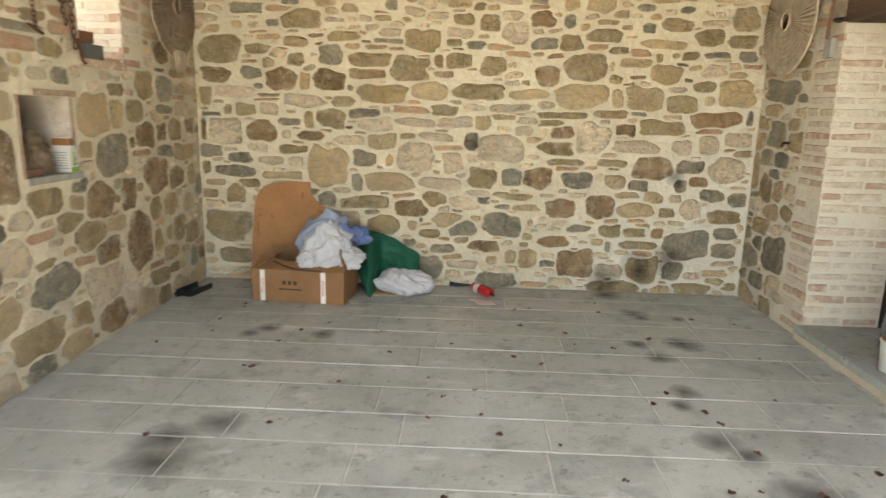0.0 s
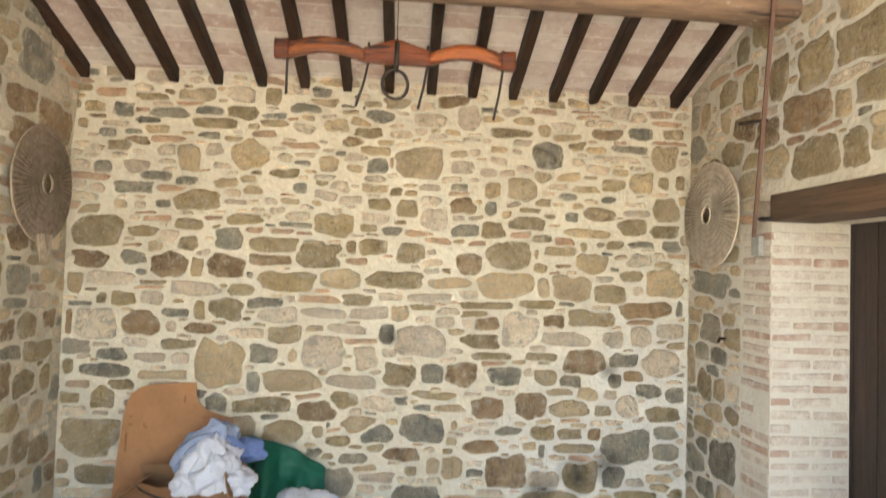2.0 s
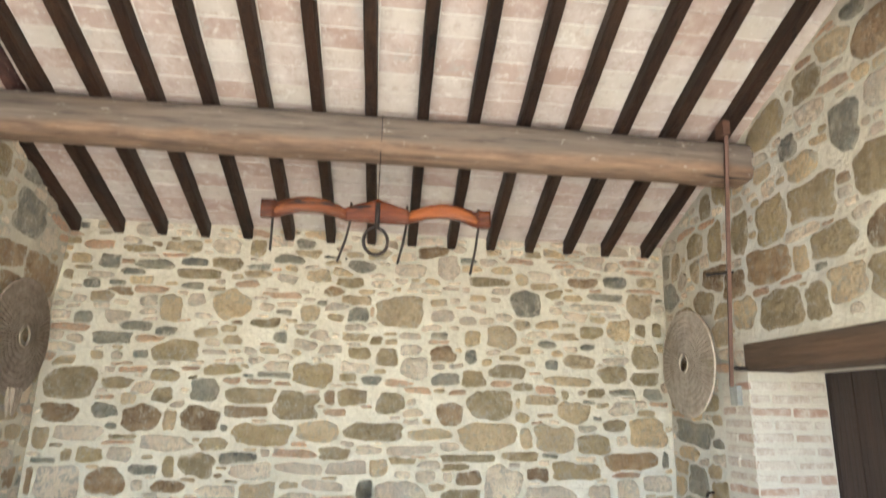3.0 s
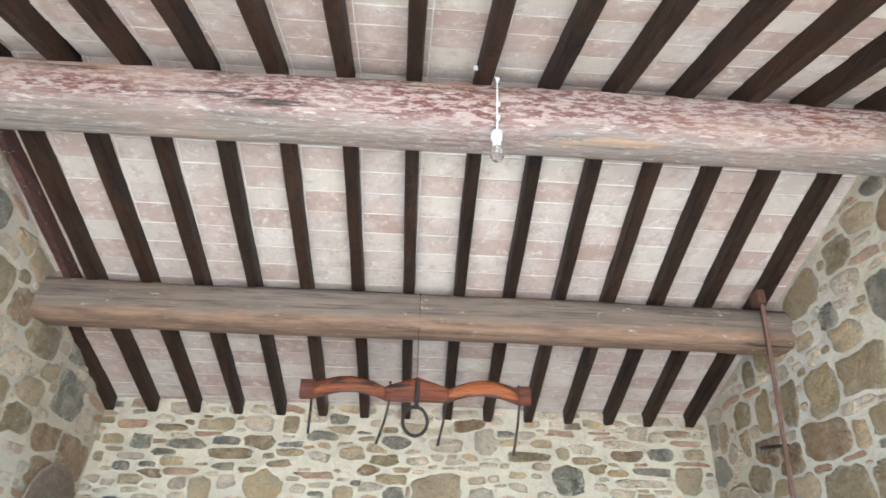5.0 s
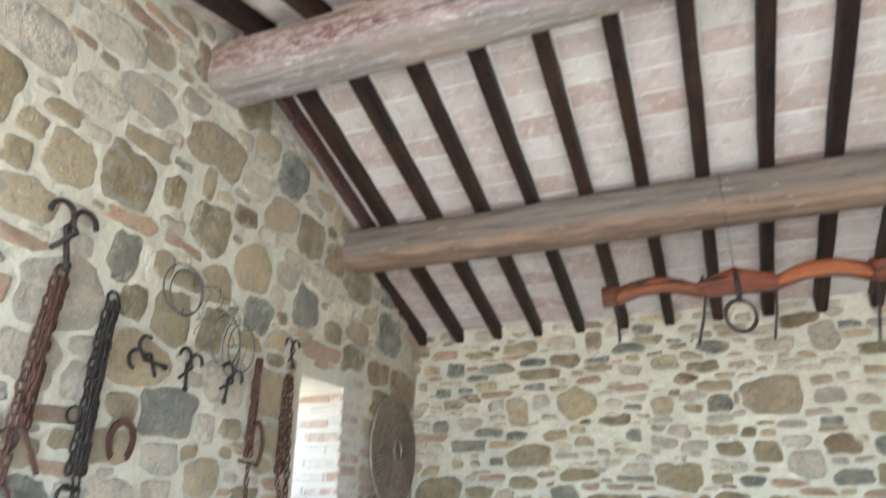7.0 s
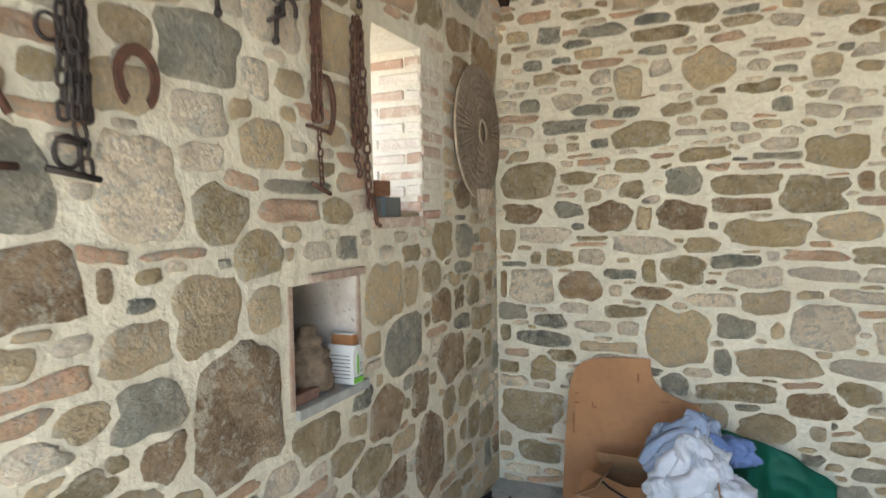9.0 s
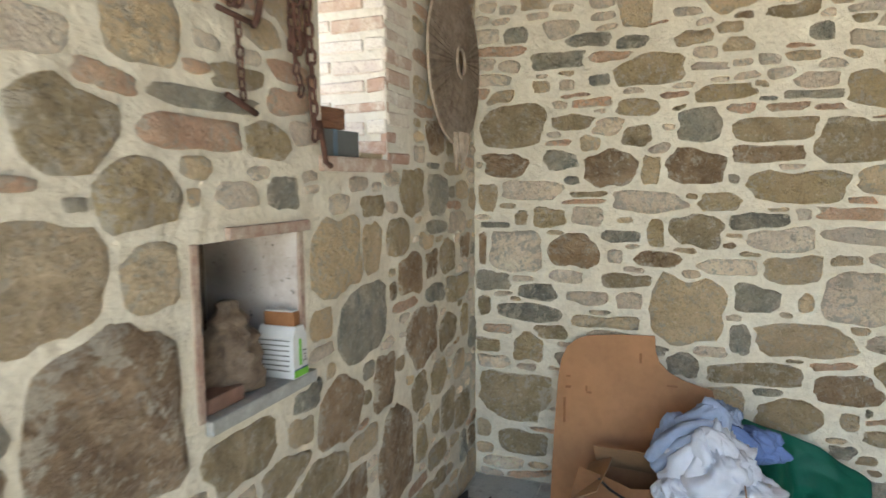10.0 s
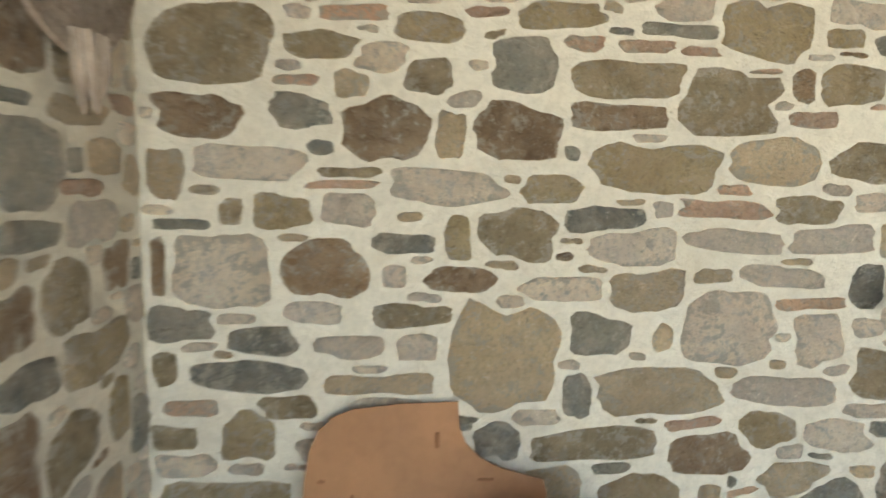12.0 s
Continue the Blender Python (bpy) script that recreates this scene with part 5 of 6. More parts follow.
# dry leaves on the paving
rng = random.Random(77)
leaf_shapes = []
for k in range(4):
    bm = bmesh.new()
    ln, wd = 0.022 + 0.005 * k, 0.011 + 0.002 * k
    spine = [bm.verts.new((ln * (i / 4 - 0.5), 0, 0.004 + 0.004 * math.sin(i + k))) for i in range(5)]
    for s in (-1, 1):
        edge = [bm.verts.new((ln * (i / 4 - 0.5), s * wd * math.sin(math.pi * (i + 0.4) / 4.8), 0.008 + 0.004 * math.cos(i * 2 + k))) for i in range(5)]
        for i in range(4):
            bm.faces.new((spine[i], spine[i + 1], edge[i + 1], edge[i])[::s])
    bmesh.ops.solidify(bm, geom=bm.faces[:], thickness=0.0012)
    me = bpy.data.meshes.new("leaf")
    bm.to_mesh(me)
    bm.free()
    me.materials.append(M_LEAF)
    leaf_shapes.append(me)
for i in range(76):
    ob = new("dry_leaf", leaf_shapes[i % 4])
    ob.matrix_basis = pose(rng.uniform(-1.7, 2.3), 1.9 + 3.2 * rng.random() ** 1.4, 0.0, rng.uniform(-15, 15), rng.uniform(-10, 10), rng.uniform(0, 360)) @ Matrix.Diagonal((1.15, 1.15, 1.0, 1))
    tagged(ob, "small curled dry brown leaf on the paving", "leaf", "dry leaves on the floor")

# ---- masonry ----
# stones that stand out, course by course: along the wall, height, width, depth of course, tone
BACK_COURSES_1 = [(1.94, 0.02, 0.16, 0.091, "T"), (1.52, 0.03, 0.44, 0.131, "O"), (2.18, 0.04, 0.31, 0.104, "O"), (0.55, 0.07, 0.30, 0.131, "G"), (-0.00, 0.16, 0.19, 0.209, "G"), (1.48, 0.18, 0.24, 0.129, "P"), (2.02, 0.19, 0.17, 0.180, "G"), (1.77, 0.19, 0.24, 0.231, "O"), (0.27, 0.19, 0.25, 0.078, "P"), (-1.68, 0.21, 0.25, 0.139, "O"), (0.51, 0.23, 0.09, 0.079, "T"), (1.21, 0.23, 0.31, 0.240, "B"), (0.81, 0.26, 0.16, 0.164, "T"), (0.67, 0.27, 0.09, 0.113, "T"), (-1.90, 0.27, 0.09, 0.106, "T"), (0.09, 0.32, 0.20, 0.086, "G"), (-0.09, 0.34, 0.10, 0.051, "T"), (0.44, 0.35, 0.25, 0.097, "B"), (2.42, 0.38, 0.20, 0.129, "G"), (1.47, 0.38, 0.05, 0.092, "G"), (1.72, 0.40, 0.30, 0.070, "O"), (1.02, 0.41, 0.24, 0.103, "B"), (2.11, 0.41, 0.34, 0.250, "G"), (1.38, 0.42, 0.12, 0.070, "T")]
BACK_COURSES_2 = [(0.80, 0.45, 0.08, 0.061, "T"), (-0.02, 0.45, 0.16, 0.077, "O"), (-1.73, 0.47, 0.38, 0.256, "O"), (0.26, 0.50, 0.22, 0.135, "G"), (-0.41, 0.51, 0.25, 0.153, "O"), (1.68, 0.51, 0.17, 0.081, "O"), (-0.16, 0.51, 0.09, 0.088, "T"), (1.87, 0.51, 0.11, 0.104, "B"), (2.42, 0.52, 0.18, 0.094, "G"), (1.48, 0.52, 0.17, 0.115, "O"), (1.22, 0.53, 0.20, 0.069, "G"), (0.59, 0.54, 0.29, 0.186, "G"), (-0.69, 0.55, 0.17, 0.131, "T"), (0.82, 0.56, 0.06, 0.080, "T"), (-0.09, 0.56, 0.04, 0.051, "G"), (0.13, 0.57, 0.24, 0.126, "T"), (-0.18, 0.66, 0.27, 0.137, "B"), (2.39, 0.66, 0.25, 0.113, "O"), (1.93, 0.68, 0.13, 0.082, "O"), (0.59, 0.69, 0.14, 0.045, "G"), (1.06, 0.69, 0.23, 0.165, "B"), (0.77, 0.69, 0.22, 0.057, "T"), (1.67, 0.70, 0.27, 0.121, "T"), (-0.57, 0.70, 0.39, 0.109, "O")]
BACK_COURSES_3 = [(1.38, 0.71, 0.22, 0.185, "B"), (-0.88, 0.71, 0.15, 0.132, "G"), (2.12, 0.71, 0.16, 0.165, "P"), (0.27, 0.72, 0.23, 0.111, "P"), (-1.88, 0.73, 0.15, 0.085, "O"), (-1.65, 0.74, 0.15, 0.154, "O"), (0.42, 0.74, 0.12, 0.068, "G"), (0.02, 0.74, 0.19, 0.123, "O"), (0.67, 0.78, 0.29, 0.064, "O"), (2.49, 0.80, 0.17, 0.118, "G"), (1.99, 0.80, 0.11, 0.082, "P"), (1.81, 0.80, 0.15, 0.098, "T"), (1.60, 0.82, 0.18, 0.058, "T"), (-1.82, 0.83, 0.15, 0.054, "K"), (2.28, 0.83, 0.19, 0.106, "G"), (-1.53, 0.83, 0.16, 0.081, "O"), (-0.63, 0.86, 0.09, 0.145, "G"), (0.06, 0.87, 0.33, 0.096, "P"), (-0.36, 0.87, 0.38, 0.157, "T"), (1.68, 0.90, 0.15, 0.097, "G"), (-1.25, 0.90, 0.30, 0.072, "T"), (2.02, 0.90, 0.11, 0.111, "G"), (1.49, 0.92, 0.16, 0.109, "T"), (0.40, 0.92, 0.23, 0.178, "O")]
BACK_COURSES_4 = [(0.86, 0.93, 0.22, 0.168, "B"), (-1.65, 0.93, 0.31, 0.098, "G"), (1.19, 0.93, 0.24, 0.150, "G"), (2.16, 0.94, 0.15, 0.087, "B"), (0.65, 0.94, 0.16, 0.130, "G"), (-1.89, 0.95, 0.08, 0.105, "O"), (-0.86, 0.98, 0.33, 0.337, "T"), (-1.14, 1.02, 0.12, 0.081, "P"), (-1.34, 1.02, 0.20, 0.080, "P"), (0.16, 1.04, 0.17, 0.169, "P"), (1.78, 1.04, 0.30, 0.176, "B"), (-1.60, 1.04, 0.19, 0.087, "G"), (2.38, 1.04, 0.28, 0.201, "P"), (-0.36, 1.05, 0.07, 0.098, "T"), (-0.57, 1.06, 0.20, 0.127, "G"), (2.08, 1.06, 0.21, 0.110, "G"), (1.07, 1.07, 0.30, 0.058, "O"), (1.46, 1.07, 0.23, 0.069, "O"), (-0.14, 1.08, 0.28, 0.228, "P"), (-1.85, 1.09, 0.19, 0.108, "G"), (-1.15, 1.12, 0.23, 0.071, "O"), (-1.45, 1.13, 0.16, 0.070, "P"), (0.12, 1.16, 0.25, 0.042, "K"), (0.55, 1.17, 0.34, 0.206, "P")]
BACK_COURSES_5 = [(1.00, 1.18, 0.28, 0.100, "O"), (-0.42, 1.20, 0.23, 0.135, "T"), (-0.70, 1.20, 0.24, 0.080, "P"), (1.63, 1.21, 0.36, 0.106, "P"), (2.00, 1.21, 0.15, 0.117, "P"), (0.31, 1.22, 0.11, 0.132, "G"), (-1.01, 1.23, 0.20, 0.079, "B"), (-1.21, 1.24, 0.08, 0.076, "P"), (2.21, 1.24, 0.15, 0.149, "P"), (-1.73, 1.25, 0.28, 0.211, "P"), (-0.21, 1.25, 0.13, 0.049, "T"), (0.02, 1.25, 0.26, 0.064, "P"), (-1.90, 1.26, 0.04, 0.159, "B"), (-1.42, 1.26, 0.24, 0.171, "B"), (1.28, 1.27, 0.28, 0.244, "P"), (2.44, 1.28, 0.21, 0.114, "P"), (0.89, 1.31, 0.07, 0.086, "P"), (1.05, 1.31, 0.18, 0.092, "B"), (0.73, 1.31, 0.13, 0.085, "P"), (-1.19, 1.34, 0.18, 0.063, "G"), (1.55, 1.34, 0.16, 0.103, "B"), (-0.48, 1.34, 0.28, 0.124, "P"), (-1.02, 1.36, 0.08, 0.132, "O"), (-0.15, 1.36, 0.31, 0.072, "P")]
BACK_COURSES_6 = [(0.39, 1.37, 0.14, 0.110, "T"), (1.82, 1.37, 0.34, 0.118, "O"), (-0.84, 1.37, 0.22, 0.147, "O"), (0.19, 1.37, 0.30, 0.090, "P"), (-1.83, 1.39, 0.15, 0.038, "G"), (0.57, 1.42, 0.18, 0.046, "O"), (-0.56, 1.42, 0.23, 0.087, "G"), (2.24, 1.43, 0.38, 0.124, "B"), (-1.54, 1.43, 0.16, 0.104, "O"), (-1.69, 1.43, 0.07, 0.078, "O"), (1.01, 1.44, 0.39, 0.058, "O"), (-1.35, 1.44, 0.15, 0.100, "P"), (2.51, 1.45, 0.05, 0.115, "G"), (1.41, 1.46, 0.25, 0.064, "O"), (0.09, 1.46, 0.21, 0.096, "O"), (-0.20, 1.46, 0.30, 0.058, "K"), (0.61, 1.49, 0.30, 0.059, "P"), (0.33, 1.49, 0.18, 0.062, "P"), (-1.05, 1.51, 0.32, 0.109, "P"), (-0.74, 1.51, 0.19, 0.092, "O"), (-1.87, 1.53, 0.11, 0.145, "T"), (-1.34, 1.55, 0.18, 0.038, "O"), (1.97, 1.55, 0.22, 0.142, "O"), (-1.63, 1.57, 0.29, 0.097, "P")]
BACK_COURSES_7 = [(-0.41, 1.58, 0.38, 0.149, "O"), (2.19, 1.58, 0.09, 0.071, "P"), (1.46, 1.58, 0.09, 0.134, "T"), (1.67, 1.59, 0.28, 0.189, "T"), (1.18, 1.60, 0.40, 0.187, "T"), (0.75, 1.60, 0.30, 0.081, "T"), (-0.04, 1.61, 0.29, 0.140, "T"), (0.35, 1.61, 0.39, 0.126, "O"), (-1.43, 1.62, 0.08, 0.045, "G"), (-0.68, 1.62, 0.06, 0.054, "G"), (2.39, 1.64, 0.27, 0.191, "T"), (-1.05, 1.67, 0.09, 0.143, "T"), (-0.85, 1.68, 0.25, 0.155, "B"), (-1.24, 1.68, 0.25, 0.179, "B"), (2.13, 1.69, 0.17, 0.084, "O"), (-1.78, 1.70, 0.23, 0.119, "B"), (-1.49, 1.72, 0.17, 0.101, "G"), (-0.54, 1.73, 0.28, 0.080, "B"), (1.43, 1.73, 0.11, 0.078, "O"), (0.07, 1.74, 0.15, 0.053, "K"), (0.90, 1.74, 0.19, 0.154, "B"), (1.61, 1.75, 0.13, 0.038, "B"), (1.83, 1.77, 0.23, 0.151, "T"), (-0.20, 1.78, 0.29, 0.184, "O")]
BACK_COURSES_8 = [(-1.34, 1.80, 0.10, 0.088, "T"), (0.46, 1.81, 0.19, 0.143, "O"), (1.19, 1.81, 0.31, 0.211, "O"), (-1.50, 1.81, 0.14, 0.034, "K"), (-1.12, 1.83, 0.14, 0.107, "O"), (1.40, 1.83, 0.04, 0.078, "T"), (0.03, 1.84, 0.08, 0.097, "B"), (-0.51, 1.84, 0.33, 0.105, "O"), (0.19, 1.85, 0.20, 0.124, "O"), (1.59, 1.86, 0.24, 0.072, "T"), (-0.84, 1.88, 0.19, 0.153, "G"), (0.96, 1.90, 0.13, 0.039, "K"), (1.76, 1.90, 0.06, 0.067, "O"), (-1.42, 1.91, 0.21, 0.078, "O"), (0.66, 1.91, 0.20, 0.044, "K"), (-1.73, 1.91, 0.32, 0.215, "O"), (2.44, 1.92, 0.14, 0.080, "G"), (2.00, 1.92, 0.13, 0.067, "O"), (-0.30, 1.93, 0.13, 0.034, "K"), (1.61, 1.93, 0.14, 0.063, "K"), (2.20, 1.93, 0.19, 0.056, "G"), (-0.47, 1.94, 0.16, 0.041, "K"), (-0.66, 1.94, 0.12, 0.053, "K"), (1.44, 1.95, 0.14, 0.055, "O")]
BACK_COURSES_9 = [(-1.12, 1.97, 0.18, 0.079, "O"), (1.28, 1.97, 0.15, 0.051, "K"), (0.32, 1.97, 0.14, 0.062, "G"), (-0.55, 1.98, 0.08, 0.027, "G"), (0.15, 1.99, 0.12, 0.071, "O"), (-0.36, 1.99, 0.23, 0.044, "G"), (0.86, 1.99, 0.19, 0.089, "G"), (-1.34, 2.00, 0.20, 0.046, "K"), (1.78, 2.00, 0.32, 0.068, "T"), (-0.10, 2.00, 0.27, 0.171, "O"), (1.07, 2.00, 0.17, 0.115, "O"), (-0.95, 2.02, 0.13, 0.039, "K"), (-0.73, 2.02, 0.25, 0.076, "O"), (2.38, 2.03, 0.22, 0.102, "O"), (2.13, 2.06, 0.21, 0.124, "O"), (1.32, 2.06, 0.26, 0.100, "O"), (0.63, 2.07, 0.18, 0.165, "P"), (-1.91, 2.08, 0.11, 0.072, "K"), (-1.59, 2.10, 0.09, 0.072, "T"), (-1.46, 2.10, 0.08, 0.066, "P"), (-1.30, 2.11, 0.11, 0.062, "G"), (1.49, 2.12, 0.10, 0.045, "T"), (1.66, 2.12, 0.10, 0.078, "G"), (1.17, 2.12, 0.08, 0.061, "T")]
BACK_COURSES_10 = [(0.43, 2.14, 0.15, 0.121, "O"), (-1.07, 2.14, 0.29, 0.149, "O"), (-0.79, 2.14, 0.17, 0.038, "P"), (1.88, 2.15, 0.24, 0.101, "T"), (-0.23, 2.15, 0.08, 0.052, "T"), (0.22, 2.16, 0.16, 0.092, "O"), (1.34, 2.16, 0.15, 0.040, "O"), (2.16, 2.16, 0.19, 0.057, "P"), (-0.42, 2.16, 0.13, 0.046, "T"), (1.05, 2.16, 0.09, 0.100, "G"), (0.84, 2.17, 0.18, 0.133, "B"), (2.39, 2.20, 0.20, 0.178, "O"), (-1.50, 2.22, 0.26, 0.087, "G"), (-0.68, 2.23, 0.13, 0.063, "T"), (2.15, 2.23, 0.16, 0.045, "P"), (0.45, 2.25, 0.10, 0.051, "T"), (1.94, 2.26, 0.12, 0.061, "G"), (-0.35, 2.26, 0.10, 0.085, "G"), (-1.15, 2.28, 0.14, 0.062, "G"), (0.19, 2.28, 0.21, 0.065, "T"), (0.59, 2.30, 0.15, 0.055, "P"), (-0.19, 2.30, 0.10, 0.043, "O"), (1.06, 2.30, 0.12, 0.118, "T"), (-0.72, 2.31, 0.12, 0.059, "T")]
BACK_COURSES_11 = [(1.28, 2.31, 0.21, 0.179, "T"), (0.81, 2.31, 0.12, 0.053, "G"), (1.76, 2.33, 0.20, 0.054, "T"), (1.55, 2.34, 0.15, 0.052, "P"), (-0.46, 2.36, 0.20, 0.069, "O"), (1.98, 2.37, 0.17, 0.091, "O"), (-0.28, 2.38, 0.09, 0.034, "T"), (2.19, 2.39, 0.17, 0.171, "T"), (2.37, 2.40, 0.09, 0.096, "O"), (1.43, 2.41, 0.14, 0.090, "T"), (2.50, 2.41, 0.07, 0.104, "O"), (-0.15, 2.44, 0.13, 0.113, "T"), (-1.14, 2.44, 0.16, 0.188, "T"), (0.21, 2.44, 0.15, 0.110, "G"), (0.83, 2.46, 0.17, 0.100, "P"), (0.30, 2.47, 0.04, 0.077, "K"), (2.03, 2.47, 0.13, 0.057, "T"), (0.51, 2.48, 0.33, 0.226, "T"), (-0.71, 2.48, 0.25, 0.211, "T"), (-0.32, 2.50, 0.15, 0.038, "P"), (-0.96, 2.51, 0.12, 0.094, "P"), (-1.61, 2.51, 0.15, 0.076, "T"), (-0.51, 2.54, 0.11, 0.032, "P"), (0.18, 2.55, 0.20, 0.070, "T")]
BACK_COURSES_12 = [(2.00, 2.56, 0.35, 0.062, "P"), (0.92, 2.57, 0.08, 0.056, "P"), (1.47, 2.58, 0.22, 0.192, "G"), (-0.83, 2.59, 0.13, 0.042, "T"), (1.10, 2.60, 0.12, 0.052, "T"), (2.38, 2.60, 0.19, 0.188, "T"), (-1.70, 2.60, 0.11, 0.066, "G"), (-1.00, 2.61, 0.14, 0.052, "G"), (-1.52, 2.61, 0.12, 0.050, "G"), (1.84, 2.63, 0.15, 0.057, "T"), (-1.36, 2.64, 0.16, 0.069, "T"), (2.10, 2.65, 0.25, 0.057, "G"), (-1.87, 2.66, 0.07, 0.072, "T"), (0.89, 2.67, 0.14, 0.033, "P"), (0.64, 2.68, 0.14, 0.049, "P"), (0.37, 2.68, 0.16, 0.066, "P"), (-0.69, 2.69, 0.09, 0.053, "T"), (-0.96, 2.70, 0.29, 0.079, "O"), (1.19, 2.73, 0.28, 0.068, "O"), (1.44, 2.76, 0.10, 0.091, "T"), (1.93, 2.76, 0.23, 0.091, "B"), (-1.29, 2.76, 0.26, 0.073, "G"), (-0.55, 2.77, 0.16, 0.043, "G"), (-1.60, 2.77, 0.14, 0.094, "G")]
BACK_COURSES_13 = [(2.18, 2.77, 0.18, 0.092, "G"), (2.44, 2.78, 0.15, 0.080, "T"), (-1.79, 2.78, 0.13, 0.073, "T"), (-1.91, 2.79, 0.05, 0.062, "O"), (-1.01, 2.79, 0.18, 0.063, "G"), (0.58, 2.80, 0.22, 0.100, "P"), (0.21, 2.81, 0.20, 0.099, "G"), (1.28, 2.83, 0.16, 0.068, "T"), (0.87, 2.83, 0.16, 0.179, "P"), (1.05, 2.83, 0.15, 0.056, "T"), (-0.33, 2.84, 0.20, 0.070, "G"), (-1.41, 2.87, 0.21, 0.063, "O"), (-1.68, 2.89, 0.20, 0.072, "K"), (-1.09, 2.90, 0.24, 0.094, "T"), (-0.56, 2.91, 0.12, 0.144, "O"), (-1.29, 2.91, 0.08, 0.046, "B"), (-0.80, 2.92, 0.20, 0.116, "P"), (-0.22, 2.96, 0.13, 0.085, "G")]
BACK = BACK_COURSES_1 + BACK_COURSES_2 + BACK_COURSES_3 + BACK_COURSES_4 + BACK_COURSES_5 + BACK_COURSES_6 + BACK_COURSES_7 + BACK_COURSES_8 + BACK_COURSES_9 + BACK_COURSES_10 + BACK_COURSES_11 + BACK_COURSES_12 + BACK_COURSES_13
LEFT_COURSES_1 = [(4.70, 0.22, 0.29, 0.116, "O"), (4.92, 0.23, 0.15, 0.076, "O"), (5.27, 0.24, 0.11, 0.199, "G"), (5.13, 0.34, 0.14, 0.060, "T"), (4.89, 0.36, 0.22, 0.103, "O"), (5.26, 0.45, 0.23, 0.195, "O"), (4.70, 0.48, 0.11, 0.168, "O"), (4.88, 0.51, 0.10, 0.111, "O"), (5.04, 0.52, 0.20, 0.184, "O"), (4.45, 0.54, 0.30, 0.421, "B"), (4.06, 0.55, 0.27, 0.172, "B"), (3.89, 0.68, 0.30, 0.189, "O"), (5.21, 0.70, 0.18, 0.140, "T"), (4.18, 0.70, 0.24, 0.102, "T"), (4.92, 0.72, 0.18, 0.167, "O"), (4.68, 0.72, 0.15, 0.165, "O"), (3.70, 0.79, 0.24, 0.121, "O"), (4.01, 0.86, 0.26, 0.235, "B"), (4.35, 0.87, 0.19, 0.232, "B"), (5.30, 0.91, 0.12, 0.163, "O"), (5.04, 0.91, 0.22, 0.171, "O"), (3.52, 0.94, 0.27, 0.197, "O"), (4.23, 0.95, 0.10, 0.073, "G"), (4.74, 0.96, 0.34, 0.252, "B")]
LEFT_COURSES_2 = [(3.83, 0.98, 0.15, 0.090, "G"), (3.96, 1.02, 0.05, 0.060, "T"), (5.20, 1.10, 0.32, 0.137, "O"), (2.85, 1.10, 0.14, 0.143, "B"), (4.90, 1.12, 0.22, 0.090, "G"), (3.16, 1.14, 0.39, 0.390, "B"), (2.71, 1.14, 0.07, 0.052, "O"), (4.20, 1.14, 0.33, 0.267, "G"), (3.91, 1.18, 0.14, 0.129, "T"), (4.44, 1.20, 0.07, 0.078, "B"), (2.81, 1.23, 0.22, 0.163, "G"), (4.61, 1.24, 0.25, 0.180, "B"), (4.85, 1.26, 0.14, 0.123, "B"), (5.05, 1.27, 0.21, 0.159, "O"), (5.32, 1.30, 0.15, 0.141, "B"), (4.02, 1.38, 0.31, 0.276, "T"), (2.78, 1.39, 0.22, 0.132, "T"), (4.27, 1.39, 0.15, 0.204, "T"), (4.50, 1.40, 0.21, 0.173, "O"), (4.91, 1.42, 0.22, 0.062, "G"), (5.21, 1.42, 0.26, 0.116, "P"), (3.26, 1.42, 0.16, 0.147, "T"), (3.02, 1.44, 0.24, 0.231, "T"), (2.80, 1.50, 0.09, 0.052, "G")]
LEFT_COURSES_3 = [(2.70, 1.56, 0.05, 0.086, "B"), (4.93, 1.56, 0.23, 0.178, "G"), (2.83, 1.57, 0.08, 0.043, "O"), (5.12, 1.57, 0.08, 0.066, "G"), (5.28, 1.58, 0.18, 0.098, "T"), (3.09, 1.58, 0.06, 0.042, "G"), (3.54, 1.59, 0.17, 0.069, "P"), (3.39, 1.59, 0.05, 0.057, "T"), (4.64, 1.59, 0.23, 0.208, "O"), (3.74, 1.59, 0.14, 0.090, "G"), (3.24, 1.60, 0.20, 0.143, "O"), (2.91, 1.62, 0.21, 0.030, "K"), (5.15, 1.68, 0.25, 0.066, "T"), (4.88, 1.69, 0.14, 0.035, "G"), (3.68, 1.73, 0.20, 0.092, "O"), (3.08, 1.73, 0.21, 0.169, "O"), (3.41, 1.73, 0.30, 0.076, "K"), (2.81, 1.79, 0.24, 0.279, "P"), (3.44, 1.81, 0.35, 0.050, "G"), (2.44, 1.81, 0.28, 0.259, "G"), (3.17, 1.82, 0.16, 0.059, "K"), (3.78, 1.84, 0.19, 0.075, "K"), (3.01, 1.88, 0.17, 0.086, "P"), (3.56, 1.88, 0.19, 0.060, "O")]
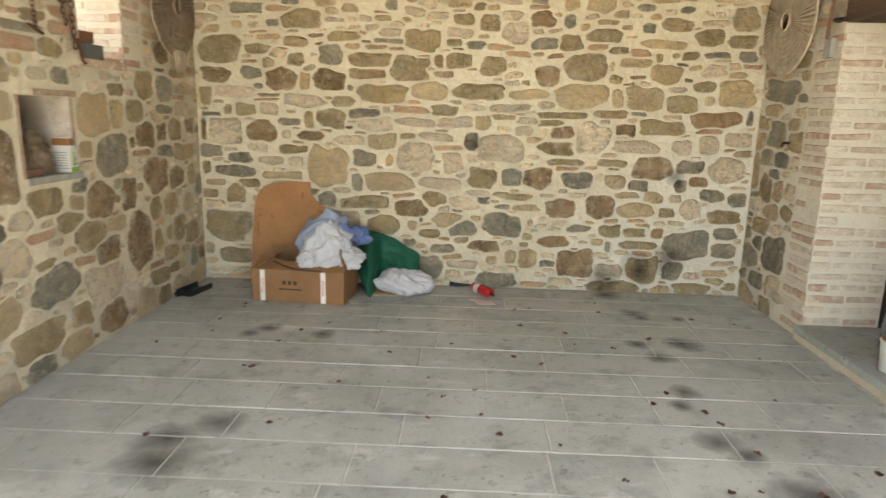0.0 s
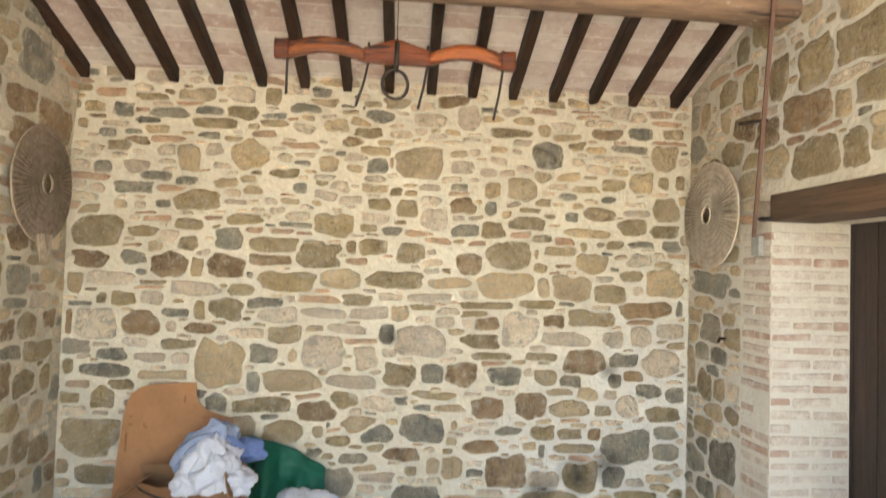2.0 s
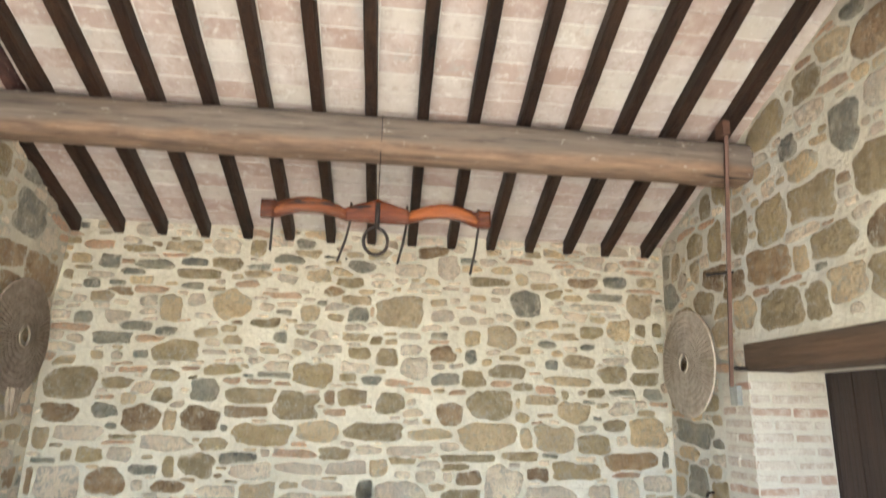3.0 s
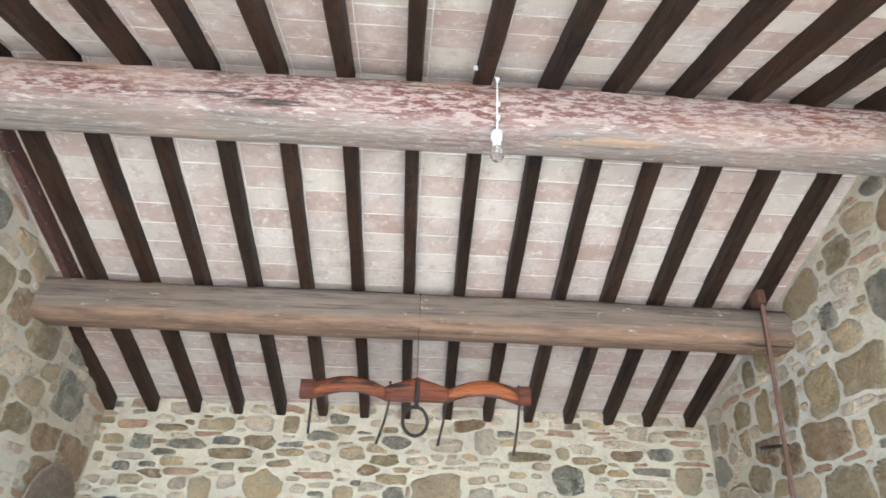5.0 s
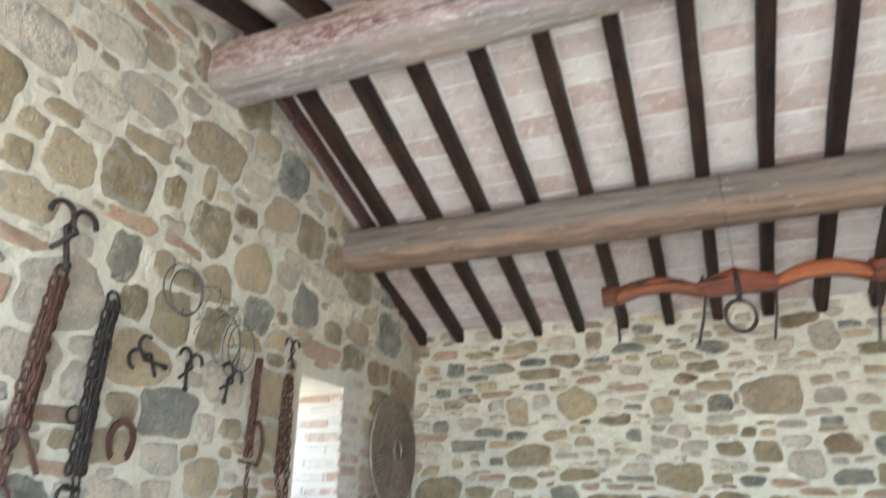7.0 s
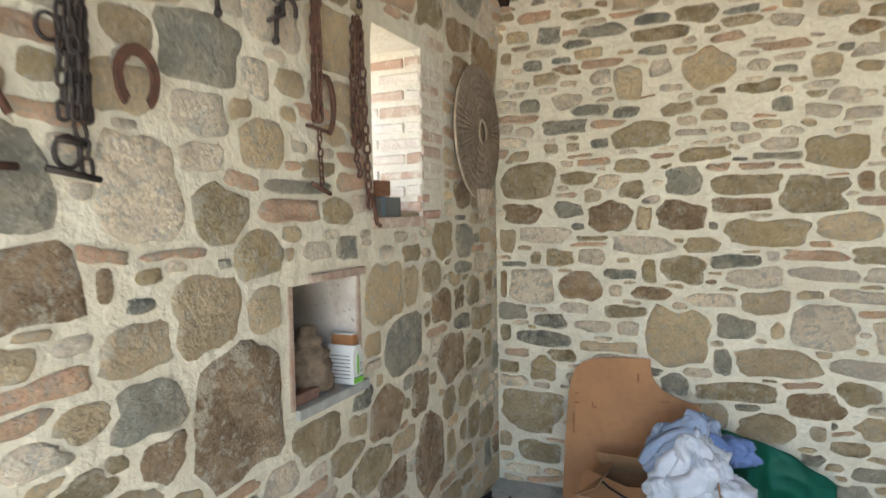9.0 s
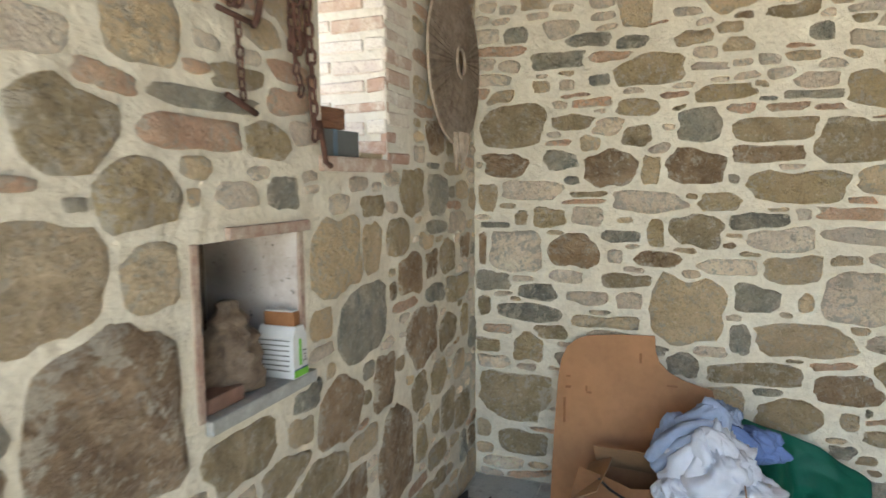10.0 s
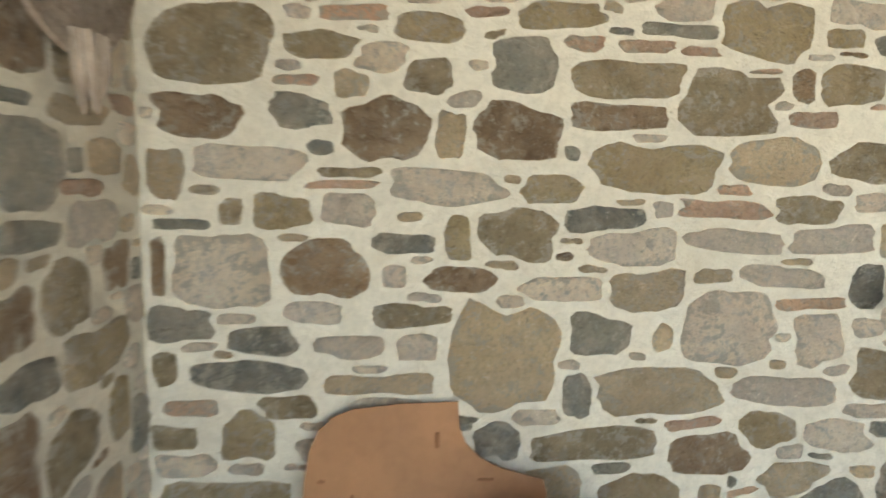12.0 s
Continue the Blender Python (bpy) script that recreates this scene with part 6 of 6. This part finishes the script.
LEFT_COURSES_4 = [(3.27, 1.94, 0.19, 0.151, "T"), (2.27, 1.96, 0.05, 0.077, "K"), (3.02, 2.00, 0.19, 0.115, "P"), (3.67, 2.01, 0.15, 0.087, "T"), (2.57, 2.04, 0.09, 0.072, "O"), (3.40, 2.05, 0.09, 0.055, "T"), (3.42, 2.15, 0.16, 0.083, "T"), (2.29, 2.16, 0.14, 0.081, "P"), (2.80, 2.17, 0.15, 0.100, "T"), (3.03, 2.18, 0.29, 0.175, "G"), (2.23, 2.26, 0.06, 0.063, "K"), (2.22, 2.46, 0.09, 0.098, "K"), (2.96, 2.55, 0.19, 0.202, "O"), (3.20, 2.56, 0.15, 0.206, "O"), (2.74, 2.56, 0.13, 0.124, "O"), (4.14, 2.65, 0.45, 0.095, "K"), (4.84, 2.65, 0.29, 0.150, "B"), (4.47, 2.65, 0.28, 0.241, "O"), (3.50, 2.70, 0.21, 0.189, "G"), (2.65, 2.72, 0.13, 0.194, "G"), (2.85, 2.75, 0.11, 0.110, "T"), (2.23, 2.77, 0.22, 0.137, "T"), (4.21, 2.78, 0.19, 0.132, "O"), (3.89, 2.85, 0.24, 0.260, "G")]
LEFT_COURSES_5 = [(2.64, 2.86, 0.25, 0.073, "K"), (2.16, 2.89, 0.11, 0.118, "O"), (3.39, 2.91, 0.26, 0.235, "T"), (4.94, 2.93, 0.35, 0.254, "G"), (2.33, 2.96, 0.20, 0.175, "T"), (3.06, 2.99, 0.23, 0.231, "O"), (2.58, 3.02, 0.23, 0.268, "O"), (2.81, 3.06, 0.11, 0.135, "O"), (4.42, 3.13, 0.36, 0.179, "O"), (2.63, 3.18, 0.25, 0.107, "T"), (2.99, 3.20, 0.08, 0.195, "T"), (3.83, 3.25, 0.27, 0.235, "O"), (3.00, 3.35, 0.34, 0.212, "T"), (3.58, 3.50, 0.26, 0.240, "G"), (3.33, 3.56, 0.21, 0.127, "T")]
LEFT = LEFT_COURSES_1 + LEFT_COURSES_2 + LEFT_COURSES_3 + LEFT_COURSES_4 + LEFT_COURSES_5
RIGHT_COURSES_1 = [(5.37, 0.03, 0.32, 0.206, "T"), (4.78, 0.03, 0.18, 0.103, "G"), (4.50, 0.05, 0.26, 0.119, "O"), (5.01, 0.05, 0.19, 0.157, "O"), (5.01, 0.21, 0.06, 0.156, "T"), (5.49, 0.21, 0.21, 0.105, "G"), (5.20, 0.22, 0.23, 0.137, "G"), (4.71, 0.29, 0.39, 0.279, "O"), (5.34, 0.38, 0.24, 0.191, "G"), (4.99, 0.47, 0.32, 0.266, "G"), (5.25, 0.50, 0.16, 0.124, "G"), (5.45, 0.56, 0.16, 0.129, "G"), (4.72, 0.58, 0.16, 0.166, "T"), (5.03, 0.93, 0.16, 0.154, "T"), (5.21, 0.93, 0.19, 0.214, "O"), (5.45, 1.04, 0.17, 0.291, "T"), (5.12, 1.05, 0.16, 0.080, "G"), (5.04, 1.16, 0.22, 0.113, "G"), (5.27, 1.17, 0.21, 0.124, "G"), (4.74, 1.23, 0.28, 0.085, "K"), (5.15, 1.34, 0.25, 0.189, "G"), (4.92, 1.42, 0.15, 0.090, "T"), (4.64, 1.43, 0.31, 0.257, "O"), (5.25, 1.52, 0.26, 0.098, "T")]
RIGHT_COURSES_2 = [(4.86, 1.60, 0.15, 0.064, "G"), (5.16, 1.65, 0.51, 0.164, "G"), (4.54, 1.66, 0.21, 0.071, "T"), (4.07, 2.35, 0.35, 0.270, "O"), (3.77, 2.35, 0.18, 0.228, "O"), (4.42, 2.40, 0.22, 0.190, "T"), (3.54, 2.41, 0.28, 0.176, "T"), (4.24, 2.49, 0.19, 0.057, "K"), (4.90, 2.53, 0.26, 0.162, "O"), (3.86, 2.60, 0.12, 0.155, "T"), (4.15, 2.63, 0.39, 0.208, "B"), (3.61, 2.64, 0.31, 0.172, "O"), (3.82, 2.74, 0.28, 0.072, "P"), (5.18, 2.74, 0.15, 0.145, "P"), (4.98, 2.77, 0.13, 0.167, "T"), (5.27, 2.85, 0.15, 0.208, "T"), (4.07, 2.88, 0.27, 0.278, "O"), (3.72, 2.89, 0.37, 0.221, "O"), (4.40, 2.89, 0.18, 0.256, "O"), (3.29, 2.91, 0.26, 0.230, "O"), (4.69, 2.92, 0.17, 0.256, "O"), (4.96, 2.95, 0.21, 0.167, "O"), (3.77, 3.10, 0.24, 0.155, "T"), (4.11, 3.18, 0.16, 0.103, "T")]
RIGHT_COURSES_3 = [(4.78, 3.18, 0.15, 0.190, "O"), (3.43, 3.18, 0.19, 0.271, "G"), (3.86, 3.24, 0.15, 0.139, "G"), (4.31, 3.33, 0.18, 0.140, "B"), (4.04, 3.49, 0.34, 0.319, "O"), (3.65, 3.53, 0.22, 0.170, "O")]
RIGHT = RIGHT_COURSES_1 + RIGHT_COURSES_2 + RIGHT_COURSES_3
TONE = {"O": "OLIVE", "G": "GREY", "B": "BROWN", "T": "TAN", "P": "PALE", "K": "BRICK"}


def dressed(courses):
    return [(u, v, w, h, TONE[k]) for u, v, w, h, k in courses]


def rubble(u0, u1, top, fixed, blocked, seed, classes):
    """Stones of a rubble wall as outlines (list of (u, v)), each with its tone and centre."""
    rng = np.random.default_rng(seed)
    cell = 0.01
    vmax = max(top(u0), top(u1), top(min(max(RIDGE_Y, u0), u1)))
    nu, nv = int((u1 - u0) / cell), int(vmax / cell)
    best = np.full((nu, nv), 1e9)
    owner = np.full((nu, nv), -1)
    uu, vv = np.meshgrid(u0 + (np.arange(nu) + 0.5) * cell, (np.arange(nv) + 0.5) * cell, indexing="ij")
    shut = np.zeros((nu, nv), bool)
    for a, b, c, d in blocked:
        shut |= (uu > a) & (uu < b) & (vv > c) & (vv < d)
    tops = np.array([top(u) for u in uu[:, 0]])
    shut |= vv > tops[:, None]
    taken = shut.copy()
    stones = []

    def dist(st, U, V):
        u, v, w, h, tilt, p = st[:6]
        c, s = math.cos(tilt), math.sin(tilt)
        x, y = ((U - u) * c + (V - v) * s) / (w / 2), (-(U - u) * s + (V - v) * c) / (h / 2)
        return (np.abs(x) ** p + np.abs(y) ** p) ** (1 / p)

    def window(st, grow):
        r = max(st[2], st[3]) / 2 * grow + 0.02
        a, b = max(0, int((st[0] - r - u0) / cell)), min(nu, int((st[0] + r - u0) / cell) + 1)
        c, d = max(0, int((st[1] - r) / cell)), min(nv, int((st[1] + r) / cell) + 1)
        return slice(a, b), slice(c, d)

    def attempt(st, limit, share):
        wu, wv = window(st, 1.2)
        if wu.stop <= wu.start or wv.stop <= wv.start:
            return
        inside = dist(st, uu[wu, wv], vv[wu, wv]) < limit
        if not inside.any() or (taken[wu, wv] & inside).sum() > share * inside.sum():
            return
        taken[wu, wv] |= inside
        stones.append(st)

    for u, v, w, h, tone in fixed:
        attempt((u, v, w * 1.04, h * 1.04, rng.uniform(-0.06, 0.06), rng.uniform(4.0, 9.0), tone, True), 0.9, 0.35)
    names = ["OLIVE", "GREY", "BROWN", "TAN", "PALE", "BRICK"]
    for w, h, tries, weights in classes:
        for _ in range(tries):
            ww, hh = w * rng.uniform(0.75, 1.3), h * rng.uniform(0.75, 1.3)
            tone = names[rng.choice(6, p=weights)]
            if tone == "BRICK":
                ww, hh = min(ww * 1.4, 0.22), min(hh * 0.7, 0.05)
            attempt((rng.uniform(u0, u1), rng.uniform(0, vmax), ww, hh, rng.normal(0, 0.07), rng.uniform(3.0, 9.0), tone, False), 1.04, 0.06)
    for i, st in enumerate(stones):
        wu, wv = window(st, 1.7)
        d = dist(st, uu[wu, wv], vv[wu, wv])
        near = d < best[wu, wv]
        best[wu, wv][near] = d[near]
        owner[wu, wv][near] = i
    owner[shut] = -2
    made = []
    for i, st in enumerate(stones):
        u, v, w, h, tilt, p, tone, given = st
        n = 26 if max(w, h) > 0.12 else 16
        c, s = math.cos(tilt), math.sin(tilt)
        ph = rng.uniform(0, 6.3, 4)
        joint = rng.uniform(0.003, 0.009)
        facets = [(math.tau * (j + rng.uniform(-0.42, 0.42)) / 5, rng.uniform(0.9, 1.22)) for j in range(5)]
        reach = []
        for k in range(n):
            a = math.tau * (k + rng.uniform(-0.25, 0.25)) / n
            x, y = math.cos(a), math.sin(a)
            q = (abs(x) ** p + abs(y) ** p) ** (-1 / p)
            for ca, cd in facets:
                cosine = math.cos(a - ca)
                if cosine > 0.2:
                    q = min(q, cd / cosine)
            du, dv = (x * w / 2 * c - y * h / 2 * s) * q, (x * w / 2 * s + y * h / 2 * c) * q
            r, cap = 0.3, 1.12 if given else 1.4
            ln = math.hypot(du, dv)
            while r < cap:
                iu, iv = int((u + du * (r + 0.06) - u0) / cell), int((v + dv * (r + 0.06)) / cell)
                if not (0 <= iu < nu and 0 <= iv < nv) or owner[iu, iv] != i:
                    break
                r += 0.06
            r *= 1 + 0.03 * math.sin(3 * a + ph[1]) + 0.03 * math.sin(5 * a + ph[2]) + rng.uniform(-0.055, 0.055)
            reach.append((max(r - joint / max(ln, 0.01), 0.25), du, dv))
        outline = []
        for k, (r, du, dv) in enumerate(reach):
            side = (reach[k - 1][0] + reach[(k + 1) % n][0]) / 2
            r = min(r, side + 0.07) if r > side else r * 0.8 + side * 0.2
            outline.append((u + du * r, v + dv * r))
        made.append((outline, tone, (u, v), max(w, h)))
    return made


def stone_geometry(outline, place, rng, verts, faces, rim):
    """A worn stone: rim in the mortar, rounded shoulder, uneven face."""
    n, base = len(outline), len(verts)
    cu, cv = sum(p[0] for p in outline) / n, sum(p[1] for p in outline) / n
    proud = rng.uniform(0.003, 0.011)
    tu, tv = rng.uniform(-0.05, 0.05), rng.uniform(-0.05, 0.05)
    size = max(max(p[0] for p in outline) - min(p[0] for p in outline), max(p[1] for p in outline) - min(p[1] for p in outline))
    levels = [(1.0, -0.004, 1.0), (0.88, 0.7, 0.62), (0.6, 1.0, 0.1)]
    if size > 0.15:
        levels = [(1.0, -0.004, 1.0), (0.93, 0.5, 0.72), (0.8, 0.9, 0.35), (0.58, 1.05, 0.05), (0.3, 1.1, 0.0)]
    rough = 0.004 if size < 0.15 else 0.007 + 0.02 * min(size, 0.5)
    for share, lift, edge in levels:
        rim += [edge] * n
        for u, v in outline:
            x, y = cu + (u - cu) * share, cv + (v - cv) * share
            d = lift if lift < 0 else max(0.002, proud * lift + (x - cu) * tu + (y - cv) * tv + rough * noise.noise((x * 16, y * 16, base)) + rough * 0.5 * noise.noise((x * 45, y * 45, base)))
            verts.append(place(x, y, -d))
    verts.append(place(cu, cv, -proud * 1.05))
    rim.append(0.0)
    flip = Vector(place(0, 0, -1))[0] > Vector(place(0, 0, 0))[0]
    for ring in range(len(levels) - 1):
        for k in range(n):
            a, b = base + ring * n + k, base + ring * n + (k + 1) % n
            f = [a, b, b + n, a + n]
            faces.append(f[::-1] if flip else f)
    for k in range(n):
        f = [base + (len(levels) - 1) * n + k, base + (len(levels) - 1) * n + (k + 1) % n, base + len(levels) * n]
        faces.append(f[::-1] if flip else f)


def lay(stones, place, parent, near, mats, seed):
    """The 300 stones next to the point near are parts of their own, the rest one part."""
    rng = random.Random(seed)
    tones = list(mats)
    order = sorted(stones, key=lambda s: math.dist(s[2], near) - s[3])
    for outline, tone, _, _ in order[:300]:
        v, f, e = [], [], []
        stone_geometry(outline, place, rng, v, f, e)
        part("stone", mesh_of("stone", v, f, mats[tone], True, None, e), None, parent)
    v, f, idx, e = [], [], [], []
    for outline, tone, _, _ in order[300:]:
        stone_geometry(outline, place, rng, v, f, e)
        idx += [tones.index(tone)] * (len(f) - len(idx))
    if v:
        tagged(part("stones", mesh_of("stones", v, f, [mats[t] for t in tones], True, idx, e), None, parent), kind="stuff")


MIXED = (0.20, 0.10, 0.15, 0.19, 0.28, 0.08)
SOFT = (0.10, 0.07, 0.07, 0.22, 0.46, 0.08)
FILL = (0.04, 0.03, 0.02, 0.21, 0.60, 0.10)
SIZES = [(0.15, 0.07, 800, FILL), (0.11, 0.05, 1500, FILL), (0.08, 0.034, 1100, FILL)]
BIG = [(0.30, 0.22, 160, MIXED), (0.22, 0.15, 900, MIXED), (0.15, 0.09, 1600, SOFT), (0.11, 0.055, 2500, FILL), (0.07, 0.035, 1200, FILL)]
QUOIN = (4.45, 4.76, 0.0, 2.045)
JAMB = (4.41, 4.66, 1.68, 2.6)
lay(rubble(WALL_L + 0.01, WALL_R - 0.01, lambda u: gable(WALL_B) - 0.02, dressed(BACK), [], 5, SIZES), on_back, wall_back, (-0.9, 1.3), M_STONE_BACK, 1)
lay(rubble(1.0, WALL_B - 0.01, lambda y: gable(y) - 0.03, dressed(LEFT), [(WIN[0] - 0.02, WIN[1], WIN[2] - 0.05, WIN[3] + 0.06), JAMB, (NICHE[0] - 0.05, NICHE[1] + 0.04, NICHE[2] - 0.05, NICHE[3] + 0.05)], 8, BIG), on_left, wall_left, (3.8, 1.3), M_STONE, 2)
lay(rubble(1.0, WALL_B - 0.01, lambda y: gable(y) - 0.03, dressed(RIGHT), [(DOORWAY[0] - 0.3, DOORWAY[1], 0, 2.25), QUOIN], 13, BIG), on_right, wall_right, (4.9, 1.4), M_STONE, 3)


def brick_mesh(w, d, h, seed):
    bm = box((-w / 2, -d / 2, -h / 2), (w / 2, d / 2, h / 2))
    for v in bm.verts:
        v.co += Vector(noise.noise_vector(v.co * 40 + Vector((seed, 0, 0)))) * 0.007
    bmesh.ops.bevel(bm, geom=bm.edges[:], offset=0.006, segments=1, affect="EDGES")
    me = bpy.data.meshes.new("brick")
    bm.to_mesh(me)
    bm.free()
    return me


def bricks(parent, u0, u1, v0, v1, place, axis, seed, red=0.25, whole=0.26, common=None):
    """Courses of bricks on a face; axis: along which the face runs."""
    rng = random.Random(seed)
    kinds = {}
    v, row = v0, 0
    while v < v1 - 0.03:
        u = u0 - (0.13 if row % 2 else 0.0)
        while u < u1 - 0.02:
            a, b = max(u, u0), min(u + whole, u1)
            u += whole + 0.012
            if b - a < 0.04 or rng.random() < 0.08:
                continue
            w = round((b - a) * 50) / 50
            key = (w, rng.randrange(3), rng.random() < red)
            if key not in kinds:
                kinds[key] = brick_mesh(*((w, 0.03) if axis == "x" else (0.03, w)), (0.048, 0.054, 0.042)[key[1]], key[1] * 9.1)
                kinds[key].materials.append(M_BRICK_RED if key[2] else common or M_BRICK)
            ob = new("brick", kinds[key])
            ob.location = place((a + b) / 2, v + 0.028 + rng.uniform(-0.003, 0.003), 0.011 - rng.uniform(0, 0.006))
            ob.rotation_euler = (rng.uniform(-0.02, 0.02), rng.uniform(-0.02, 0.02), rng.uniform(-0.01, 0.01))
            ob.parent = parent
        v += 0.076
        row += 1


bricks(wall_right, WALL_R + 0.004, WALL_R + 0.49, 0.105, 2.03, lambda u, v, d: (u, DOORWAY[1] + d, v), "x", 21, 0.38, 0.25)
bricks(wall_right, DOORWAY[1] + 0.004, QUOIN[1] - 0.01, 0.03, 2.0, on_right, "y", 22, 0.5, 0.28)
bricks(wall_left, WALL_L - 0.49, WALL_L - 0.004, WIN[2] + 0.02, WIN[3], lambda u, v, d: (u, WIN[1] + d, v), "x", 23, 0.34, 0.26, M_BRICK_PALE)
bricks(wall_left, WIN[1] + 0.004, JAMB[1] - 0.01, WIN[2] - 0.02, WIN[3] + 0.1, on_left, "y", 24, 0.4, 0.2)

# paving
rng = random.Random(9)
y = WALL_B - 0.005
while y > -0.5:
    deep = rng.uniform(0.285, 0.32)
    x = WALL_L + 0.004 - rng.uniform(0, 0.4)
    while x < WALL_R - 0.01:
        w = rng.uniform(0.45, 0.95)
        a, b = max(x, WALL_L + 0.004), min(x + w, WALL_R - 0.064)
        x += w
        if b - a > 0.05:
            part("slab", box((a + 0.004, y - deep + 0.0045, -0.05), (b - 0.004, y - 0.0045, rng.uniform(-0.003, 0.0)), 0.003), M_SLAB, floor)
    y -= deep
